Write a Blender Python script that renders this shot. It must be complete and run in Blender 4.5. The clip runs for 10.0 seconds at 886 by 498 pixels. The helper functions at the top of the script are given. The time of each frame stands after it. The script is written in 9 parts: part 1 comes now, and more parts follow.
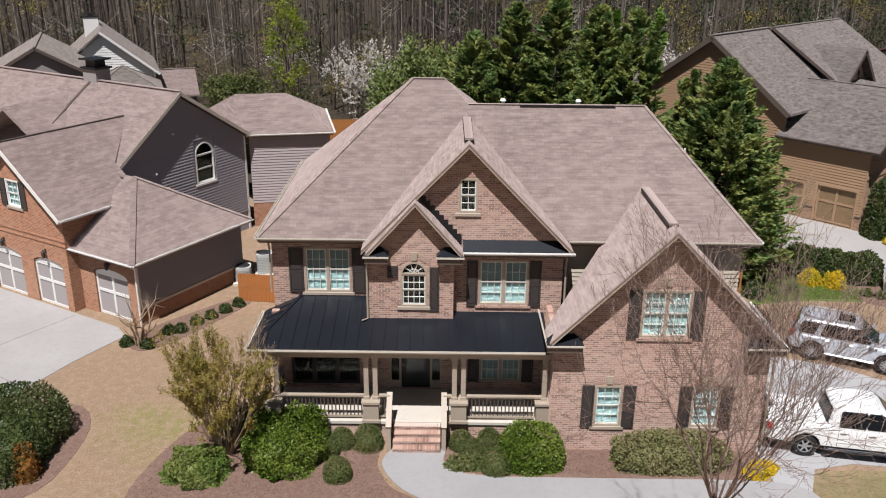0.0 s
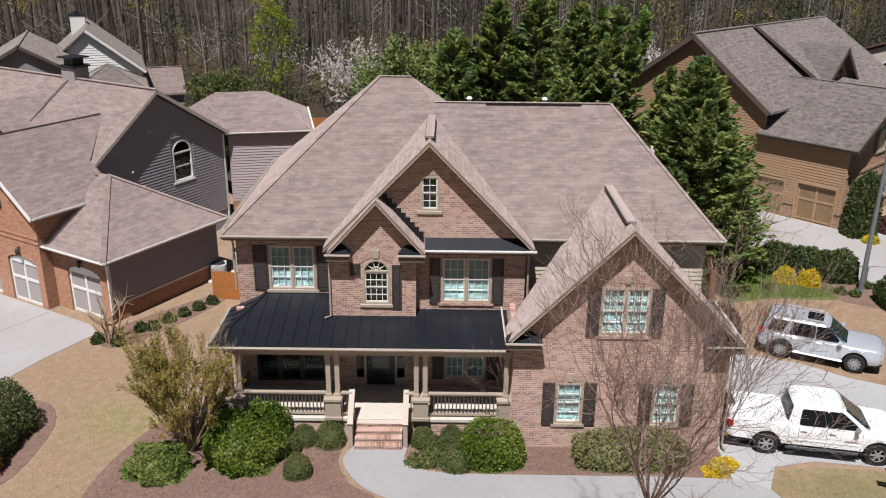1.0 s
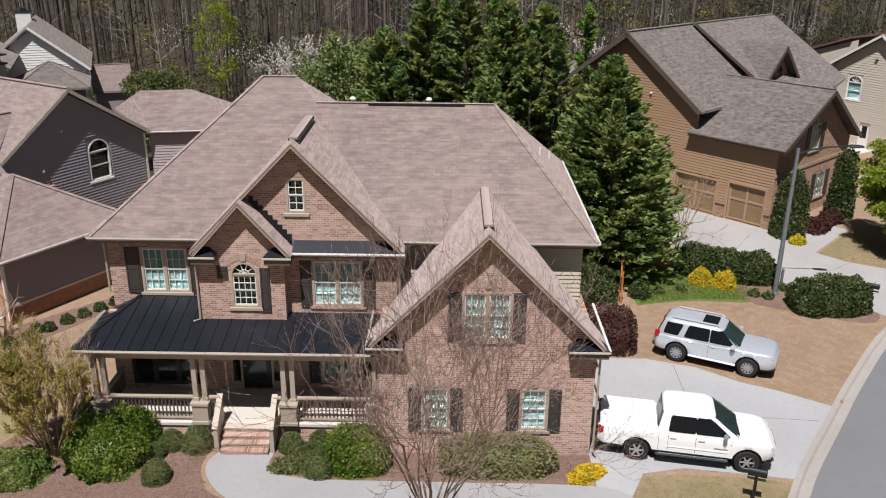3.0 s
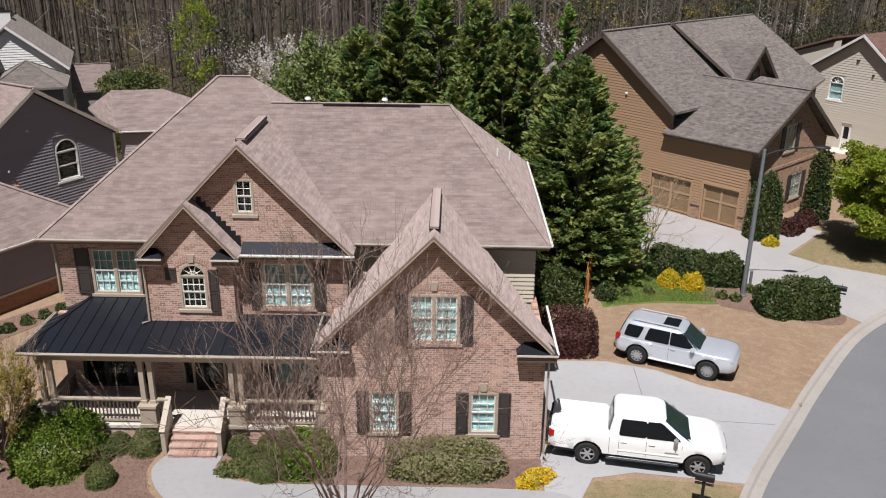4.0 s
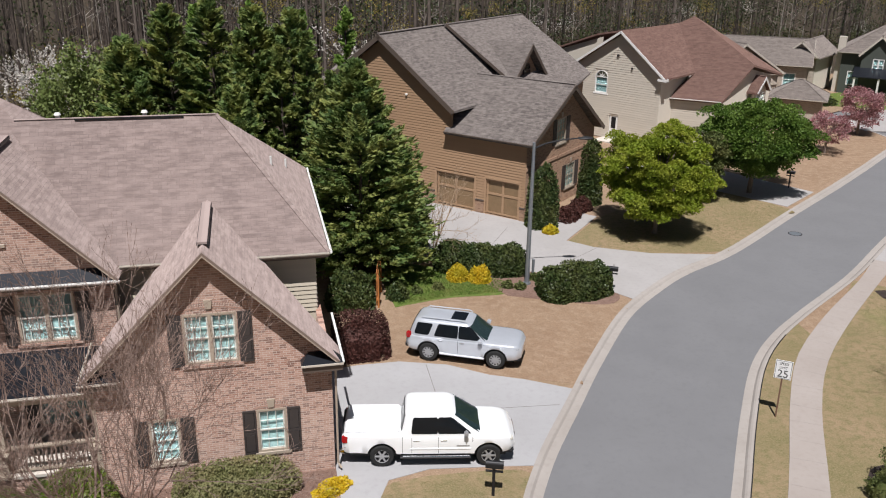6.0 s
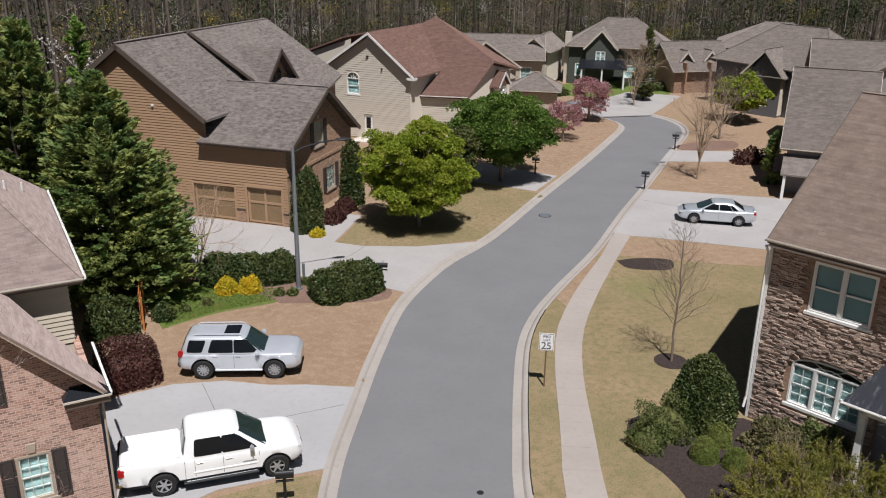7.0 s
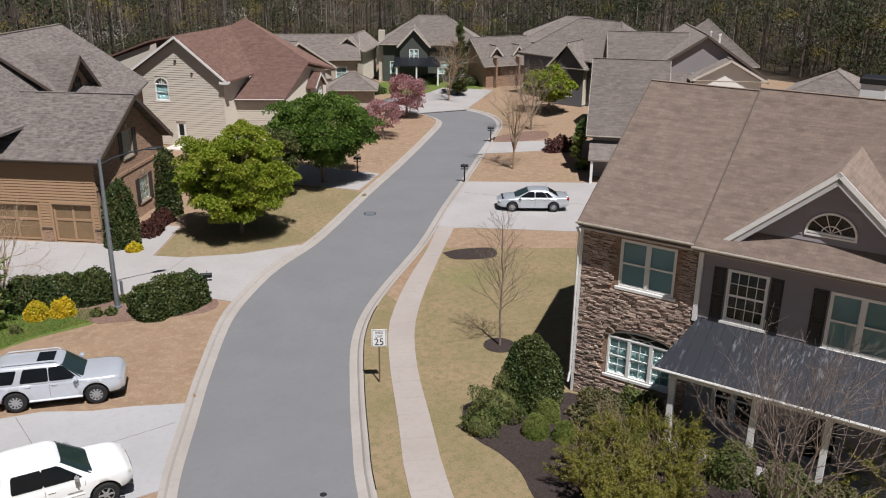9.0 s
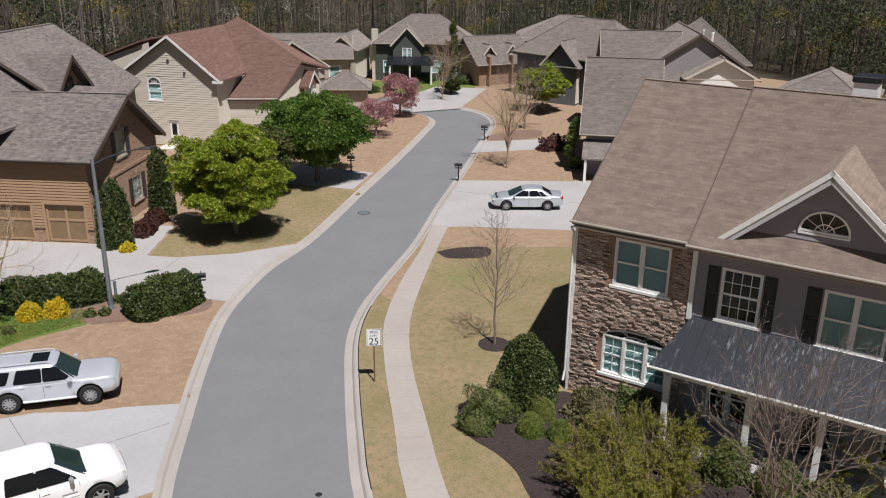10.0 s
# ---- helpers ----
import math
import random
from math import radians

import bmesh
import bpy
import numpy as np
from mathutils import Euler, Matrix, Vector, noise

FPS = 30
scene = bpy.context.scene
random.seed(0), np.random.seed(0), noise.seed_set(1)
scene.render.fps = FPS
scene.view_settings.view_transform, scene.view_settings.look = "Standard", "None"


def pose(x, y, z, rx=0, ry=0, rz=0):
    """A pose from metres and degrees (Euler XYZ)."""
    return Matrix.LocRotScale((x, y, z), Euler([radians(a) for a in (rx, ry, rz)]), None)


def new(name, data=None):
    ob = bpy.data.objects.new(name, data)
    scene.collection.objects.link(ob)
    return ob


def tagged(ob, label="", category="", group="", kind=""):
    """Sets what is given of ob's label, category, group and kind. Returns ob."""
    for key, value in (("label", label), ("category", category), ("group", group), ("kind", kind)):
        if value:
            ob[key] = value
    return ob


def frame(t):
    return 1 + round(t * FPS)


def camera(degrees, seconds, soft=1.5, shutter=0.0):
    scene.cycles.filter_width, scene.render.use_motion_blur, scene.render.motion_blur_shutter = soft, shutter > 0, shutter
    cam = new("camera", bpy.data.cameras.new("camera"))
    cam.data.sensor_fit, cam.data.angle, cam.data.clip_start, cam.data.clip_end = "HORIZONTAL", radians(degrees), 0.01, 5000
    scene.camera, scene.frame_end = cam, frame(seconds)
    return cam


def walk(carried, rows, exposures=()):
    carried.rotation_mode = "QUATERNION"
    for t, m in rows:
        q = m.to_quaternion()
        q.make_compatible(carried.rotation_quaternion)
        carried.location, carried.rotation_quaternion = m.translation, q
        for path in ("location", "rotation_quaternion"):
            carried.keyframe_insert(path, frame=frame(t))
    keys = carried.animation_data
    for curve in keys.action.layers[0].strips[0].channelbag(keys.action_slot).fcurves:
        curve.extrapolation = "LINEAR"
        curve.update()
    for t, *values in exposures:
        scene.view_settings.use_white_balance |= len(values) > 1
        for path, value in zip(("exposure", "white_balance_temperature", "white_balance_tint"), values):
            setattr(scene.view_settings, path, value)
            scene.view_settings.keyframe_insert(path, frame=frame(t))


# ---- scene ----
cam = camera(54.9, 10.0, soft=1.1)
METRES, EYE = 10.0, 17.45
ROWS = [
    (0.0, 0.0, 0.0, 0.0, 0.21, -20.55, -0.57),
    (0.5, 0.0476, -0.0038, -0.0014, 0.31, -20.59, -0.48),
    (1.0, 0.1474, -0.0065, 0.002, 0.41, -20.67, -0.52),
    (1.5, 0.2736, -0.0001, 0.007, 0.5, -20.75, -0.56),
    (2.0, 0.4033, 0.0143, 0.0116, 0.55, -20.83, -0.6),
    (2.5, 0.5226, 0.0295, 0.0151, 0.62, -20.9, -0.58),
    (4.0, 0.8067, 0.0752, 0.0141, 0.79, -20.96, -0.6),
    (4.5, 0.8867, 0.087, 0.0139, 0.87, -20.93, -0.71),
    (5.0, 0.9213, 0.096, 0.013, -0.22, -20.87, -0.63),
    (6.5, 0.9197, 0.0979, 0.0097, -22.13, -20.26, -0.8),
    (7.0, 0.9174, 0.0845, 0.009, -29.16, -20.12, -0.76),
    (7.5, 0.9162, 0.0719, 0.0101, -29.63, -20.15, -0.72),
    (8.0, 0.9169, 0.0608, 0.0088, -33.8, -20.08, -0.68),
    (8.5, 0.9212, 0.0563, 0.0097, -40.05, -20.0, -0.65),
    (9.0, 0.9224, 0.0563, 0.013, -41.27, -20.02, -0.62),
    (9.5, 0.9211, 0.0576, 0.0154, -41.55, -20.07, -0.61),
    (10.0, 0.9202, 0.0602, 0.0148, -41.74, -20.1, -0.6),
]
walk(cam, [(t, pose(METRES * x, METRES * y, EYE + METRES * z, 90 + pitch, roll, yaw)) for t, x, y, z, yaw, pitch, roll in ROWS],
     exposures=[(0.0, 0.08), (5.0, 0.06), (6.5, -0.02), (7.5, -0.08), (8.5, -0.02), (9.5, 0.03), (10.0, 0.03)])

# ---- daylight: clear noon sky, high sun over the camera's shoulder ----
SUN_TO = Vector((-0.125, -0.43, 0.894)).normalized()
world = bpy.data.worlds.new("sky")
scene.world = world
world.use_nodes = True
sky = world.node_tree.nodes.new("ShaderNodeTexSky")
sky.sky_type, sky.sun_disc = "NISHITA", False
sky.sun_elevation, sky.sun_rotation = math.asin(SUN_TO.z), math.atan2(SUN_TO.x, SUN_TO.y)
sky.air_density, sky.dust_density = 1.0, 1.0
back = world.node_tree.nodes["Background"]
back.inputs[1].default_value = 0.027
world.node_tree.links.new(sky.outputs[0], back.inputs[0])
sun = new("sun", bpy.data.lights.new("sun", "SUN"))
sun.data.energy, sun.data.angle, sun.data.color = 5.4, radians(0.53), (0.99, 0.965, 0.972)
sun.rotation_mode = "QUATERNION"
sun.rotation_quaternion = SUN_TO.to_track_quat("Z", "Y")

# ---- materials ----
class Nodes:
    """A node material with short calls: n(type, {input: value or socket}, attribute=value)."""
    def __init__(self, name, rough=0.7, metal=0.0, spec=0.4):
        self.m = bpy.data.materials.new(name)
        self.m.use_nodes = True
        self.t = self.m.node_tree
        self.b = self.t.nodes["Principled BSDF"]
        self.b.inputs["Roughness"].default_value = rough
        self.b.inputs["Metallic"].default_value = metal
        self.b.inputs["Specular IOR Level"].default_value = spec

    def n(self, kind, ins=None, out=0, **attrs):
        node = self.t.nodes.new("ShaderNode" + kind)
        if kind == "Math":
            node.operation = attrs.pop("op")
        if kind == "Mix":
            node.data_type = "RGBA"
            node.blend_type = attrs.pop("blend", "MIX")
            out = 2
        if kind == "TexNoise":
            node.noise_dimensions = attrs.pop("dims", "3D")
        if kind == "TexBrick":
            node.offset = attrs.pop("offset", 0.5)
        if kind == "TexVoronoi":
            node.feature = attrs.pop("feature", "F1")
        for k, v in (ins or {}).items():
            sock = node.inputs[k]
            if isinstance(v, bpy.types.NodeSocket):
                self.t.links.new(v, sock)
            elif isinstance(v, (tuple, list)) and len(v) == 3 and sock.type == "RGBA":
                sock.default_value = (*v, 1)
            else:
                sock.default_value = v
        return node.outputs[out]

    def mix(self, f, a, b, blend="MIX"):
        return self.n("Mix", {0: f, 6: a, 7: b}, blend=blend)

    def math(self, op, a, b=0.0):
        return self.n("Math", {0: a, 1: b}, op=op)

    def noise(self, scale, vec=None, detail=4.0, rough=0.55):
        ins = {"Scale": scale, "Detail": detail, "Roughness": rough}
        if vec is not None:
            ins["Vector"] = vec
        return self.n("TexNoise", ins)

    def ramp(self, f, a, b):
        return self.n("MapRange", {0: f, 1: a, 2: b, 3: 0.0, 4: 1.0})

    def coord(self, out=3):
        return self.n("TexCoord", out=out)

    def pos(self):
        return self.n("NewGeometry")

    def surface_uv(self, vscale=1.0, vertical=True):
        """(run, rise) on an upright or sloped face, whichever way it faces."""
        sep = self.t.nodes.new("ShaderNodeSeparateXYZ")
        self.t.links.new(self.coord(), sep.inputs[0])
        nor = self.t.nodes.new("ShaderNodeSeparateXYZ")
        self.t.links.new(self.coord(1), nor.inputs[0])
        ax, ay = self.math("ABSOLUTE", nor.outputs[0]), self.math("ABSOLUTE", nor.outputs[1])
        side = self.math("GREATER_THAN", ax, ay)
        u = self.math("ADD", self.math("MULTIPLY", sep.outputs[1], side),
                      self.math("MULTIPLY", sep.outputs[0], self.math("SUBTRACT", 1.0, side)))
        return self.n("CombineXYZ", {0: u, 1: self.math("MULTIPLY", sep.outputs[2], vscale), 2: 0.0})

    def bump(self, height, strength=0.3, dist=0.01):
        self.t.links.new(self.n("Bump", {"Strength": strength, "Distance": dist, "Height": height}), self.b.inputs["Normal"])

    def color(self, c):
        if isinstance(c, bpy.types.NodeSocket):
            self.t.links.new(c, self.b.inputs["Base Color"])
        else:
            self.b.inputs["Base Color"].default_value = (*c, 1)
        return self.m

    def island(self):
        return self.n("NewGeometry", out=8)

    def objrandom(self):
        return self.n("ObjectInfo", out=5)


def scaled(c, k):
    return tuple(min(1.0, v * k) for v in c)


def plain(name, c, rough=0.6, metal=0.0, vary=0.12, scale=3.0, bump=0.0, spec=0.4):
    """Paint or stone of one colour with blotches at two scales and a little relief."""
    k = Nodes(name, rough, metal, spec)
    p = k.coord()
    big, small = k.noise(scale, p, 3), k.noise(scale * 14, p, 3)
    f = k.math("ADD", k.math("MULTIPLY", big, 0.65), k.math("MULTIPLY", small, 0.35))
    col = k.mix(k.ramp(f, 0.3, 0.7), scaled(c, 1 - vary), scaled(c, 1 + vary))
    if bump:
        k.bump(small, bump)
    return k.color(col)


def brickwork(name, a, b, mortar, dark, vary_scale=0.35):
    k = Nodes(name, 0.85, spec=0.25)
    k.b.inputs["Diffuse Roughness"].default_value = 0.8
    uv = k.surface_uv()
    tex = k.t.nodes.new("ShaderNodeTexBrick")
    k.t.links.new(uv, tex.inputs["Vector"])
    for key, v in (("Scale", 1.0), ("Mortar Size", 0.009), ("Mortar Smooth", 0.15), ("Bias", -0.05), ("Brick Width", 0.215), ("Row Height", 0.0775)):
        tex.inputs[key].default_value = v
    tex.inputs["Color1"].default_value, tex.inputs["Color2"].default_value = (*a, 1), (*b, 1)
    tex.inputs["Mortar"].default_value = (*mortar, 1)
    # single bricks burnt darker: noise sampled once per brick cell
    cell = k.n("VectorMath", {0: uv, 1: (1 / 0.215, 1 / 0.0775, 1.0)})
    cell.node.operation = "MULTIPLY"
    fl = k.n("VectorMath", {0: cell})
    fl.node.operation = "FLOOR"
    wn = k.n("TexWhiteNoise", {"Vector": fl})
    burnt = k.math("MULTIPLY", k.math("GREATER_THAN", wn, 0.74), k.math("SUBTRACT", 1.0, tex.outputs["Fac"]))
    col = k.mix(k.math("MULTIPLY", burnt, 0.6), tex.outputs["Color"], dark)
    blot = k.noise(vary_scale, k.coord(), 5)
    col = k.mix(k.ramp(blot, 0.35, 0.75), col, k.mix(0.35, col, mortar))
    fine = k.noise(60.0, k.coord(), 2)
    col = k.mix(k.math("MULTIPLY", fine, 0.25), col, dark)
    k.bump(k.math("ADD", k.math("MULTIPLY", tex.outputs["Fac"], -1.0), k.math("MULTIPLY", fine, 0.3)), 0.6, 0.008)
    return k.color(col)


def shingles(name, a, b, c, coarse=1.0):
    """Laminated asphalt shingles: tabs in staggered courses, each its own shade, with streaks and swaths."""
    k = Nodes(name, 0.95, spec=0.1)
    k.b.inputs["Diffuse Roughness"].default_value = 1.0
    uv = k.surface_uv(1.4)
    tex = k.t.nodes.new("ShaderNodeTexBrick")
    k.t.links.new(uv, tex.inputs["Vector"])
    for key, v in (("Scale", 1.0), ("Mortar Size", 0.007), ("Mortar Smooth", 0.8), ("Brick Width", 0.3), ("Row Height", 0.145)):
        tex.inputs[key].default_value = v
    tex.offset = 0.37
    tex.inputs["Color1"].default_value, tex.inputs["Color2"].default_value = (*a, 1), (*b, 1)
    tex.inputs["Mortar"].default_value = (*scaled(c, 0.9), 1)
    def stretched(u, v):
        st = k.n("VectorMath", {0: uv, 1: (u, v, 1.0)})
        st.node.operation = "MULTIPLY"
        return st
    patch_n = k.noise(1.0, stretched(1.5 * coarse, 4.6 * coarse), 3, 0.65)
    streak = k.noise(1.0, stretched(0.5 * coarse, 3.0 * coarse), 4, 0.6)
    # single tabs darker or lighter: noise sampled once per tab
    cell = k.n("VectorMath", {0: stretched(1 / 0.3, 1 / 0.145)})
    cell.node.operation = "FLOOR"
    tab = k.n("TexWhiteNoise", {"Vector": cell})
    col = k.mix(k.math("MULTIPLY", k.ramp(patch_n, 0.44, 0.64), 0.75), tex.outputs["Color"], c)
    col = k.mix(k.math("MULTIPLY", k.ramp(streak, 0.5, 0.68), 0.55), col, scaled(a, 1.15))
    col = k.mix(k.math("MULTIPLY", k.math("GREATER_THAN", tab, 0.8), 0.22), col, scaled(c, 0.8))
    wide = k.noise(0.22, k.coord(), 4)
    col = k.mix(k.math("MULTIPLY", k.ramp(wide, 0.4, 0.7), 0.25), col, scaled(a, 1.12))
    grit = k.noise(90.0, k.coord(), 2)
    col = k.mix(k.math("MULTIPLY", grit, 0.22), col, scaled(c, 0.6))
    k.bump(k.math("ADD", k.math("MULTIPLY", tex.outputs["Fac"], -1.0), k.math("ADD", grit, patch_n)), 0.5, 0.01)
    return k.color(col)


def lapped(name, c, vary=0.06):
    """Painted lap siding boards: grain along the board, each board a shade of its own."""
    k = Nodes(name, 0.62, spec=0.3)
    k.b.inputs["Diffuse Roughness"].default_value = 0.8
    uv = k.surface_uv()
    st = k.n("VectorMath", {0: uv, 1: (1.2, 30.0, 1.0)})
    st.node.operation = "MULTIPLY"
    grain = k.noise(1.0, st, 4)
    blot = k.noise(0.8, k.coord(), 4)
    f = k.math("ADD", k.math("MULTIPLY", grain, 0.4), k.math("ADD", k.math("MULTIPLY", blot, 0.35), k.math("MULTIPLY", k.objrandom(), 0.25)))
    k.bump(grain, 0.15, 0.004)
    return k.color(k.mix(k.ramp(f, 0.25, 0.75), scaled(c, 1 - vary), scaled(c, 1 + vary)))


def ground_mat(name, cols, s1=0.25, s2=3.0, s3=16.0, bump=0.8, rough=0.95, lo=0.35, hi=0.65, green=None):
    """Grass, straw, mulch or soil: patches, tufts and fine litter; green: (place, radius, colour) of regrowth."""
    k = Nodes(name, rough, spec=0.15)
    p = k.pos()
    a, b, c = k.noise(s1, p, 5), k.noise(s2, p, 5, 0.65), k.noise(s3, p, 5, 0.75)
    col = k.mix(k.ramp(a, lo, hi), cols[0], cols[1])
    if green is not None:
        (gx0, gy0), radius, tint = green
        far_off = k.n("VectorMath", {0: p, 1: (gx0, gy0, 0.0)}, 1)
        far_off.node.operation = "DISTANCE"
        edge_f = k.math("ADD", k.math("MULTIPLY", far_off, -1.0 / radius), k.math("MULTIPLY", k.noise(0.9, p, 5, 0.65), 1.5))
        col = k.mix(k.math("MULTIPLY", k.ramp(edge_f, 0.0, 0.55), 0.8), col, tint)
    col = k.mix(k.math("MULTIPLY", k.ramp(b, 0.44, 0.62), 0.75), col, cols[2])
    col = k.mix(k.math("MULTIPLY", k.ramp(c, 0.42, 0.66), 0.75), col, cols[3])
    k.bump(k.math("ADD", c, k.math("MULTIPLY", b, 0.6)), bump, 0.03)
    return k.color(col)


def concrete(name, c, stain, joints=None):
    k = Nodes(name, 0.88, spec=0.2)
    p = k.pos()
    a, b, s = k.noise(0.35, p, 6), k.noise(4.0, p, 5, 0.6), k.noise(70.0, p, 2)
    col = k.mix(k.ramp(a, 0.35, 0.7), c, k.mix(0.5, c, stain))
    col = k.mix(k.math("MULTIPLY", k.ramp(b, 0.5, 0.75), 0.5), col, stain)
    col = k.mix(k.math("MULTIPLY", s, 0.18), col, scaled(stain, 0.6))
    k.bump(k.math("ADD", s, b), 0.2, 0.005)
    return k.color(col)


def leafy(name, a, b, c, rough=0.55, lucent=0.25):
    """Leaves: three greens spread leaf by leaf, a little light coming through."""
    k = Nodes(name, rough, spec=0.25)
    r = k.island()
    blot = k.noise(0.9, k.pos(), 3)
    col = k.mix(r, a, b)
    col = k.mix(k.ramp(blot, 0.42, 0.66), col, c)
    k.color(col)
    tr = k.n("BsdfTranslucent", {"Color": col})
    mx = k.n("MixShader", {0: lucent, 1: k.b.outputs[0], 2: tr})
    k.t.links.new(mx, k.t.nodes["Material Output"].inputs[0])
    return k.m


def bark(name, a, b):
    k = Nodes(name, 0.9, spec=0.15)
    p = k.coord()
    st = k.n("VectorMath", {0: p, 1: (9.0, 9.0, 1.6)})
    st.node.operation = "MULTIPLY"
    f = k.noise(1.0, st, 5, 0.65)
    k.bump(f, 0.6, 0.02)
    return k.color(k.mix(k.ramp(f, 0.35, 0.68), a, b))


def pane_glass(name, tint=(0.75, 0.9, 0.9), rough=0.03):
    k = Nodes(name, rough)
    k.b.inputs["Transmission Weight"].default_value = 1.0
    k.b.inputs["IOR"].default_value = 1.12
    k.b.inputs["Coat Weight"].default_value = 0.35
    k.b.inputs["Coat Roughness"].default_value = 0.03
    wave = k.noise(1.3, k.coord(), 2)
    k.bump(wave, 0.03, 0.02)
    return k.color(tint)


M_BRICK = brickwork("weathered pink-brown brick", (0.40, 0.22, 0.16), (0.56, 0.365, 0.29), (0.62, 0.52, 0.45), (0.13, 0.066, 0.055))
M_BRICK_RED = brickwork("orange-red brick", (0.37, 0.16, 0.085), (0.48, 0.225, 0.13), (0.47, 0.33, 0.24), (0.21, 0.08, 0.045))
M_BRICK_TAN = brickwork("brown brick", (0.36, 0.215, 0.145), (0.44, 0.28, 0.19), (0.36, 0.27, 0.19), (0.15, 0.075, 0.05))
M_ROOF = shingles("taupe shingles", (0.42, 0.337, 0.31), (0.355, 0.282, 0.26), (0.24, 0.187, 0.172))
M_ROOF_LEFT = shingles("grey-brown shingles", (0.385, 0.305, 0.28), (0.325, 0.252, 0.23), (0.225, 0.174, 0.163))
M_ROOF_GREY = shingles("charcoal-brown shingles", (0.26, 0.228, 0.208), (0.2, 0.172, 0.16), (0.095, 0.082, 0.077), 1.6)
M_ROOF_TAN = shingles("tan-brown shingles", (0.29, 0.225, 0.185), (0.25, 0.192, 0.156), (0.18, 0.138, 0.115))
M_ROOF_RED = shingles("red-brown shingles", (0.225, 0.14, 0.115), (0.19, 0.114, 0.094), (0.14, 0.085, 0.07))
M_ROOF_FAR = shingles("greige shingles", (0.285, 0.247, 0.222), (0.235, 0.203, 0.182), (0.165, 0.141, 0.127))
M_TRIM = plain("taupe trim paint", (0.40, 0.335, 0.265), 0.5, vary=0.06)
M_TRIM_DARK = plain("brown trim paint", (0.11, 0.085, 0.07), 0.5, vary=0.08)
M_WHITE = plain("white trim paint", (0.78, 0.77, 0.74), 0.45, vary=0.04)
M_SASH = plain("off-white sash paint", (0.66, 0.65, 0.6), 0.45, vary=0.05)
M_PALE_TRIM = plain("pale grey trim paint", (0.5, 0.5, 0.5), 0.5, vary=0.05)
M_GUTTER = plain("cream gutter paint", (0.55, 0.5, 0.43), 0.4, vary=0.06)
M_SHUTTER = plain("dark bronze shutter paint", (0.05, 0.042, 0.04), 0.55, vary=0.12, scale=6)
M_BLACK = plain("black paint", (0.014, 0.014, 0.016), 0.45, vary=0.2)
M_SEAM = plain("black standing-seam metal", (0.020, 0.023, 0.030), 0.33, 0.35, vary=0.18, scale=1.2, spec=0.5)
M_BLIND = plain("white blinds", (0.40, 0.49, 0.485), 0.7, vary=0.06)
# stands for the dark of unlit rooms behind glass
M_ROOM = plain("unlit room near-black", (0.02, 0.018, 0.016), 0.9)
M_GLASS = pane_glass("window glass")
M_STEP = concrete("pale porch concrete", (0.66, 0.61, 0.54), (0.5, 0.45, 0.39))
M_CREAM = lapped("cream siding paint", (0.58, 0.52, 0.42))
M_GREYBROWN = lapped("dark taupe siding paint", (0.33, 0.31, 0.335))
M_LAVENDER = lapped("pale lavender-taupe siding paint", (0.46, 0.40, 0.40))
M_TAUPE = lapped("grey taupe siding paint", (0.33, 0.3, 0.295))
M_BROWNSIDE = lapped("chestnut siding paint", (0.385, 0.25, 0.152))
M_BEIGE = lapped("beige siding paint", (0.60, 0.55, 0.47))
M_GREYSIDE = lapped("lavender grey siding paint", (0.315, 0.295, 0.312))
M_ASPHALT = concrete("worn asphalt", (0.2, 0.2, 0.205), (0.165, 0.165, 0.17))
M_DRIVE = concrete("driveway concrete", (0.415, 0.395, 0.385), (0.32, 0.303, 0.29))
M_PATH = concrete("grey path concrete", (0.36, 0.352, 0.352), (0.285, 0.275, 0.272))
M_JOINT = plain("dark joint filler", (0.17, 0.155, 0.14), 0.9, vary=0.15)
M_RAKE = plain("brown rake paint", (0.21, 0.16, 0.13), 0.5, vary=0.08)
M_DRIVE_GREY = concrete("greyish driveway concrete", (0.41, 0.405, 0.41), (0.33, 0.322, 0.322))
M_KERB = concrete("kerb concrete", (0.40, 0.365, 0.335), (0.30, 0.268, 0.24))
M_WALK = concrete("sidewalk concrete", (0.40, 0.355, 0.325), (0.32, 0.275, 0.245))
M_LAWN = ground_mat("dormant lawn", [(0.35, 0.24, 0.165), (0.30, 0.218, 0.135), (0.41, 0.292, 0.205), (0.19, 0.128, 0.085)], s1=0.16, green=((-10.6, 27.6), 3.4, (0.25, 0.245, 0.085)))
M_LAWN_OLIVE = ground_mat("greening lawn", [(0.195, 0.162, 0.078), (0.295, 0.212, 0.128), (0.135, 0.132, 0.052), (0.33, 0.255, 0.16)], s1=0.3, green=((39.2, 32.4), 2.6, (0.17, 0.185, 0.06)))
M_GREEN = ground_mat("green lawn", [(0.10, 0.16, 0.03), (0.14, 0.19, 0.045), (0.2, 0.2, 0.07), (0.06, 0.10, 0.02)], s1=0.7)
M_STRAW = ground_mat("pine straw", [(0.345, 0.24, 0.16), (0.29, 0.195, 0.128), (0.42, 0.31, 0.215), (0.175, 0.115, 0.075)], s2=2.0, s1=0.5)
M_MULCH = ground_mat("brown mulch", [(0.172, 0.104, 0.08), (0.222, 0.142, 0.112), (0.13, 0.079, 0.062), (0.29, 0.2, 0.16)], s1=0.6, s2=5.0, bump=0.9)
M_MULCH_DARK = ground_mat("dark mulch", [(0.036, 0.028, 0.026), (0.05, 0.038, 0.034), (0.024, 0.02, 0.018), (0.085, 0.062, 0.056)], s1=0.6, s2=5.0, bump=0.9)
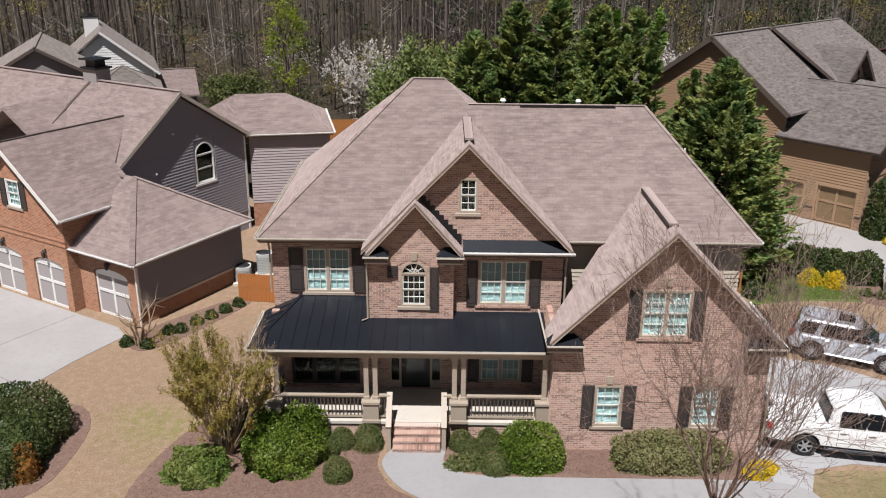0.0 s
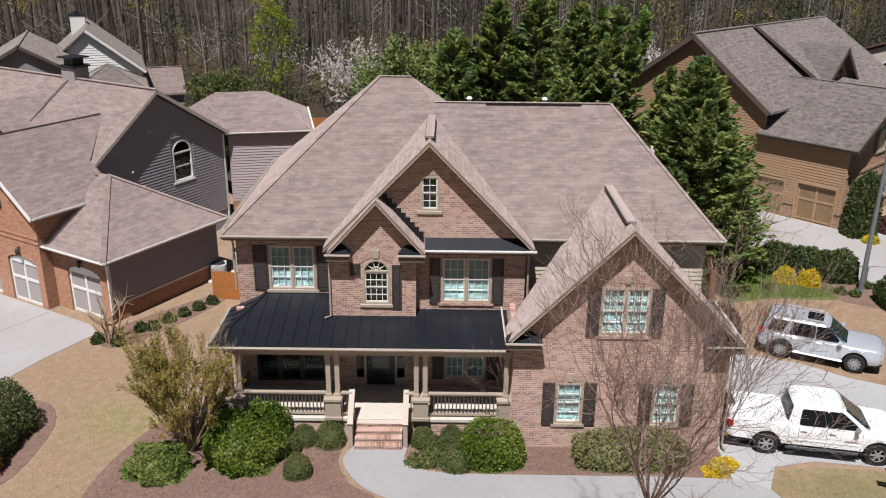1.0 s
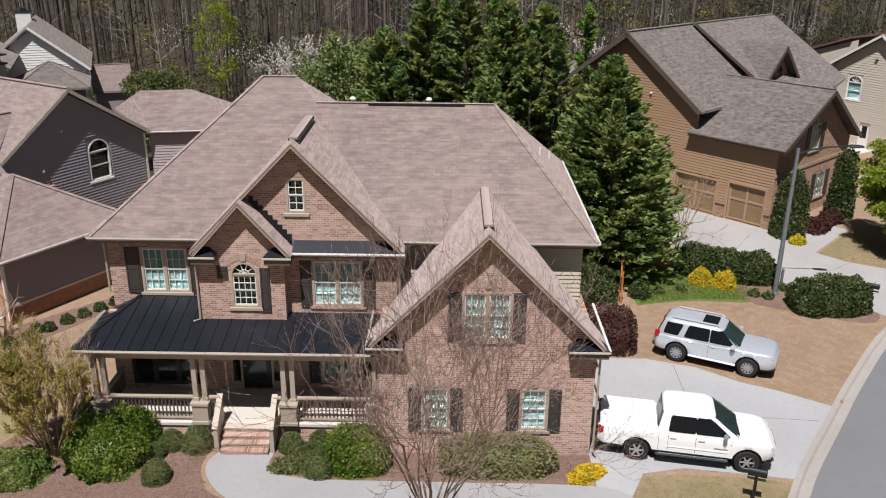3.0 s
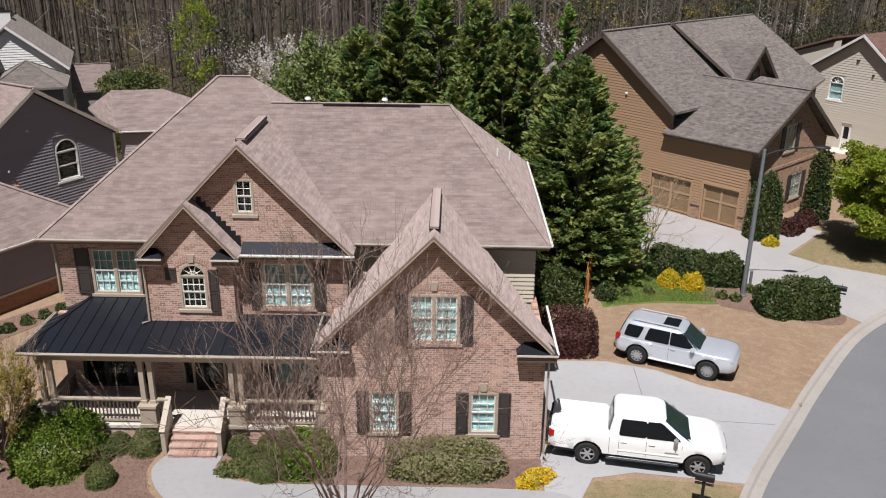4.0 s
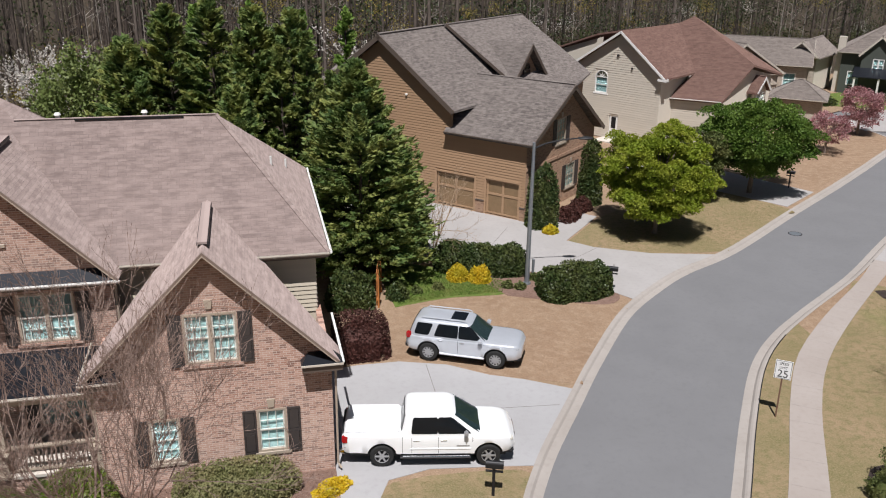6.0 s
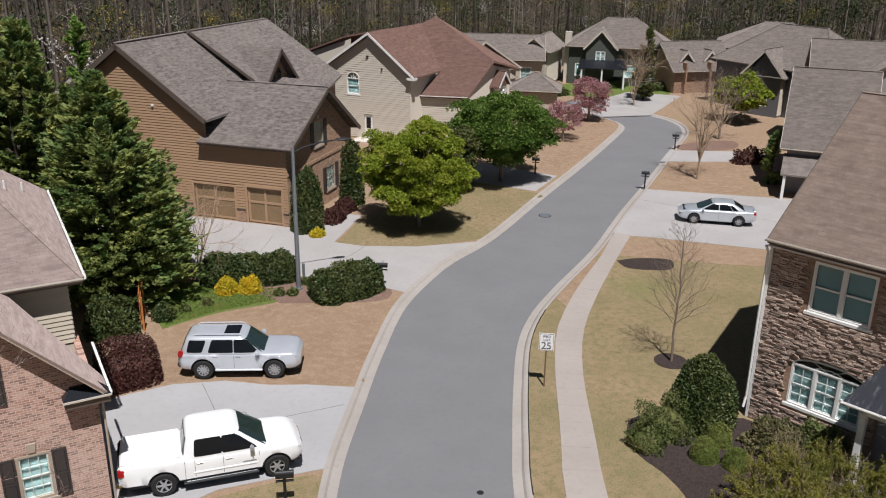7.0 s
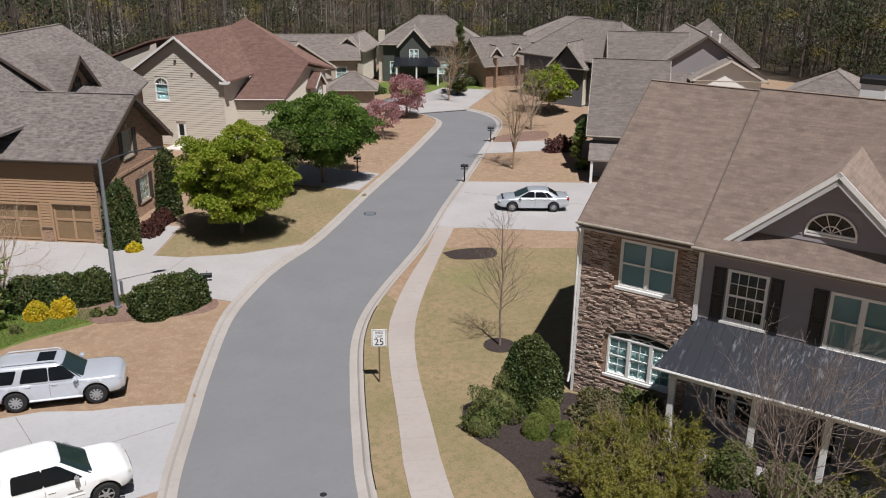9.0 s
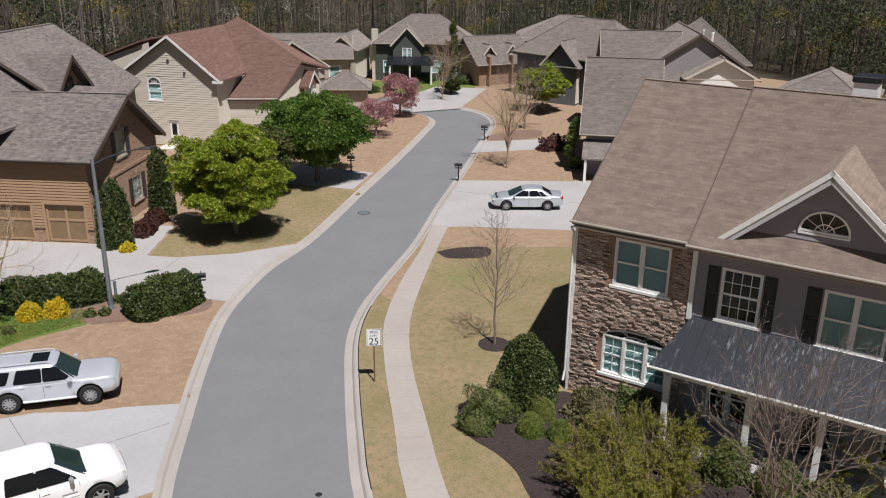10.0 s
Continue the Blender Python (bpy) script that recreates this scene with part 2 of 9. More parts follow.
M_LITTER = ground_mat("leaf litter", [(0.06, 0.045, 0.034), (0.085, 0.062, 0.046), (0.05, 0.05, 0.024), (0.032, 0.024, 0.02)], s1=0.12, s2=1.2, s3=12)
M_BARK = bark("grey-brown bark", (0.16, 0.12, 0.095), (0.30, 0.24, 0.2))
M_BARK_PALE = bark("pale twig bark", (0.30, 0.21, 0.14), (0.46, 0.35, 0.25))
M_BARK_DARK = bark("dark pine bark", (0.05, 0.04, 0.034), (0.12, 0.095, 0.08))
M_CYPRESS = leafy("cypress foliage", (0.08, 0.138, 0.05), (0.19, 0.272, 0.08), (0.33, 0.35, 0.105), lucent=0.36)
M_HEDGE = leafy("dark hedge leaves", (0.03, 0.055, 0.018), (0.07, 0.095, 0.03), (0.095, 0.11, 0.036), 0.4, 0.15)
M_SHRUB = leafy("bright shrub leaves", (0.05, 0.095, 0.012), (0.13, 0.19, 0.024), (0.17, 0.22, 0.04), 0.33, 0.2)
M_SHRUB_PALE = leafy("pale shrub leaves", (0.10, 0.17, 0.03), (0.19, 0.26, 0.06), (0.24, 0.27, 0.08), 0.5, 0.3)
M_BOX = leafy("boxwood leaves", (0.075, 0.105, 0.03), (0.13, 0.155, 0.05), (0.175, 0.175, 0.065), 0.5, 0.25)
M_BOXBALL = leafy("clipped boxwood leaves", (0.11, 0.15, 0.03), (0.17, 0.205, 0.05), (0.2, 0.22, 0.06), 0.5, 0.25)
M_TREE_LIME = leafy("fresh lime leaves", (0.165, 0.225, 0.02), (0.255, 0.32, 0.03), (0.315, 0.345, 0.044), lucent=0.34)
M_TREE_GREEN = leafy("spring green leaves", (0.05, 0.10, 0.014), (0.10, 0.175, 0.028), (0.145, 0.215, 0.04))
M_YOUNG_PINE = leafy("bright young pine needles", (0.10, 0.19, 0.03), (0.2, 0.32, 0.06), (0.26, 0.36, 0.09), lucent=0.35)
M_PINK = leafy("pink blossom", (0.36, 0.14, 0.16), (0.68, 0.45, 0.45), (0.24, 0.1, 0.1), 0.6, 0.3)
M_BUDS = leafy("olive new leaves", (0.3, 0.225, 0.055), (0.45, 0.35, 0.1), (0.25, 0.23, 0.045), lucent=0.35)
M_FORSYTHIA = leafy("yellow-olive new leaves", (0.19, 0.185, 0.035), (0.29, 0.265, 0.05), (0.15, 0.165, 0.03), lucent=0.35)
M_OLIVE = leafy("dull olive leaves", (0.085, 0.09, 0.04), (0.14, 0.135, 0.06), (0.17, 0.15, 0.07), 0.6, 0.2)
M_OLIVE_PALE = leafy("pale olive hedge leaves", (0.15, 0.16, 0.06), (0.25, 0.25, 0.11), (0.30, 0.25, 0.13), 0.6, 0.25)
M_PINE = leafy("dark pine needles", (0.018, 0.03, 0.013), (0.04, 0.058, 0.022), (0.07, 0.08, 0.028), 0.6, 0.1)
M_MAROON = leafy("maroon barberry leaves", (0.06, 0.022, 0.018), (0.1, 0.038, 0.03), (0.08, 0.035, 0.028), 0.6, 0.1)
M_YELLOW = leafy("golden leaves", (0.6, 0.4, 0.02), (0.72, 0.55, 0.04), (0.5, 0.42, 0.03), 0.5, 0.3)
M_ORANGE = leafy("rust-orange new leaves", (0.2, 0.085, 0.02), (0.33, 0.14, 0.03), (0.14, 0.08, 0.022))
M_WHITEBLOOM = leafy("white blossom", (0.7, 0.66, 0.6), (0.85, 0.82, 0.78), (0.6, 0.55, 0.5), 0.6, 0.3)
M_WILLOW = leafy("pale willow leaves", (0.13, 0.18, 0.05), (0.2, 0.25, 0.08), (0.17, 0.2, 0.07))
M_UNDER = leafy("woodland undergrowth", (0.05, 0.06, 0.02), (0.13, 0.13, 0.045), (0.1, 0.075, 0.045), 0.7, 0.15)


def stone_mat(name, cols):
    k = Nodes(name, 0.9, spec=0.2)
    r = k.math("FRACT", k.math("ADD", k.objrandom(), k.island()))
    f = k.noise(9.0, k.coord(), 5, 0.65)
    col = k.mix(k.ramp(r, 0.1, 0.6), cols[0], cols[1])
    col = k.mix(k.ramp(r, 0.62, 0.95), col, cols[2])
    col = k.mix(k.math("MULTIPLY", k.ramp(f, 0.4, 0.7), 0.5), col, cols[3])
    k.bump(f, 0.7, 0.02)
    return k.color(col)


def streaked(name, c, chalk):
    """Weathered metal with chalky runs down the slope."""
    k = Nodes(name, 0.45, 0.2)
    st = k.n("VectorMath", {0: k.coord(), 1: (7.0, 1.6, 1.6)})
    st.node.operation = "MULTIPLY"
    f = k.noise(1.0, st, 5, 0.7)
    wide = k.noise(0.5, k.coord(), 3)
    col = k.mix(k.math("MULTIPLY", k.ramp(f, 0.55, 0.72), k.ramp(wide, 0.4, 0.6)), c, chalk)
    return k.color(col)


M_STONE = stone_mat("stacked stone", [(0.34, 0.238, 0.19), (0.48, 0.37, 0.30), (0.20, 0.136, 0.11), (0.57, 0.47, 0.40)])
M_SEAM_WORN = streaked("streaked black metal", (0.03, 0.032, 0.04), (0.32, 0.33, 0.36))
M_FENCE = plain("orange-stained fence wood", (0.42, 0.16, 0.045), 0.7, vary=0.25, scale=2.0)
M_STEEL = plain("galvanised steel", (0.30, 0.33, 0.36), 0.45, 0.6, vary=0.12)
M_AC = plain("pale metal casing", (0.5, 0.52, 0.5), 0.5, vary=0.06)

# ---- building kit ----
def part(name, bm, material, parent=None, label="", frame_m=None):
    """Link a bmesh as one mesh object under a thing or part, in the parent's space."""
    me = bpy.data.meshes.new(name)
    bmesh.ops.recalc_face_normals(bm, faces=bm.faces[:])
    bm.to_mesh(me)
    bm.free()
    me.materials.append(material)
    ob = new(name, me)
    if parent is not None:
        ob.parent = parent
    if frame_m is not None:
        ob.matrix_basis = frame_m
    if label:
        ob["label"] = label
    return ob


def share(name, mesh_ob, parent, m):
    """Another piece on the same mesh."""
    ob = new(name, mesh_ob.data)
    ob.parent = parent
    ob.matrix_basis = m
    return ob


def thing(name, label, category, m=None, group="", kind=""):
    ob = new(name)
    ob.empty_display_size = 0.3
    if m is not None:
        ob.matrix_basis = m
    return tagged(ob, label, category, group, kind)


def single(name, bm, material, label, category, m=None, group="", kind=""):
    ob = part(name, bm, material)
    if m is not None:
        ob.matrix_basis = m
    return tagged(ob, label, category, group, kind)


def hexa(bm, pts):
    """A six-faced solid from 4 lower and 4 upper corners."""
    v = [bm.verts.new(p) for p in pts]
    for f in ((0, 3, 2, 1), (4, 5, 6, 7), (0, 1, 5, 4), (1, 2, 6, 5), (2, 3, 7, 6), (3, 0, 4, 7)):
        bm.faces.new([v[i] for i in f])
    return v


def hexa_mesh(pts):
    bm = bmesh.new()
    hexa(bm, pts)
    return bm


def box(bm, x0, x1, y0, y1, z0, z1):
    return hexa(bm, [(x0, y0, z0), (x1, y0, z0), (x1, y1, z0), (x0, y1, z0), (x0, y0, z1), (x1, y0, z1), (x1, y1, z1), (x0, y1, z1)])


def boxes(*sets):
    bm = bmesh.new()
    for s in sets:
        box(bm, *s)
    return bm


def bevelled(bm, w=0.01, seg=1):
    bmesh.ops.bevel(bm, geom=bm.edges[:], offset=w, segments=seg, affect="EDGES")
    return bm


def prism(bm, poly, y0, y1):
    """A polygon in (x, z) drawn out along y."""
    a = [bm.verts.new((x, y0, z)) for x, z in poly]
    b = [bm.verts.new((x, y1, z)) for x, z in poly]
    n = len(poly)
    bm.faces.new(a)
    bm.faces.new(b[::-1])
    for i in range(n):
        bm.faces.new((a[i], b[i], b[(i + 1) % n], a[(i + 1) % n]))
    return bm


def slab(bm, poly, z0, z1):
    """A plan polygon with thickness."""
    a = [bm.verts.new((x, y, z0)) for x, y in poly]
    b = [bm.verts.new((x, y, z1)) for x, y in poly]
    n = len(poly)
    bm.faces.new(a[::-1])
    bm.faces.new(b)
    for i in range(n):
        bm.faces.new((a[i], a[(i + 1) % n], b[(i + 1) % n], b[i]))
    return bm


def tube(bm, pts, radii, sides=6, cap=True):
    """A tapered limb along points."""
    rings = []
    up = Vector((0, 0, 1))
    for i, p in enumerate(pts):
        p = Vector(p)
        d = Vector(pts[min(i + 1, len(pts) - 1)]) - Vector(pts[max(i - 1, 0)])
        d = d.normalized() if d.length > 1e-6 else up
        u = d.cross(Vector((1, 0, 0)) if abs(d.x) < 0.8 else Vector((0, 1, 0))).normalized()
        w = d.cross(u)
        r = radii[i] if isinstance(radii, (list, tuple)) else radii
        rings.append([bm.verts.new(p + (u * math.cos(a) + w * math.sin(a)) * r) for a in (2 * math.pi * k / sides for k in range(sides))])
    for a, b in zip(rings, rings[1:]):
        for k in range(sides):
            bm.faces.new((a[k], a[(k + 1) % sides], b[(k + 1) % sides], b[k]))
    if cap:
        bm.faces.new(rings[0][::-1])
        bm.faces.new(rings[-1])
    return bm


def raw_mesh(name, verts, faces, material, parent=None, smooth=False):
    """A large mesh straight from arrays; faces all have the same corner count."""
    verts, faces = np.asarray(verts, np.float32), np.asarray(faces, np.int32)
    me = bpy.data.meshes.new(name)
    k = faces.shape[1]
    me.vertices.add(len(verts))
    me.vertices.foreach_set("co", verts.ravel())
    me.loops.add(faces.size)
    me.loops.foreach_set("vertex_index", faces.ravel())
    me.polygons.add(len(faces))
    me.polygons.foreach_set("loop_start", np.arange(0, faces.size, k, dtype=np.int32))
    if smooth:
        me.polygons.foreach_set("use_smooth", np.ones(len(faces), bool))
    me.update(calc_edges=True)
    me.materials.append(material)
    ob = new(name, me)
    if parent is not None:
        ob.parent = parent
    return ob


def leaf_mesh(name, centres, size, material, parent=None, out=None, flat=0.0, long=1.6, rng=None):
    """Small folded leaves or sprays at the given places. out: the way each one leans."""
    rng = rng or np.random.default_rng(5)
    c = np.asarray(centres, float)
    n = len(c)
    d = rng.normal(size=(n, 3))
    if out is not None:
        d = d * (1 - flat) + np.asarray(out) * (0.6 + flat)
    d /= np.linalg.norm(d, axis=1)[:, None] + 1e-9
    e = np.cross(d, rng.normal(size=(n, 3)))
    e /= np.linalg.norm(e, axis=1)[:, None] + 1e-9
    f = np.cross(d, e)
    s = (size * rng.uniform(0.6, 1.35, n))[:, None]
    v = np.stack([c - d * s * long / 2, c + e * s / 2 + f * s * 0.18, c + d * s * long / 2, c - e * s / 2 + f * s * 0.18], 1).reshape(-1, 3)
    i = np.arange(n)[:, None] * 4
    faces = np.concatenate([i + np.array([[0, 1, 2]]), i + np.array([[0, 2, 3]])], 0)
    return raw_mesh(name, v, faces, material, parent)


def spline(pts, n=8):
    """Catmull-Rom through plan points."""
    p = [Vector(q) for q in pts]
    p = [2 * p[0] - p[1]] + p + [2 * p[-1] - p[-2]]
    out = []
    for i in range(1, len(p) - 2):
        a, b, c, d = p[i - 1:i + 3]
        for k in range(n):
            t = k / n
            out.append(tuple(0.5 * ((2 * b) + (c - a) * t + (2 * a - 5 * b + 4 * c - d) * t * t + (3 * b - a - 3 * c + d) * t ** 3)))
    out.append(tuple(p[-2]))
    return out


def frame_on(p0, p1):
    """The frame of a wall from p0 to p1 in plan: x along it, y inwards, z up; its outside is on the right."""
    d = (Vector(p1) - Vector(p0)).to_3d().normalized()
    q = Vector((-d.y, d.x, 0))
    m = Matrix.Identity(4)
    m.col[0][:3], m.col[1][:3], m.col[2][:3], m.col[3][:3] = d, q, (0, 0, 1), (p0[0], p0[1], 0)
    return m


def pierced(top, z0, holes=(), y0=0.0, th=0.2, inset=0.0):
    """One upright panel; top: (s, z) from left to right; holes: (s0, s1, z0, z1) cut through."""
    cuts = sorted({round(s, 4) for s, _ in top} | {round(v, 4) for h in holes for v in h[:2]})
    def height(s):
        for (a, za), (b, zb) in zip(top, top[1:]):
            if a - 1e-6 <= s <= b + 1e-6:
                return za + (zb - za) * (s - a) / max(b - a, 1e-9)
        return top[-1][1]
    ends = (cuts[0], cuts[-1])
    def at(s):
        return s + inset if s == ends[0] else (s - inset if s == ends[1] else s)
    levels = sorted({round(v, 4) for h in holes for v in h[2:4] if v > z0 + 1e-3})
    rows = []
    for a, b in zip(cuts, cuts[1:]):
        if b - a < 0.003:
            continue
        ha, hb = height(a + 1e-5), height(b - 1e-5)
        zs = [z0] + [v for v in levels if v < min(ha, hb) - 1e-3]
        mid = (a + b) / 2
        for k, lo in enumerate(zs):
            top_a, top_b = (zs[k + 1], zs[k + 1]) if k + 1 < len(zs) else (ha, hb)
            zc = (lo + min(top_a, top_b)) / 2
            if any(h[0] < mid < h[1] and h[2] - 1e-4 < zc < h[3] + 1e-4 for h in holes):
                continue
            rows.append((at(a), at(b), lo, top_a, top_b))
    bm = bmesh.new()
    grid = {}
    def vert(x, z):
        key = (round(x, 4), round(z, 4))
        if key not in grid:
            grid[key] = bm.verts.new((x, y0, z))
        return grid[key]
    for a, b, lo, ta, tb in rows:
        q = []
        for x, z in ((a, lo), (b, lo), (b, tb), (a, ta)):
            v = vert(x, z)
            if v not in q:
                q.append(v)
        if len(q) > 2:
            bm.faces.new(q)
    front = bm.faces[:]
    rim = [e for e in bm.edges if len(e.link_faces) == 1]
    deep = {v: bm.verts.new(v.co + Vector((0, th, 0))) for v in bm.verts[:]}
    for e in rim:
        u, v = e.verts
        bm.faces.new((u, v, deep[v], deep[u]))
    for f in front:
        bm.faces.new([deep[v] for v in reversed(f.verts)])
    return bm


def wall(parent, F, top, z0, material, holes=(), th=0.2, name="wall", label=""):
    """An upright wall in frame F with openings through it."""
    return part(name, pierced(top, z0, holes, 0.0, th, 0.004), material, parent, label, F)


def lattice(s0, s1, z0, z1, y0, y1, xs, zs, bar_w, edge):
    """A glazed frame in one piece: an edge all round and bars at xs and zs."""
    cx = [s0 + edge] + [v for x in xs for v in (x - bar_w, x + bar_w)] + [s1 - edge]
    cz = [z0 + edge] + [v for z in zs for v in (z - bar_w, z + bar_w)] + [z1 - edge]
    holes = [(cx[i], cx[i + 1], cz[j], cz[j + 1]) for i in range(0, len(cx), 2) for j in range(0, len(cz), 2)]
    return pierced([(s0, z1), (s1, z1)], z0, holes, y0, y1 - y0)


def slatted(s0, s1, z0, z1, y0, y1, pitch=0.055):
    """Tilted slats one over another, as one folded panel; y0: the front edge, y1: the back."""
    prof = []
    n = max(1, int((z1 - z0) / pitch))
    h = (z1 - z0) / n
    for i in range(n):
        prof += [(y0, z0 + i * h), (y1 - 0.006, z0 + i * h + h * 0.93)]
    prof += [(y1, z1), (y1, z0)]
    bm = bmesh.new()
    l, r = [[bm.verts.new((x, y, z)) for y, z in prof] for x in (s0, s1)]
    m = len(prof)
    for i in range(m):
        bm.faces.new((l[i], l[(i + 1) % m], r[(i + 1) % m], r[i]))
    bm.faces.new(l[::-1])
    bm.faces.new(r)
    return bm


def turned_post(x, y, levels):
    """A square post in one piece from (z, half width) levels."""
    bm = bmesh.new()
    rings = [[bm.verts.new((x + a * hw, y + b * hw, z)) for a, b in ((-1, -1), (1, -1), (1, 1), (-1, 1))] for z, hw in levels]
    for p, q in zip(rings, rings[1:]):
        for k in range(4):
            bm.faces.new((p[k], p[(k + 1) % 4], q[(k + 1) % 4], q[k]))
    bm.faces.new(rings[0][::-1])
    bm.faces.new(rings[-1])
    return bm


def siding(parent, F, top, z0, material, holes=(), pitch=0.17, name="siding_board"):
    """Lapped boards, each an object of its own, clipped to the wall's outline and its holes."""
    def span(z):
        xs = []
        for (a, za), (b, zb) in zip(top, top[1:]):
            if (za - z) * (zb - z) < 0:
                xs.append(a + (b - a) * (z - za) / (zb - za))
        lo = [s for s, zz in top if zz >= z]
        if not lo:
            return None
        xs += [top[0][0]] if top[0][1] >= z else []
        xs += [top[-1][0]] if top[-1][1] >= z else []
        return (min(xs), max(xs)) if len(xs) > 1 else None
    z, zmax = z0, max(q for _, q in top)
    while z < zmax - 0.02:
        zt = min(z + pitch, zmax)
        got, up = span(z + 0.01), span(zt - 0.005)
        if got:
            up = up or ((got[0] + got[1]) / 2 - 0.01, (got[0] + got[1]) / 2 + 0.01)
            runs = [(got[0], got[1])]
            for h in holes:
                if h[2] < zt - 0.01 and h[3] > z + 0.01:
                    nxt = []
                    for a, b in runs:
                        if h[1] <= a or h[0] >= b:
                            nxt.append((a, b))
                        else:
                            if h[0] > a: nxt.append((a, h[0]))
                            if h[1] < b: nxt.append((h[1], b))
                    runs = nxt
            for a, b in runs:
                if b - a < 0.03:
                    continue
                ta, tb = max(a, up[0]) if a == got[0] else a, min(b, up[1]) if b == got[1] else b
                if tb - ta < 0.01:
                    ta = tb = (a + b) / 2
                    tb += 0.01
                bm = bmesh.new()
                hexa(bm, [(a, -0.04, z), (b, -0.04, z), (b, 0, z), (a, 0, z), (ta, -0.008, zt + 0.004), (tb, -0.008, zt + 0.004), (tb, 0, zt + 0.004), (ta, 0, zt + 0.004)])
                part(name, bm, material, parent, "", F)
        z = zt


def sheet(parent, name, polys, material, th=0.16, label="", drop=True):
    """A roof: sloped polygons (3D points) as one slab th thick."""
    bm = bmesh.new()
    for poly in polys:
        bm.faces.new([bm.verts.new(p) for p in poly])
    bmesh.ops.remove_doubles(bm, verts=bm.verts[:], dist=2e-3)
    for f in bm.faces:
        f.normal_update()
        if f.normal.z < 0:
            f.normal_flip()
    tops = bm.faces[:]
    low = {v: bm.verts.new(v.co - Vector((0, 0, th))) for v in bm.verts[:]}
    rim = [e for e in bm.edges if len(e.link_faces) == 1]
    for e in rim:
        a, b = e.verts
        bm.faces.new((a, b, low[b], low[a]))
    for f in tops:
        bm.faces.new([low[v] for v in reversed(f.verts)])
    return part(name, bm, material, parent, label)


def bar(parent, name, a, b, w, h, material, label="", up=(0, 0, 1)):
    """A straight beam from a to b, w wide and h high, its top edge along a-b."""
    a, b = Vector(a), Vector(b)
    d = (b - a).normalized()
    s = d.cross(Vector(up)).normalized() * (w / 2)
    n = s.cross(d).normalized() * h
    bm = bmesh.new()
    hexa(bm, [a - s - n, b - s - n, b + s - n, a + s - n, a - s, b - s, b + s, a + s])
    return part(name, bm, material, parent, label)


def gutter(parent, a, b, material, w=0.11, h=0.085):
    """An open eaves trough with a rolled lip, from a to b; its back is on the left of the run."""
    a, b = Vector(a), Vector(b)
    d = (b - a).normalized()
    o = Vector((d.y, -d.x, 0))
    prof = [(0, 0), (0, -h), (w * 0.7, -h), (w, -h * 0.35), (w, 0), (w - 0.02, 0), (w - 0.02, -h * 0.3), (w * 0.66, -h + 0.02), (0.02, -h + 0.02), (0.02, 0)]
    bm = bmesh.new()
    ra = [bm.verts.new(a + o * x + Vector((0, 0, z))) for x, z in prof]
    rb = [bm.verts.new(b + o * x + Vector((0, 0, z))) for x, z in prof]
    n = len(prof)
    for i in range(n):
        bm.faces.new((ra[i], ra[(i + 1) % n], rb[(i + 1) % n], rb[i]))
    bm.faces.new(ra[:5])
    bm.faces.new(rb[:5][::-1])
    return part("gutter", bm, material, parent)


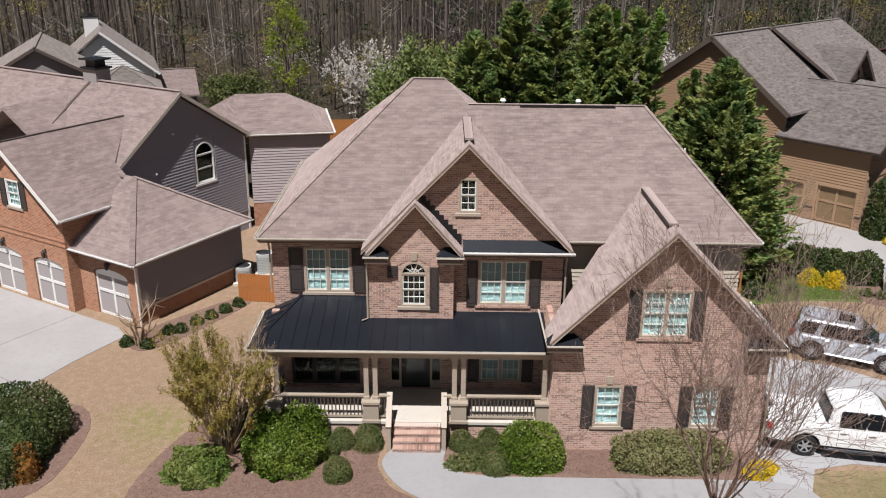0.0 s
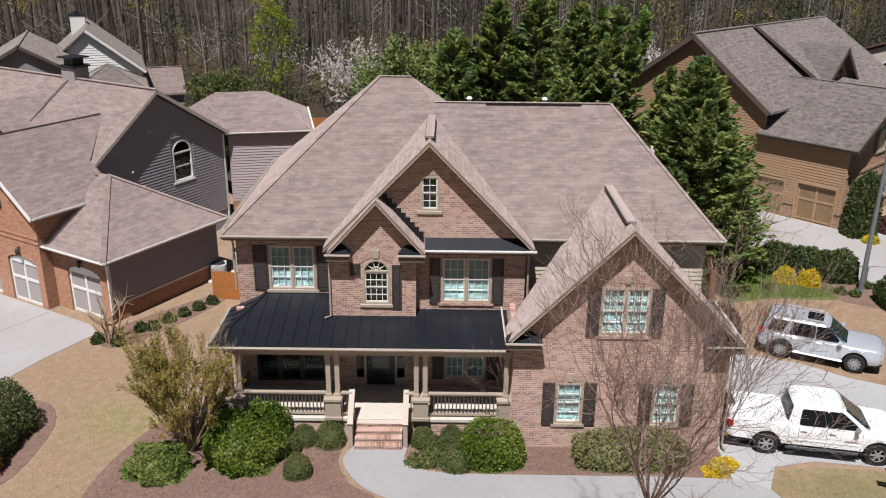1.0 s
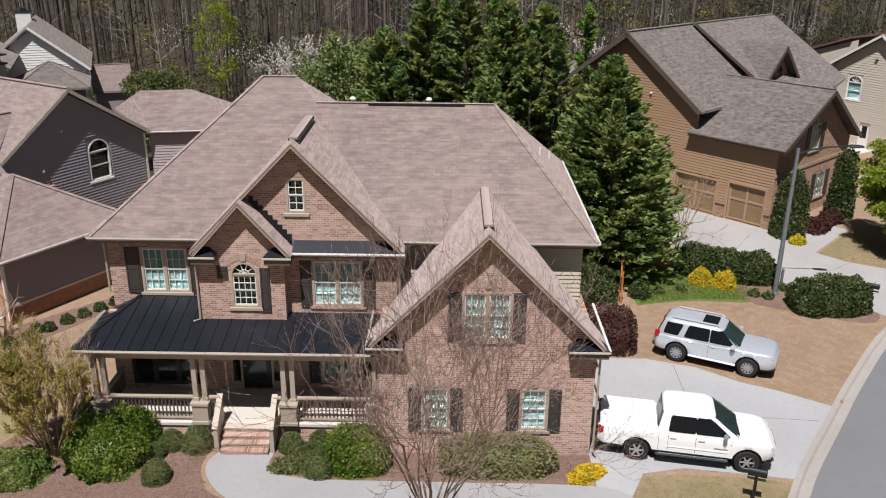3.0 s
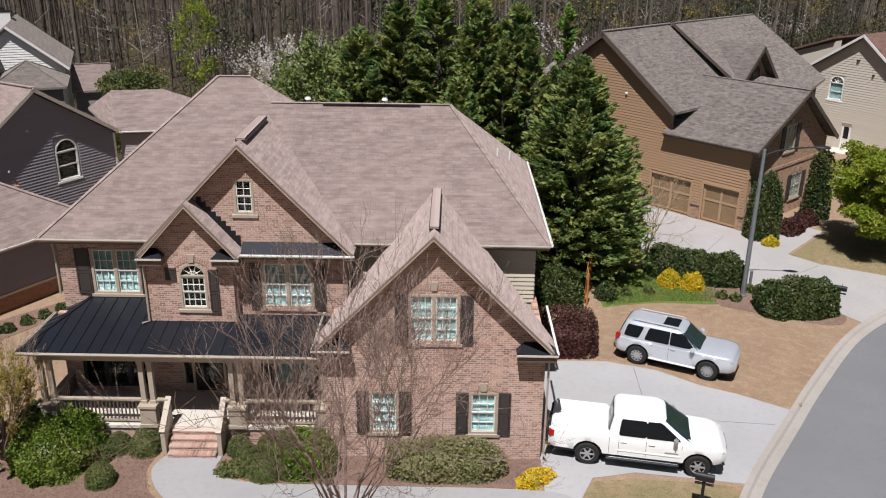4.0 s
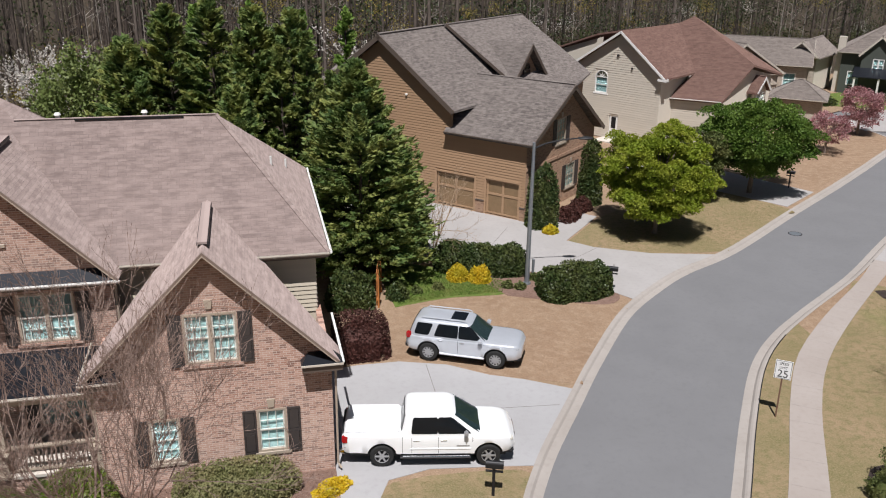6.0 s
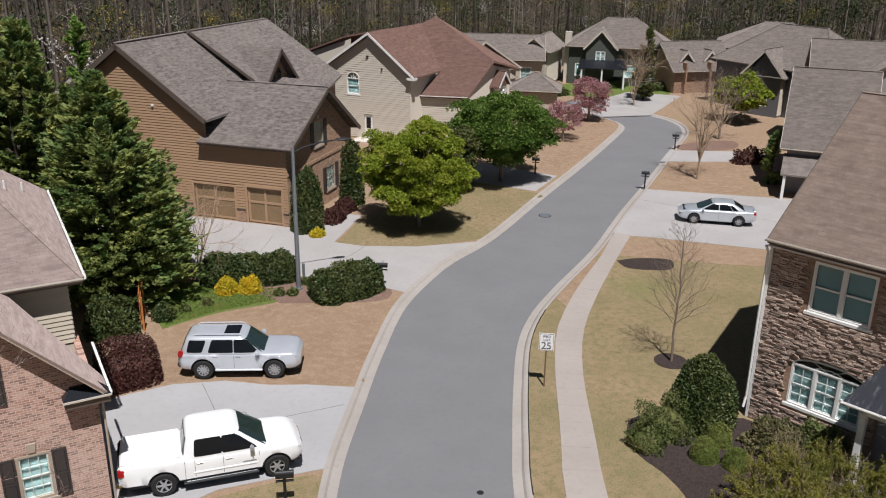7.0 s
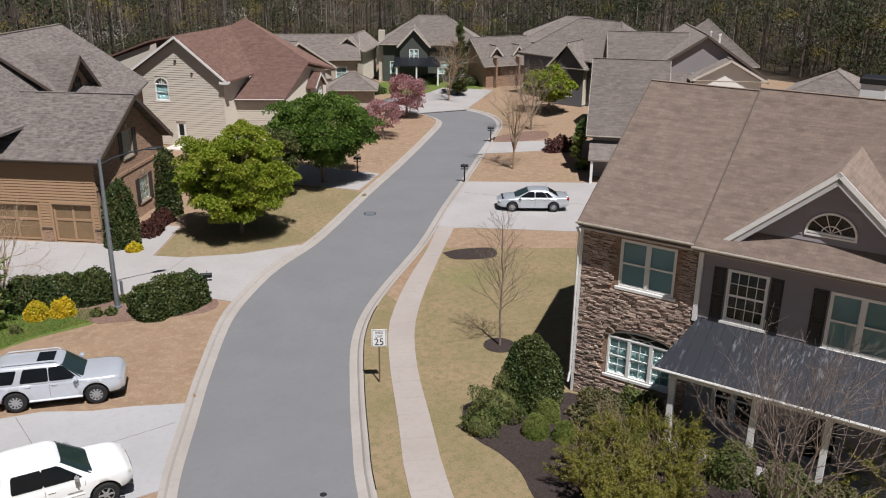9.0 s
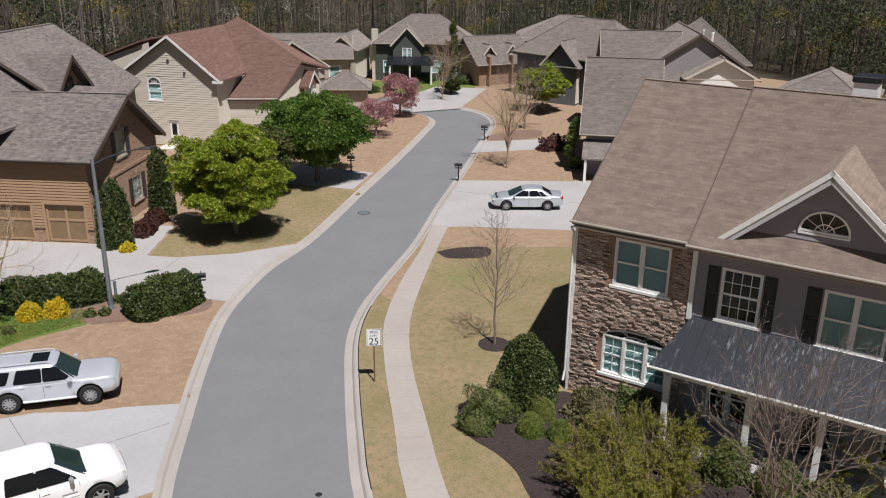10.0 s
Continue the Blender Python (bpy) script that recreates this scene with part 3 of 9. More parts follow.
def window(parent, F, s0, s1, z0, z1, trim, sashes=1, cols=3, rows=2, blinds=True, depth=0.05, sill=None, name="window", label="", arch=0.0, fan=5, sash=None):
    """A sash window in an opening: frame, mullions, panes, glazing bars, blinds, sill; arch: rise of a curved head."""
    w = 0.07
    step = (s1 - s0) / sashes
    muls = [s0 + k * step for k in range(1, sashes)]
    cx = [s0 + w] + [v for x in muls for v in (x - 0.06, x + 0.06)] + [s1 - w]
    gaps = [(cx[i], cx[i + 1], z0 + w, z1 - w + (0.06 if arch else 0)) for i in range(0, len(cx), 2)]
    bm = pierced([(s0, z1), (s1, z1)], z0, gaps, depth - 0.07, 0.12)
    frame_ob = part(name, bm, trim, parent, label, F)
    for k in range(sashes):
        a, b = s0 + k * step + (w if k == 0 else 0.06), s0 + (k + 1) * step - (w if k == sashes - 1 else 0.06)
        lo, hi = z0 + w, z1 - (0.03 if arch else w)
        mid = (lo + hi) / 2
        for q, (u, v) in enumerate(((lo, mid), (mid, hi))):
            y = depth + (0.0 if q == 0 else -0.025)
            bm = lattice(a, b, u, v, y - 0.015, y + 0.02, [a + (b - a) * c / cols for c in range(1, cols)], [u + (v - u) * r / rows for r in range(1, rows)], 0.011, 0.043)
            part("sash", bm, sash or trim, frame_ob)
            pane = part("pane", boxes((a + 0.03, b - 0.03, y - 0.003, y + 0.003, u + 0.03, v - 0.03)), M_GLASS, frame_ob)
            pane.visible_shadow = False
        if blinds:
            bm = slatted(a, b, lo, hi, depth + 0.05, depth + 0.09)
            part("blind", bm, M_BLIND, frame_ob)
        else:
            # sheet close behind the panes; the unlit room's darkness is in its colour
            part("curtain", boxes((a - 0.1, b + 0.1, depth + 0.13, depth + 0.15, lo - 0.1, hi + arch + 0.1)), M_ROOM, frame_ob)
    if arch:
        cx, hw = (s0 + s1) / 2, (s1 - s0) / 2
        n = 16
        R = [(cx - hw * math.cos(math.pi * i / n), z1 + arch * math.sin(math.pi * i / n)) for i in range(n + 1)]
        r = [(cx - (hw - w) * math.cos(math.pi * i / n), z1 + (arch - w) * math.sin(math.pi * i / n)) for i in range(n + 1)]
        part("fanlight", prism(bmesh.new(), R + r[::-1], depth - 0.07, depth + 0.05), trim, frame_ob)
        part("transom", boxes((s0 + w, s1 - w, depth - 0.07, depth + 0.04, z1 - 0.02, z1 + 0.04)), trim, frame_ob)
        for i in range(1, fan):
            t = math.pi * i / fan
            x, z = cx - (hw - w) * math.cos(t), z1 + (arch - w) * math.sin(t)
            dx, dz = math.sin(t) * 0.013, math.cos(t) * 0.013
            part("glazing_bar", prism(bmesh.new(), [(cx + dx, z1 + 0.03 + dz), (x + dx, z + dz), (x - dx, z - dz), (cx - dx, z1 + 0.03 - dz)], depth - 0.012, depth + 0.012), sash or trim, frame_ob)
        if fan > 2:
            ang = [math.pi * i / n for i in range(n + 1)]
            ring = [(cx - hw * 0.4 * math.cos(t), z1 + arch * 0.4 * math.sin(t)) for t in ang] + [(cx - hw * 0.35 * math.cos(t), z1 + arch * 0.35 * math.sin(t)) for t in ang[::-1]]
            part("glazing_bar", prism(bmesh.new(), ring, depth - 0.01, depth + 0.01), sash or trim, frame_ob)
        pane = part("pane", prism(bmesh.new(), r, depth - 0.003, depth + 0.003), M_GLASS, frame_ob)
        pane.visible_shadow = False
    if sill is not None:
        part("sill", bevelled(boxes((s0 - 0.12, s1 + 0.12, -0.06, 0.1, z0 - 0.13, z0 - 0.003)), 0.012), sill, frame_ob)
    return frame_ob


def arch_infill(parent, F, s0, s1, z0, rise, zt, material, th=0.2):
    """The spandrel between an arched head and the square top of its opening."""
    n = 16
    cx, hw = (s0 + s1) / 2, (s1 - s0) / 2
    pts = [(cx - hw * math.cos(math.pi * i / n), z0 + rise * math.sin(math.pi * i / n)) for i in range(n + 1)]
    return part("wall", prism(bmesh.new(), [(s0, zt)] + pts + [(s1, zt)], 0.001, th), material, parent, "", F)


def shutter(parent, F, s0, s1, z0, z1, material):
    """A two-panel shutter: stiles, rails and raised panels."""
    mid = z0 + (z1 - z0) * 0.48
    gaps = [(s0 + 0.05, s1 - 0.05, z0 + 0.08, mid - 0.04), (s0 + 0.05, s1 - 0.05, mid + 0.04, z1 - 0.07)]
    ob = part("shutter", pierced([(s0, z1), (s1, z1)], z0, gaps, -0.055, 0.051), material, parent, "", F)
    for g in gaps:
        part("raised_panel", bevelled(boxes((g[0] + 0.004, g[1] - 0.004, -0.047, -0.008, g[2] + 0.004, g[3] - 0.004)), 0.018), material, ob)
    return ob


def soldier_course(parent, F, s0, s1, z, material, h=0.2, arch=0.0, key=None, name="header_brick"):
    """Upright bricks over an opening, each one a piece, standing slightly proud."""
    n = max(3, round((s1 - s0) / 0.075))
    first = None
    for i in range(n):
        t = (i + 0.5) / n * 2 - 1
        m = Matrix.Translation((s0 + (s1 - s0) * (i + 0.5) / n, 0, z + arch * (1 - t * t))) @ Matrix.Rotation(t * (0.25 if arch else 0.0), 4, "Y")
        if first is None:
            first = part(name, boxes((-0.033, 0.033, -0.012, 0.02, 0, h)), material, parent, "", F @ m)
        else:
            share(name, first, parent, F @ m)
    if key is not None:
        c = (s0 + s1) / 2
        bm = prism(bmesh.new(), [(c - 0.09, z + arch - 0.02), (c + 0.09, z + arch - 0.02), (c + 0.13, z + arch + h + 0.08), (c - 0.13, z + arch + h + 0.08)], -0.05, 0.02)
        part("keystone", bm, key, parent, "", F)

# ---- ground, road, kerbs, drives ----
KERB_L = spline([(9.0, -14.0), (11.2, 4.0), (13.4, 13.0), (16.2, 21.0), (18.1, 24.9), (20.74, 28.8), (23.13, 32.2), (26.4, 36.4), (29.6, 39.3), (32.1, 41.1), (36.5, 43.6),
                 (44.6, 49.6), (51.8, 54.8), (60.0, 61.0), (65.6, 65.6), (66.8, 69.0), (66.6, 73.0), (65.4, 77.0)], 8)
KERB_R = spline([(15.5, -16.0), (17.8, 4.0), (20.4, 14.0), (23.7, 20.2), (25.4, 22.9), (27.7, 26.3), (30.2, 29.7), (32.6, 32.1), (35.7, 34.4), (41.3, 38.2), (47.4, 43.0), (54.6, 48.4),
                 (63.4, 55.2), (70.2, 60.6), (73.0, 65.4), (73.0, 71.0), (72.4, 75.5), (71.4, 80.0)], 8)
ROAD_Z = -0.11


def inward(line, other, w):
    """A line moved by w towards the road's other side."""
    out = []
    for i, p in enumerate(line):
        a, b = Vector(line[max(i - 1, 0)]), Vector(line[min(i + 1, len(line) - 1)])
        d = (b - a).normalized()
        n = Vector((d.y, -d.x))
        if (Vector(other[min(i, len(other) - 1)]) - Vector(p)).dot(n) < 0:
            n = -n
        out.append(tuple(Vector(p) + n * w))
    return out


def ribbon(bm, left, right, zl, zr):
    """A strip between two lines with the same number of points."""
    a = [bm.verts.new((x, y, zl)) for x, y in left]
    b = [bm.verts.new((x, y, zr)) for x, y in right]
    for i in range(len(a) - 1):
        bm.faces.new((a[i], b[i], b[i + 1], a[i + 1]))


def kerb_strip(name, line, other):
    """Rolled kerb with its gutter pan, swept along a line."""
    prof = [(0.0, 0.03), (0.12, 0.03), (0.2, 0.0), (0.28, ROAD_Z + 0.02), (0.62, ROAD_Z + 0.006), (0.62, ROAD_Z - 0.1), (0.0, ROAD_Z - 0.1)]
    bm = bmesh.new()
    lines = [inward(line, other, d) for d, _ in prof]
    rows = [[bm.verts.new((x, y, z)) for x, y in ln] for ln, (_, z) in zip(lines, prof)]
    n = len(prof)
    for i in range(len(line) - 1):
        for k in range(n):
            bm.faces.new((rows[k][i], rows[(k + 1) % n][i], rows[(k + 1) % n][i + 1], rows[k][i + 1]))
    return tagged(part(name, bm, M_KERB), "pale weathered concrete rolled kerb along the road", "kerb", kind="structure")


kerb_strip("kerb", KERB_L, KERB_R)
kerb_strip("kerb", KERB_R, KERB_L)
bm = bmesh.new()
ribbon(bm, inward(KERB_L, KERB_R, 0.6), inward(KERB_R, KERB_L, 0.6), ROAD_Z, ROAD_Z)
tagged(part("road", bm, M_ASPHALT), "worn grey asphalt residential road curving between kerbs", "road", kind="structure")

# one sheet of ground on both sides of the road, out to the horizon
FAR = 1500.0
bm = bmesh.new()
left = [(x, y) for x, y in KERB_L]
right = [(x, y) for x, y in KERB_R]
poly_l = [(left[0][0], -FAR)] + left + [right[-1], (40.0, 95.0), (40.0, FAR), (-FAR, FAR), (-FAR, -FAR)]
poly_r = [(right[0][0], -FAR), (FAR, -FAR), (FAR, FAR), (40.0, FAR), (40.0, 95.0)] + right[::-1]
from mathutils.geometry import tessellate_polygon
for poly in (poly_l, poly_r):
    vs = [bm.verts.new((x, y, 0.0)) for x, y in poly]
    for tri in tessellate_polygon([[Vector((x, y, 0)) for x, y in poly]]):
        try:
            bm.faces.new([vs[i] for i in tri])
        except ValueError:
            pass
bm.faces.new([bm.verts.new(p) for p in ((5, -80, -0.3), (110, -80, -0.3), (110, 110, -0.3), (5, 110, -0.3))])
for f in bm.faces:
    f.normal_update()
    if f.normal.z < 0:
        f.normal_flip()
me = bpy.data.meshes.new("ground")
bm.to_mesh(me); bm.free()
me.materials.append(M_LAWN)
tagged(new("ground", me), "tan dormant lawn with faint green patches over the whole plot", "ground", kind="structure")


def patch(name, poly, z, material, label, category, smooth=True, th=0.06, lumpy=0.0, kind="structure", n=5):
    """A flat area of another surface, with an edge of its own."""
    pts = spline(list(poly) + [poly[0]], n)[:-1] if smooth else list(poly)
    bm = bmesh.new()
    b = [bm.verts.new((x, y, z)) for x, y in pts]
    a = [bm.verts.new((x, y, z - th)) for x, y in pts]
    k = len(pts)
    for tri in tessellate_polygon([[Vector((x, y, 0)) for x, y in pts]]):
        bm.faces.new([b[i] for i in tri])
    for i in range(k):
        bm.faces.new((a[i], a[(i + 1) % k], b[(i + 1) % k], b[i]))
    return tagged(part(name, bm, material), label, category, kind=kind)


def along(line, y0, y1):
    """The stretch of a kerb line between two y values, moved just under the kerb."""
    return [(x + (0.06 if line is KERB_L else -0.06), y) for x, y in line if y0 <= y <= y1]


patch("front_lawn", [(11.6, 23.2), (13.1, 24.95), (17.0, 24.9), *along(KERB_L, 18.8, 24.5)[::-1], (12.0, 19.5)], 0.006, M_LAWN_OLIVE, "olive greening lawn strip beside the driveway", "lawn", n=3)
# driveway of the brick house
patch("driveway", [(11.3, 22.6), (12.3, 23.6), (13.0, 25.1), (14.5, 25.45), (16.98, 25.1), *along(KERB_L, 24.6, 29.9), (19.7, 30.8), (18.3, 31.5), (16.8, 32.7), (14.8, 33.4), (13.0, 33.4), (11.32, 33.2), (11.32, 26.2), (11.3, 24.6)],
      0.02, M_DRIVE_GREY, "grey concrete driveway under the parked cars", "driveway", smooth=False)
patch("front_walk", [(-1.75, 26.1), (-2.05, 25.3), (-1.75, 24.4), (-1.0, 23.5), (0.3, 22.9), (3.0, 22.7), (8.0, 22.8), (12.2, 22.9), (12.2, 24.0), (10.4, 24.4), (5.0, 24.45), (1.8, 24.5), (0.6, 24.75), (0.1, 25.3), (0.02, 26.1)],
      0.024, M_PATH, "grey concrete front walk curving to the porch steps", "walkway", n=4)
patch("mulch_bed", [(-2.0, 26.6), (-2.2, 25.2), (-1.7, 23.9), (-0.6, 22.9), (-0.6, 20.6), (-9.5, 20.6), (-10.3, 23.0), (-9.9, 25.6), (-8.9, 27.8), (-7.2, 28.6), (-6.3, 27.6), (-4.0, 26.8)],
      0.012, M_MULCH, "reddish brown mulch bed before the porch", "flower bed", n=4)
patch("mulch_bed", [(0.1, 26.7), (0.15, 25.2), (0.7, 24.85), (2.0, 24.55), (6.0, 24.5), (10.4, 24.45), (11.3, 24.9), (11.3, 26.3), (6.0, 26.3), (3.9, 26.6)],
      0.012, M_MULCH, "reddish brown mulch bed under the garage windows", "flower bed", n=3)
# island between the two drives
patch("straw_bed", [(13.2, 33.6), (15.0, 33.6), (17.0, 32.8), (18.4, 31.6), *along(KERB_L, 29.9, 36.9), (25.2, 38.3), (22.5, 39.4), (18.5, 39.8), (16.2, 39.2), (14.0, 37.5)],
      0.010, M_STRAW, "tan pine-straw bank between the driveways", "bank", n=4)
patch("lawn_strip", [(15.6, 39.0), (18.5, 39.6), (21.6, 39.6), (22.0, 41.4), (19.5, 43.2), (17.2, 44.6), (15.6, 43.4)], 0.016, M_GREEN, "fresh green grass behind the straw bank", "lawn", n=4)
patch("mulch_bed", [(21.5, 39.3), (25.0, 37.6), (26.5, 37.4), (27.2, 38.6), (25.8, 40.6), (23.2, 42.4), (20.5, 44.0), (19.0, 43.6), (20.5, 41.6)], 0.02, M_MULCH, "brown mulch bed under the hedge shrubs", "flower bed", n=4)
# neighbour's drive and walk beyond
patch("driveway", [(17.2, 46.0), (19.4, 44.6), (22.5, 43.0), (25.6, 41.0), *along(KERB_L, 37.3, 42.8), (31.5, 43.6), (28.6, 45.2), (27.4, 46.6), (31.0, 50.6), (30.0, 51.8), (26.4, 48.6), (25.9, 50.5), (18.0, 58.6), (12.5, 54.0)],
      0.022, M_DRIVE, "pale concrete driveway before the garage doors", "driveway", smooth=False)
patch("lawn", [(27.5, 46.5), (28.8, 45.0), (31.8, 43.6), *along(KERB_L, 42.9, 49.7), (42.0, 54.5), (36.0, 53.5), (31.2, 50.4)], 0.008, M_LAWN_OLIVE, "olive lawn under the round street trees", "lawn", n=3)
patch("driveway", [(44.8, 50.2), (48.8, 53.0), (45.0, 60.0), (41.0, 66.0), (36.0, 62.0), (41.0, 56.0)], 0.022, M_DRIVE, "pale concrete drive of the beige house", "driveway", smooth=False)
patch("straw_bed", [(49.6, 53.9), (57.0, 59.0), (64.8, 65.2), (65.4, 68.5), (61.0, 72.0), (54.0, 68.0), (47.0, 62.0)], 0.008, M_STRAW, "tan straw verge along the far road", "bank", n=3)
# left neighbour's drive
patch("driveway", [(-30.0, 18.0), (-22.0, 22.5), (-17.3, 28.6), (-15.7, 32.4), (-14.4, 34.8), (-15.0, 35.7), (-24.0, 40.9), (-34.0, 40.0)], 0.02, M_DRIVE, "white-grey concrete driveway before a triple garage", "driveway", smooth=False)
# across the road: verge, sidewalk, lawns, drives
WALK_L = spline([(15.9, -10.0), (18.8, 4.0), (21.3, 13.0), (24.5, 19.4), (26.9, 23.0), (29.8, 27.3), (32.4, 30.6), (36.2, 34.0), (40.6, 37.4), (43.8, 40.2)], 8)
WALK_R = spline([(17.3, -10.0), (20.1, 3.4), (22.5, 12.2), (25.6, 18.5), (27.9, 22.2), (30.4, 26.1), (32.9, 29.3), (35.9, 32.2), (40.5, 36.1), (44.7, 39.5)], 8)
patch("lawn", [*along(KERB_R, 2.0, 38.0), (42.6, 36.8), (46.0, 33.6), (49.0, 31.5), (46.0, 24.0), (40.0, 16.0), (33.0, 8.0), (26.0, 0.0)], 0.006, M_LAWN_OLIVE, "olive and tan lawn beside the stone-fronted house", "lawn", smooth=False)
patch("straw_bed", [*along(KERB_R, 33.2, 38.2), *[q for q in WALK_L if 32.0 < q[1] < 36.5][::-1]], 0.010, M_STRAW, "worn straw verge between kerb and sidewalk", "bank", smooth=False)
patch("driveway", [*along(KERB_R, 39.7, 47.0)[::-1], (45.2, 38.6), (50.2, 33.4), (57.0, 36.5), (60.5, 40.0), (57.5, 42.6)], 0.02, M_DRIVE, "pale concrete drive under a parked silver sedan", "driveway", smooth=False)
patch("straw_bed", [(41.2, 37.0), (43.4, 38.6), (49.8, 33.0), (48.4, 31.0), (45.0, 33.6)], 0.014, M_STRAW, "bare straw strip beside the drive", "bank", smooth=False)
patch("mulch_bed", [(40.7, 36.2), (42.0, 36.0), (43.6, 34.9), (42.5, 33.7), (40.6, 34.9)], 0.018, M_MULCH_DARK, "dark mulch strip at the lawn's edge", "flower bed", n=3)
patch("straw_bed", [(53.8, 47.0), (58.0, 43.2), (64.5, 47.5), (69.0, 55.0), (68.0, 58.0), (62.0, 53.6)], 0.012, M_STRAW, "tan straw yard with bare street trees", "bank", n=3)
patch("driveway", [(59.4, 52.9), (63.0, 55.6), (65.4, 54.2), (68.1, 52.6), (69.4, 50.8), (67.1, 48.7), (64.7, 50.2), (62.0, 51.5)], 0.022, M_DRIVE, "pale concrete drive further along the road", "driveway", smooth=False)
patch("mulch_bed", [(64.5, 56.6), (64.2, 55.2), (66.5, 53.8), (69.0, 53.6), (70.7, 54.9), (70.4, 56.2), (67.7, 56.9)], 0.03, M_MULCH, "brown mulch strip under bare trees", "flower bed", n=3)
patch("driveway", [(66.6, 70.4), (72.6, 68.6), (84.0, 76.0), (80.0, 81.0), (66.0, 75.0)], 0.02, M_DRIVE, "pale concrete drive at the road's end", "driveway", smooth=False)
patch("lawn", [(74.0, 71.5), (83.5, 77.5), (90.0, 84.0), (80.0, 90.0), (70.0, 84.0), (76.0, 78.5)], 0.012, M_GREEN, "short green lawn before the far houses", "lawn", n=3)
# expansion joints sawn into the drives
def joint(a, b, z=0.021):
    """A dark filled joint, 2 cm wide, from a to b."""
    d = (Vector(b) - Vector(a)).normalized() * 0.012
    q = Vector((-d.y, d.x))
    bm = slab(bmesh.new(), [tuple(Vector(a) - q), tuple(Vector(b) - q), tuple(Vector(b) + q), tuple(Vector(a) + q)], z - 0.01, z + 0.003)
    tagged(part("joint", bm, M_JOINT), "dark expansion joint across a concrete drive", "joint", kind="structure")


for a, b, z in (((15.6, 26.0), (15.9, 32.9), 0.02), ((11.6, 29.4), (20.4, 28.6), 0.02), ((-24.0, 27.0), (-17.5, 37.0), 0.02), ((-29.0, 38.0), (-17.0, 30.2), 0.02), ((21.0, 44.0), (24.6, 49.6), 0.022), ((24.6, 42.0), (29.2, 45.4), 0.022), ((50.4, 44.8), (55.6, 36.0), 0.02), ((47.0, 37.2), (57.0, 42.6), 0.02)):
    joint(a, b, z)
# sidewalk slabs
sidewalk = thing("sidewalk", "pinkish concrete sidewalk of jointed slabs beside the road", "sidewalk", Matrix.Translation((27, 22, 0)), kind="structure")
i, L = 0, len(WALK_L)
acc = 0.0
start = 0
for i in range(1, L):
    acc += (Vector(WALK_L[i]) - Vector(WALK_L[i - 1])).length
    if acc > 1.3 or i == L - 1:
        a0, a1 = Vector(WALK_L[start]), Vector(WALK_L[i])
        b0, b1 = (Vector(min(spline(WALK_R, 6), key=lambda q: (Vector(q) - c).length)) for c in (a0, a1))
        d = (a1 - a0).normalized() * 0.004
        bm = bmesh.new()
        slab(bm, [tuple(a0 + d - Vector((27, 22))), tuple(b0 + d - Vector((27, 22))), tuple(b1 - d - Vector((27, 22))), tuple(a1 - d - Vector((27, 22)))], -0.08, 0.03)
        part("slab", bm, M_WALK, sidewalk)
        start, acc = i, 0.0
# leaf litter under the woods
patch("woodland_floor", [(-140, 64), (-60, 58), (-20, 56), (10, 60), (40, 78), (60, 92), (90, 104), (120, 80), (120, 40), (100, -10), (300, -40), (420, 300), (-300, 420), (-320, 60)], 0.004, M_LITTER, "brown leaf litter under the bare woods", "woodland floor", smooth=False)

# ---- the brick house ----
def rebase(ob, at):
    """Move a thing's origin to its base and leave its parts where they are."""
    t = Matrix.Translation(at)
    ob.matrix_basis = ob.matrix_basis @ t
    for c in ob.children:
        c.matrix_basis = t.inverted() @ c.matrix_basis


def gable_trim(parent, apex, l, r, y, material, soffit_to, h=0.15):
    """Raking fascia boards and the soffit behind them on a gable; y of the face, soffit_to: y of the wall."""
    for a, b in ((l, apex), (apex, r)):
        (x0, z0), (x1, z1) = a, b
        bm = prism(bmesh.new(), [(x0, z0 - h), (x1, z1 - h), (x1, z1 - 0.015), (x0, z0 - 0.015)], y - 0.03, y + 0.03)
        part("rake_board", bm, material, parent)
        bm = prism(bmesh.new(), [(x0, z0 - h - 0.035), (x1, z1 - h - 0.035), (x1, z1 - h + 0.005), (x0, z0 - h + 0.005)], y - 0.05, y + 0.02)
        part("rake_moulding", bm, M_TRIM, parent)
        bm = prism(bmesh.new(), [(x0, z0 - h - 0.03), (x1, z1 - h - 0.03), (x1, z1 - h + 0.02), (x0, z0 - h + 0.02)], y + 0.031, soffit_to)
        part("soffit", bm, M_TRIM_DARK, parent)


house = thing("house", "brown brick house with taupe shingle roof and black metal porch", "house")
EAVE, Y0, YW = 6.85, 29.3, 29.8
PIT = 0.9
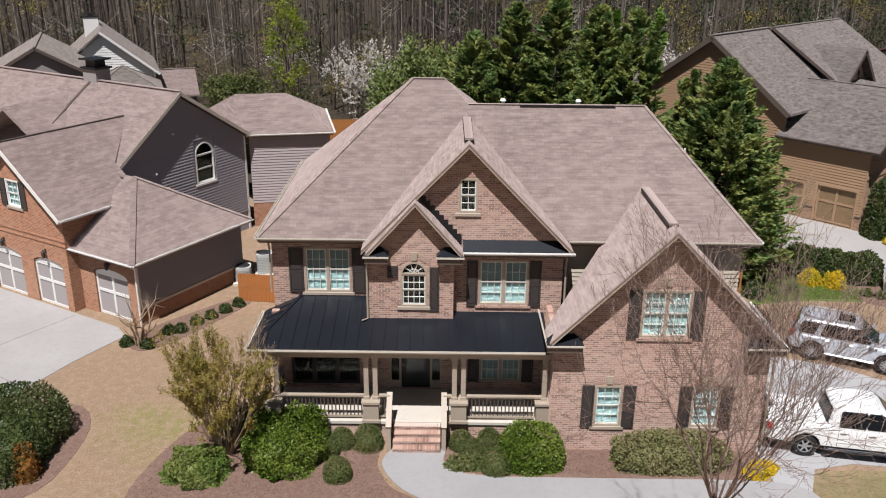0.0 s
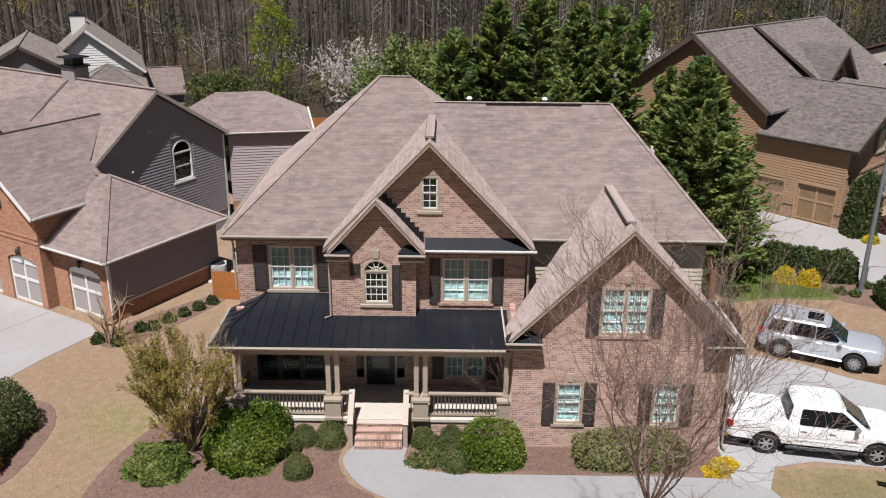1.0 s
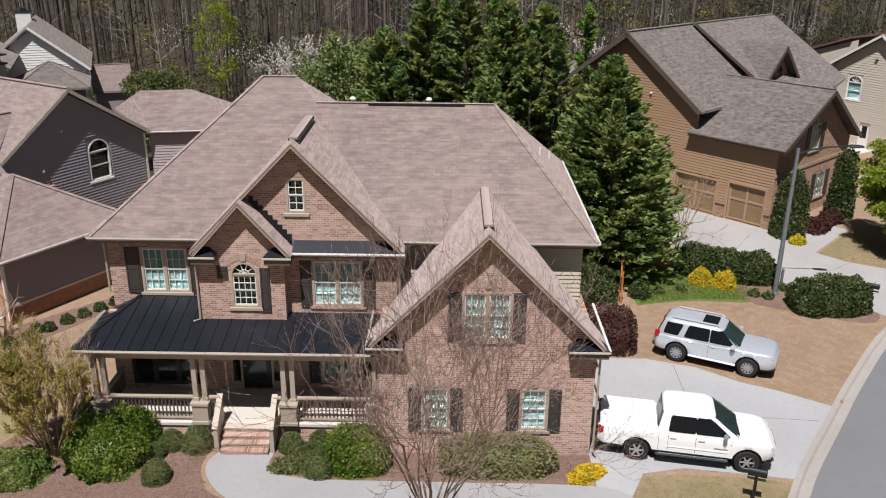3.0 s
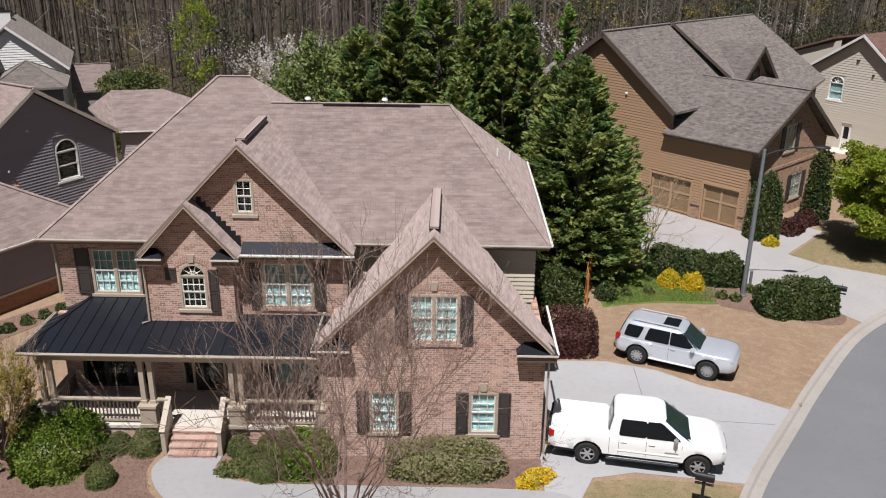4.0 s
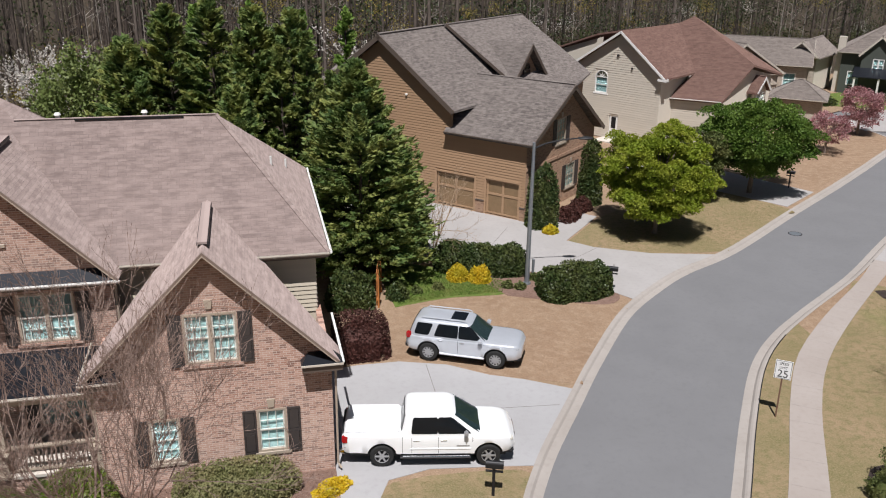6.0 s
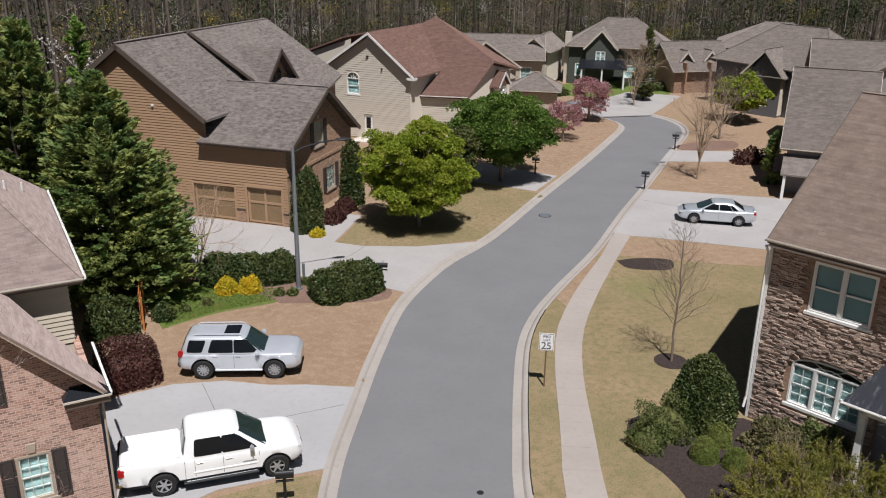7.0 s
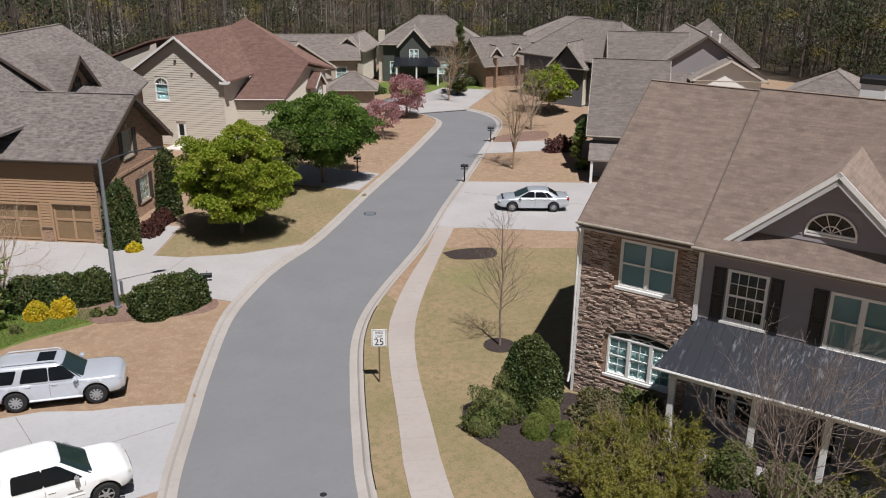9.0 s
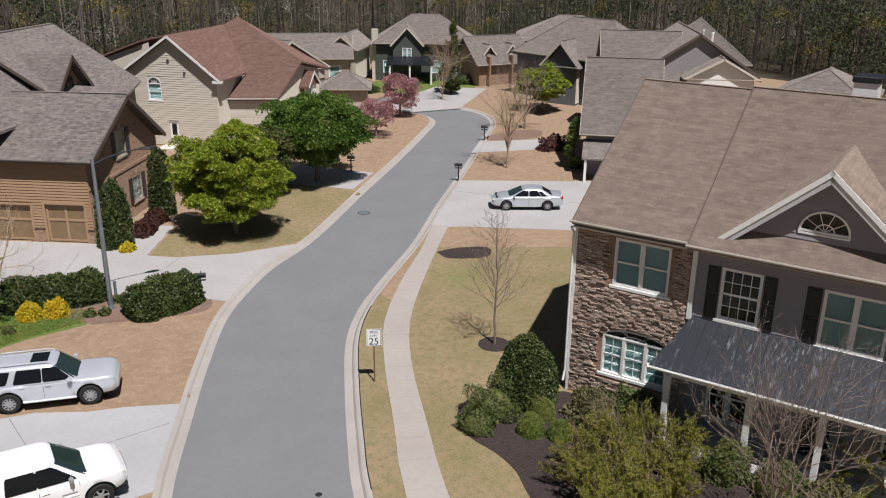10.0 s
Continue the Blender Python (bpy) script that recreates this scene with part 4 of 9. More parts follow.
# main hip roof, taller over the left half
A0, A1, AB = -6.8, 5.5, 40.3
B1, BR, BX, BB = 11.63, 33.86, 7.97, 40.8
zA, zB = EAVE + PIT * 5.5, EAVE + PIT * (33.86 - 29.3)
VX = A1 - (zB - EAVE) / PIT
sheet(house, "roof", [
    [(A0, Y0, EAVE), (A1, Y0, EAVE), (VX, BR, zB), (A1 - 5.5, 34.8, zA), (A0 + 5.5, 34.8, zA)],
    [(A0, AB, EAVE), (A0, Y0, EAVE), (A0 + 5.5, 34.8, zA)],
    [(A1, AB, EAVE), (A0, AB, EAVE), (A0 + 5.5, 34.8, zA), (A1 - 5.5, 34.8, zA)],
    [(VX, BR, zB), (A1, BB, EAVE), (A1, AB, EAVE), (A1 - 5.5, 34.8, zA)],
    [(A1, Y0, EAVE), (B1, Y0, EAVE), (BX, BR, zB), (VX, BR, zB)],
    [(B1, BB, EAVE), (A1, BB, EAVE), (VX, BR, zB), (BX, BR, zB)],
    [(B1, Y0, EAVE), (B1, BB, EAVE), (BX, BR, zB)]], M_ROOF, 0.06, "taupe asphalt shingle hip roof")
# front gables
gA = (0.87, 10.62); gAl, gAr = (-2.93, 6.7), (4.67, 6.7)
gS = (-0.98, 8.65); gSl, gSr = (-2.76, 6.68), (0.74, 6.68)
gR = (7.53, 8.46); gRl, gRr = (3.58, 4.42), (11.6, 4.36)


def cross_gable(name, apex, l, r, y, back=None):
    """A gable roof run back until it sinks into the main slope, or to the wall at back."""
    def into(z):
        return back if back is not None else Y0 + (z - EAVE) / PIT + 0.25
    (xa, za), (xl, zl), (xr, zr) = apex, l, r
    ya = into(za)
    yl = max(into(zl), y + 0.9) if back is None else back
    sheet(house, name, [[(xl, y, zl), (xa, y, za), (xa, ya, za), (xl, yl, zl)], [(xa, y, za), (xr, y, zr), (xr, yl, zr), (xa, ya, za)]], M_ROOF, 0.05)
    gable_trim(house, apex, l, r, y, M_RAKE, y + 0.42, 0.12)


cross_gable("gable_roof", gA, gAl, gAr, 28.43)
cross_gable("gable_roof", gS, gSl, gSr, 28.0)
cross_gable("gable_roof", gR, gRl, gRr, 25.7)
# hip and ridge caps
for a, b in (((A0, Y0, EAVE), (A0 + 5.5, 34.8, zA)), ((A0 + 5.5, 34.8, zA), (A1 - 5.5, 34.8, zA)), ((BX, BR, zB), (B1, Y0, EAVE)), ((VX, BR, zB), (BX, BR, zB))):
    bar(house, "ridge_cap", Vector(a) + Vector((0, 0, 0.012)), Vector(b) + Vector((0, 0, 0.012)), 0.16, 0.016, M_ROOF)
bar(house, "ridge_vent", (3.0, BR - 0.1, zB - 0.02), (6.8, BR - 0.1, zB - 0.02), 0.12, 0.03, M_BLACK, "dark ridge vent")
bar(house, "ridge_vent", (gA[0], 29.0, gA[1] + 0.07), (gA[0], 32.6, gA[1] + 0.07), 0.3, 0.07, M_ROOF, "raised shingled ridge vent")
bar(house, "ridge_vent", (gR[0], 26.4, gR[1] + 0.07), (gR[0], 30.6, gR[1] + 0.07), 0.3, 0.07, M_ROOF, "raised shingled ridge vent")
for s in (-1, 1):
    bar(house, "flashing", (gA[0] + s * 0.16, 29.0, gA[1] + 0.03), (gA[0] + s * 0.16, 32.6, gA[1] + 0.03), 0.02, 0.09, M_BLACK)
    bar(house, "flashing", (gR[0] + s * 0.16, 26.4, gR[1] + 0.03), (gR[0] + s * 0.16, 30.6, gR[1] + 0.03), 0.02, 0.09, M_BLACK)
for x, y in ((9.9, 34.3), (10.55, 36.6)):
    z = EAVE + (zB - EAVE) / (B1 - BX) * (B1 - x)
    part("vent_pipe", tube(bmesh.new(), [(x, y, z - 0.05), (x, y, z + 0.33)], 0.045, 8), M_WHITE, house, "white vent pipe")
for x, y in ((2.35, 34.2), (5.38, 34.2)):
    bm = tube(bmesh.new(), [(x, y, zB - 0.5), (x, y, zB + 0.06), (x, y, zB + 0.07), (x, y, zB + 0.15)], [0.08, 0.08, 0.13, 0.09], 10)
    part("roof_vent", bm, M_WHITE, house, "white capped roof vent")

# walls
FL = frame_on((-6.4, YW), (-2.0, YW))
W1 = (1.2, 2.95, 4.5, 6.3)
wall(house, FL, [(0, 6.75), (4.4, 6.75)], 0, M_BRICK, [W1])
window(house, FL, *W1, M_TRIM, sash=M_SASH, sashes=2, cols=3, rows=2, sill=M_TRIM)
shutter(house, FL, 0.62, 1.15, 4.5, 6.28, M_SHUTTER)
shutter(house, FL, 3.0, 3.5, 4.5, 6.28, M_SHUTTER)
FA = frame_on((-2.7, 28.85), (4.38, 28.85))
WA, WT = (4.02, 5.84, 4.46, 6.24), (3.24, 3.92, 8.02, 9.3)
wall(house, FA, [(0, 6.75), (3.57, 10.44), (7.08, 6.75)], 3.6, M_BRICK, [WA, WT])
window(house, FA, *WA, M_TRIM, sash=M_SASH, sashes=2, cols=3, rows=2, sill=M_BRICK)
shutter(house, FA, 3.58, 3.98, 4.42, 6.2, M_SHUTTER)
shutter(house, FA, 5.88, 6.3, 4.42, 6.2, M_SHUTTER)
window(house, FA, *WT, M_TRIM, sash=M_SASH, cols=2, rows=2, blinds=False, sill=M_TRIM)
soldier_course(house, FA, 3.12, 4.04, 9.33, M_BRICK)
FS = frame_on((-2.75, 28.4), (0.4, 28.4))
sx = 2.75
WS = (sx - 1.52, sx - 0.55, 4.56, 5.82)
wall(house, FS, [(0, 6.65), (1.77, 8.5), (3.15, 6.85)], 3.6, M_BRICK, [(WS[0], WS[1], WS[2], 6.31)])
arch_infill(house, FS, WS[0], WS[1], 5.82, 0.485, 6.31, M_BRICK)
window(house, FS, *WS, M_TRIM, sash=M_SASH, cols=4, rows=2, blinds=False, sill=M_TRIM, arch=0.485)
soldier_course(house, FS, WS[0] - 0.1, WS[1] + 0.1, 6.12, M_BRICK, h=0.2, arch=0.26, key=M_TRIM)
shutter(house, FS, 2.28, 2.62, 4.4, 6.1, M_SHUTTER)
shutter(house, FS, 0.76, 1.14, 5.68, 6.14, M_SHUTTER)
wall(house, frame_on((0.4, 28.4), (0.4, 28.85)), [(0, 6.6), (0.45, 6.6)], 3.6, M_BRICK)
wall(house, frame_on((-2.75, YW), (-2.75, 28.4)), [(0, 6.6), (1.4, 6.6)], 3.6, M_BRICK)
wall(house, frame_on((4.38, 28.85), (4.38, YW)), [(0, 6.7), (0.95, 6.7)], 3.6, M_BRICK)
FM = frame_on((4.38, YW), (11.15, YW))
wall(house, FM, [(0, 6.72), (6.77, 6.72)], 3.0, M_CREAM, th=0.18)
siding(house, FM, [(0.05, 6.6), (6.77, 6.6)], 4.4, M_CREAM)
FX = frame_on((11.15, YW), (11.15, 40.4))
wall(house, FX, [(0, 6.72), (10.6, 6.72)], 0.0, M_CREAM, th=0.18)
siding(house, FX, [(0, 6.6), (10.6, 6.6)], 3.2, M_CREAM)
wall(house, frame_on((-6.4, 39.9), (-6.4, YW)), [(0, 6.72), (10.1, 6.72)], 0, M_BRICK)
wall(house, frame_on((5.1, 39.9), (-6.4, 39.9)), [(0, 6.72), (11.5, 6.72)], 0, M_BRICK)
wall(house, frame_on((11.15, 40.4), (5.1, 40.4)), [(0, 6.72), (6.05, 6.72)], 0, M_BRICK)
wall(house, frame_on((5.1, 39.9), (5.1, 40.4)), [(0, 6.72), (0.5, 6.72)], 0, M_BRICK)
# garage wing
FG = frame_on((3.85, 26.15), (11.3, 26.15))
gx = 3.85
GU, GL, GR = (6.72 - gx, 8.38 - gx, 4.52, 6.26), (5.37 - gx, 6.33 - gx, 1.02, 2.64), (8.78 - gx, 9.74 - gx, 1.02, 2.64)
wall(house, FG, [(0, 4.5), (3.68, 8.3), (7.45, 4.45)], 0, M_BRICK, [GU, GL, GR])
window(house, FG, *GU, M_TRIM, sash=M_SASH, sashes=2, cols=3, rows=2, sill=M_BRICK)
for g in (GL, GR):
    window(house, FG, *g, M_TRIM, sash=M_SASH, cols=3, rows=2, sill=M_TRIM)
    shutter(house, FG, g[0] - 0.46, g[0] - 0.03, g[2] - 0.04, g[3], M_SHUTTER)
    shutter(house, FG, g[1] + 0.03, g[1] + 0.46, g[2] - 0.04, g[3], M_SHUTTER)
    soldier_course(house, FG, g[0] - 0.1, g[1] + 0.1, g[3] + 0.02, M_BRICK, arch=0.07, key=M_TRIM)
shutter(house, FG, GU[0] - 0.46, GU[0] - 0.03, 4.48, 6.25, M_SHUTTER)
shutter(house, FG, GU[1] + 0.03, GU[1] + 0.46, 4.48, 6.25, M_SHUTTER)
soldier_course(house, FG, GU[0] - 0.2, GU[1] + 0.2, 6.3, M_BRICK, arch=0.14, key=M_TRIM)
wall(house, frame_on((11.3, 26.15), (11.3, 33.0)), [(0, 4.45), (6.85, 4.45)], 0, M_BRICK)
wall(house, frame_on((3.85, 29.8), (3.85, 26.15)), [(0, 4.45), (3.65, 4.45)], 0, M_BRICK)
# eaves: fascia, gutters, soffits
bar(house, "fascia", (A0, Y0 + 0.02, EAVE - 0.02), (-2.5, Y0 + 0.02, EAVE - 0.02), 0.05, 0.16, M_RAKE)
bar(house, "fascia", (4.3, Y0 + 0.02, EAVE - 0.02), (B1, Y0 + 0.02, EAVE - 0.02), 0.05, 0.16, M_RAKE)
gutter(house, (A0, Y0 - 0.03, EAVE), (-2.6, Y0 - 0.03, EAVE), M_GUTTER)
gutter(house, (4.6, Y0 - 0.03, EAVE), (B1, Y0 - 0.03, EAVE), M_GUTTER)
gutter(house, (B1 + 0.03, Y0, EAVE), (B1 + 0.03, BB, EAVE), M_WHITE, 0.08, 0.08)
gutter(house, (A0 - 0.03, AB, EAVE), (A0 - 0.03, Y0, EAVE), M_GUTTER)
gutter(house, (gRr[0] + 0.02, 25.75, gRr[1]), (gRr[0] + 0.02, 29.6, gRr[1]), M_WHITE, 0.08, 0.07)
gutter(house, (gRl[0] - 0.02, 28.6, gRl[1]), (gRl[0] - 0.02, 25.75, gRl[1]), M_GUTTER, 0.06, 0.06)
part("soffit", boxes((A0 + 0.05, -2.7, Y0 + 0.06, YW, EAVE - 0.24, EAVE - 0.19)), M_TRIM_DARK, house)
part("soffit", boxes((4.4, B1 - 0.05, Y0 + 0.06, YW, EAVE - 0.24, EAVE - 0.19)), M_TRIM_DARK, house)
# boxed eave returns with metal caps at the gable feet
for x0, x1, y, yw, z in ((3.55, 4.75, 25.68, 26.15, 4.42), (10.32, 11.62, 25.68, 26.15, 4.38), (-2.78, -1.95, 27.98, 28.4, 6.66), (-0.2, 0.72, 27.98, 28.4, 6.66)):
    part("eave_return", boxes((x0, x1, y, yw, z - 0.3, z - 0.04)), M_TRIM_DARK, house)
    bm = bmesh.new()
    hexa(bm, [(x0 - 0.03, y - 0.05, z - 0.04), (x1 + 0.03, y - 0.05, z - 0.04), (x1 + 0.03, yw, z - 0.04), (x0 - 0.03, yw, z - 0.04),
              (x0 - 0.03, y - 0.05, z), (x1 + 0.03, y - 0.05, z), (x1 - 0.25, yw, z + 0.22), (x0 + 0.25, yw, z + 0.22)])
    part("return_cap", bm, M_SEAM, house)
    bar(house, "return_moulding", (x0 - 0.04, y - 0.06, z - 0.005), (x1 + 0.04, y - 0.06, z - 0.005), 0.05, 0.06, M_GUTTER)
# metal pent below the large gable
bm = bmesh.new()
hexa(bm, [(0.72, 28.38, 6.6), (4.62, 28.38, 6.6), (4.62, 28.85, 6.6), (0.72, 28.85, 6.6), (0.72, 28.38, 6.68), (4.62, 28.38, 6.68), (4.3, 28.85, 7.0), (0.72, 28.85, 7.0)])
part("pent_roof", bm, M_SEAM, house, "narrow black metal pent roof")
gutter(house, (0.7, 28.36, 6.7), (4.72, 28.36, 6.7), M_WHITE)
part("soffit", boxes((0.6, 4.5, 28.42, 28.85, 6.5, 6.58)), M_TRIM_DARK, house)
# black steps modelled on the brick for the small gable's rake shadow
for k in range(9):
    bm = boxes((gS[0] + 0.2 + k * 0.16, gS[0] + 0.36 + k * 0.16, 28.82, 28.848, gS[1] - 0.32 - (k + 1) * 0.165, gS[1] - 0.02 - k * 0.175))
    part("step_flashing", bm, M_BLACK, house)

# porch
FP = frame_on((-6.4, 29.1), (3.85, 29.1))
px = 6.4
DOOR = (px - 1.55, px - 0.45, 0.76, 2.95)
PW1, PW2 = (px - 5.75, px - 3.15, 0.95, 3.2), (px + 1.45, px + 3.05, 1.1, 3.0)
wall(house, FP, [(0, 4.0), (10.25, 4.0)], 0, M_BRICK, [(DOOR[0] - 0.45, DOOR[1] + 0.45, 0.76, 3.3), PW1, PW2])
window(house, FP, *PW1, M_SHUTTER, sashes=3, cols=1, rows=1, blinds=False, label="wide dark porch window")
window(house, FP, *PW2, M_TRIM, sash=M_SASH, sashes=2, cols=3, rows=2)
for w in (PW2,):
    shutter(house, FP, w[0] - 0.45, w[0] - 0.02, w[2], w[3], M_SHUTTER)
    shutter(house, FP, w[1] + 0.02, w[1] + 0.45, w[2], w[3], M_SHUTTER)
door = part("front_door", boxes((DOOR[0], DOOR[1], 0.08, 0.13, 0.78, 2.92)), M_BLACK, house, "black glazed front door with pale surround", FP)
part("door_frame", boxes((DOOR[0] - 0.08, DOOR[0], 0.0, 0.15, 0.76, 3.0), (DOOR[1], DOOR[1] + 0.08, 0.0, 0.15, 0.76, 3.0), (DOOR[0] - 0.45, DOOR[1] + 0.45, 0.0, 0.15, 2.98, 3.3),
                         (DOOR[0] - 0.45, DOOR[0] - 0.38, 0.0, 0.15, 0.76, 3.0), (DOOR[1] + 0.38, DOOR[1] + 0.45, 0.0, 0.15, 0.76, 3.0)), M_TRIM, door)
for a in (DOOR[0] - 0.38, DOOR[1] + 0.08):
    part("sidelight", boxes((a, a + 0.3, 0.06, 0.07, 1.1, 2.95)), M_GLASS, door)
    part("sidelight_panel", boxes((a, a + 0.3, 0.04, 0.1, 0.76, 1.1)), M_TRIM, door)
part("door_glass", boxes((DOOR[0] + 0.2, DOOR[1] - 0.2, 0.065, 0.079, 1.1, 2.7)), M_GLASS, door)
part("knob", tube(bmesh.new(), [(DOOR[0] + 0.09, 0.01, 1.75), (DOOR[0] + 0.09, 0.08, 1.75)], 0.03, 8), M_GUTTER, door)
bm = slab(bmesh.new(), [(-6.35, 26.72), (3.85, 26.72), (3.85, 29.1), (-6.35, 29.1)], 0.62, 0.75)
part("porch_floor", bevelled(bm, 0.012), M_STEP, house, "pale concrete porch floor")
FPF = frame_on((-6.3, 26.78), (3.85, 26.78))
wall(house, FPF, [(0, 0.62), (10.15, 0.62)], 0, M_BRICK, name="porch_skirt")
wall(house, frame_on((-6.3, 29.1), (-6.3, 26.78)), [(0, 0.62), (2.3, 0.62)], 0, M_BRICK, name="porch_skirt")
# steps
for k in range(4):
    z1, y0 = 0.70 - 0.175 * k, 26.72 - 0.22 * (k + 1)
    bm = boxes((-1.72, -0.02, y0, 26.75, z1 - 0.175, z1 - 0.06))
    part("step_riser", bm, M_BRICK, house)
    n = 16
    for i in range(n):
        bm = boxes((-1.72 + i * 1.7 / n + 0.004, -1.72 + (i + 1) * 1.7 / n - 0.004, y0 - 0.02, y0 + 0.24, z1 - 0.06, z1))
        part("step_brick", bm, M_BRICK, house)
# metal porch roof with standing seams
E0, ZE, ZT = 26.55, 3.70, 4.36
def porch_z(y):
    return ZE + (y - E0) * (ZT - ZE) / (YW - E0)
sheet(house, "porch_roof", [[(-6.75, E0, ZE), (3.75, E0, ZE), (3.75, YW, ZT), (-5.35, YW, ZT)], [(-6.75, YW, ZE), (-6.75, E0, ZE), (-5.35, YW, ZT)]], M_SEAM, 0.1, "black standing-seam metal porch roof")
x = -6.2
while x < 3.6:
    yb = YW if x > -5.35 else E0 + (x + 6.75) / 1.4 * (YW - E0)
    yb = min(yb, 28.38 if -2.75 < x < 0.4 else (28.83 if x >= 0.4 else YW - 0.02))
    bar(house, "seam", (x, E0 + 0.02, porch_z(E0 + 0.02) + 0.035), (x, yb, porch_z(yb) + 0.035), 0.022, 0.04, M_SEAM)
    x += 0.46
for k in range(1, 6):
    y = E0 + 0.3 + k * 0.5
    f = (y - E0) / (YW - E0)
    bar(house, "seam", (-6.73, y, ZE + 0.035), (-6.75 + 1.4 * f, y, porch_z(y) + 0.035), 0.022, 0.04, M_SEAM)
bar(house, "hip_cap", (-6.75, E0, ZE + 0.04), (-5.35, YW, ZT + 0.04), 0.12, 0.04, M_SEAM)
gutter(house, (-6.8, E0 - 0.02, ZE), (3.6, E0 - 0.02, ZE), M_GUTTER)
gutter(house, (-6.78, YW, ZE), (-6.78, E0, ZE), M_GUTTER)
part("porch_beam", boxes((-6.35, 3.85, 26.75, 27.05, 3.3, 3.58), (-6.35, -6.05, 27.05, 29.1, 3.3, 3.58)), M_TRIM, house)
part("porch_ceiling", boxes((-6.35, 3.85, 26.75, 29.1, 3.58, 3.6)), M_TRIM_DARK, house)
# posts on pedestals, rails, balusters
for x, twin in ((-6.05, True), (-2.53, True), (0.62, True), (3.68, False)):
    bm = turned_post(x, 26.9, [(0.75, 0.32), (0.86, 0.32), (0.87, 0.28), (1.5, 0.28), (1.51, 0.33), (1.6, 0.33)])
    part("pedestal", bm, M_TRIM, house)
    for dx in ((-0.16, 0.16) if twin else (0.0,)):
        bm = turned_post(x + dx, 26.9, [(1.6, 0.11), (1.72, 0.11), (1.73, 0.085), (3.15, 0.085), (3.16, 0.11), (3.3, 0.11)])
        part("post", bm, M_TRIM, house)
def railing(a, b, n, z=0.75, dz=0.0):
    (xa, ya), (xb, yb) = a, b
    bar(house, "top_rail", (xa, ya, z + 1.0), (xb, yb, z + 1.0 + dz), 0.15, 0.06, M_TRIM)
    bar(house, "rail", (xa, ya, z + 0.93), (xb, yb, z + 0.93 + dz), 0.06, 0.08, M_TRIM)
    bar(house, "rail", (xa, ya, z + 0.16), (xb, yb, z + 0.16 + dz), 0.08, 0.08, M_TRIM)
    for i in range(n):
        f = (i + 0.5) / n
        bx, by, bz = xa + (xb - xa) * f, ya + (yb - ya) * f, z + dz * f
        part("baluster", boxes((bx - 0.022, bx + 0.022, by - 0.022, by + 0.022, bz + 0.16, bz + 0.9)), M_TRIM_DARK, house)
railing((-5.77, 26.9), (-2.81, 26.9), 22)
railing((-2.25, 26.9), (-1.85, 26.9), 3)
railing((0.06, 26.9), (0.34, 26.9), 2)
railing((0.9, 26.9), (3.6, 26.9), 20)
railing((-6.05, 27.2), (-6.05, 29.0), 13)
for x in (-1.86, 0.1):
    bm = bmesh.new()
    hexa(bm, [(x - 0.08, 25.98, 0), (x + 0.08, 25.98, 0), (x + 0.08, 26.95, 0.6), (x - 0.08, 26.95, 0.6), (x - 0.08, 25.98, 0.95), (x + 0.08, 25.98, 0.95), (x + 0.08, 26.95, 1.75), (x - 0.08, 26.95, 1.75)])
    part("stair_cheek", bevelled(bm, 0.01), M_TRIM, house)
    bar(house, "top_rail", (x, 25.93, 1.0), (x, 26.97, 1.82), 0.2, 0.06, M_TRIM)
# downspouts
part("downspout", tube(bmesh.new(), [(11.42, 26.1, 4.2), (11.4, 26.05, 0.3), (11.5, 25.95, 0.15)], 0.04, 6), M_TRIM, house)
part("downspout", tube(bmesh.new(), [(4.5, 28.8, 6.55), (4.48, 28.78, 6.2), (4.48, 28.78, 4.3)], 0.04, 6), M_TRIM, house)
part("downspout", tube(bmesh.new(), [(-2.72, 28.25, 6.5), (-2.72, 28.33, 6.2), (-2.72, 28.33, 4.1), (-2.9, 28.1, 4.12)], 0.04, 6), M_TRIM, house)
part("downspout", tube(bmesh.new(), [(-6.5, 29.65, 6.6), (-6.47, 29.72, 6.3), (-6.47, 29.72, 4.5)], 0.04, 6), M_TRIM, house)
rebase(house, (2.4, 33.0, 0.0))

# ---- neighbouring houses ----
def turned(origin, ex):
    """The frame of a house: x along its front, y to its back."""
    d = Vector((ex[0], ex[1], 0)).normalized()
    m = Matrix.Identity(4)
    m.col[0][:3], m.col[1][:3], m.col[3][:3] = d, (-d.y, d.x, 0), (origin[0], origin[1], 0)
    return m


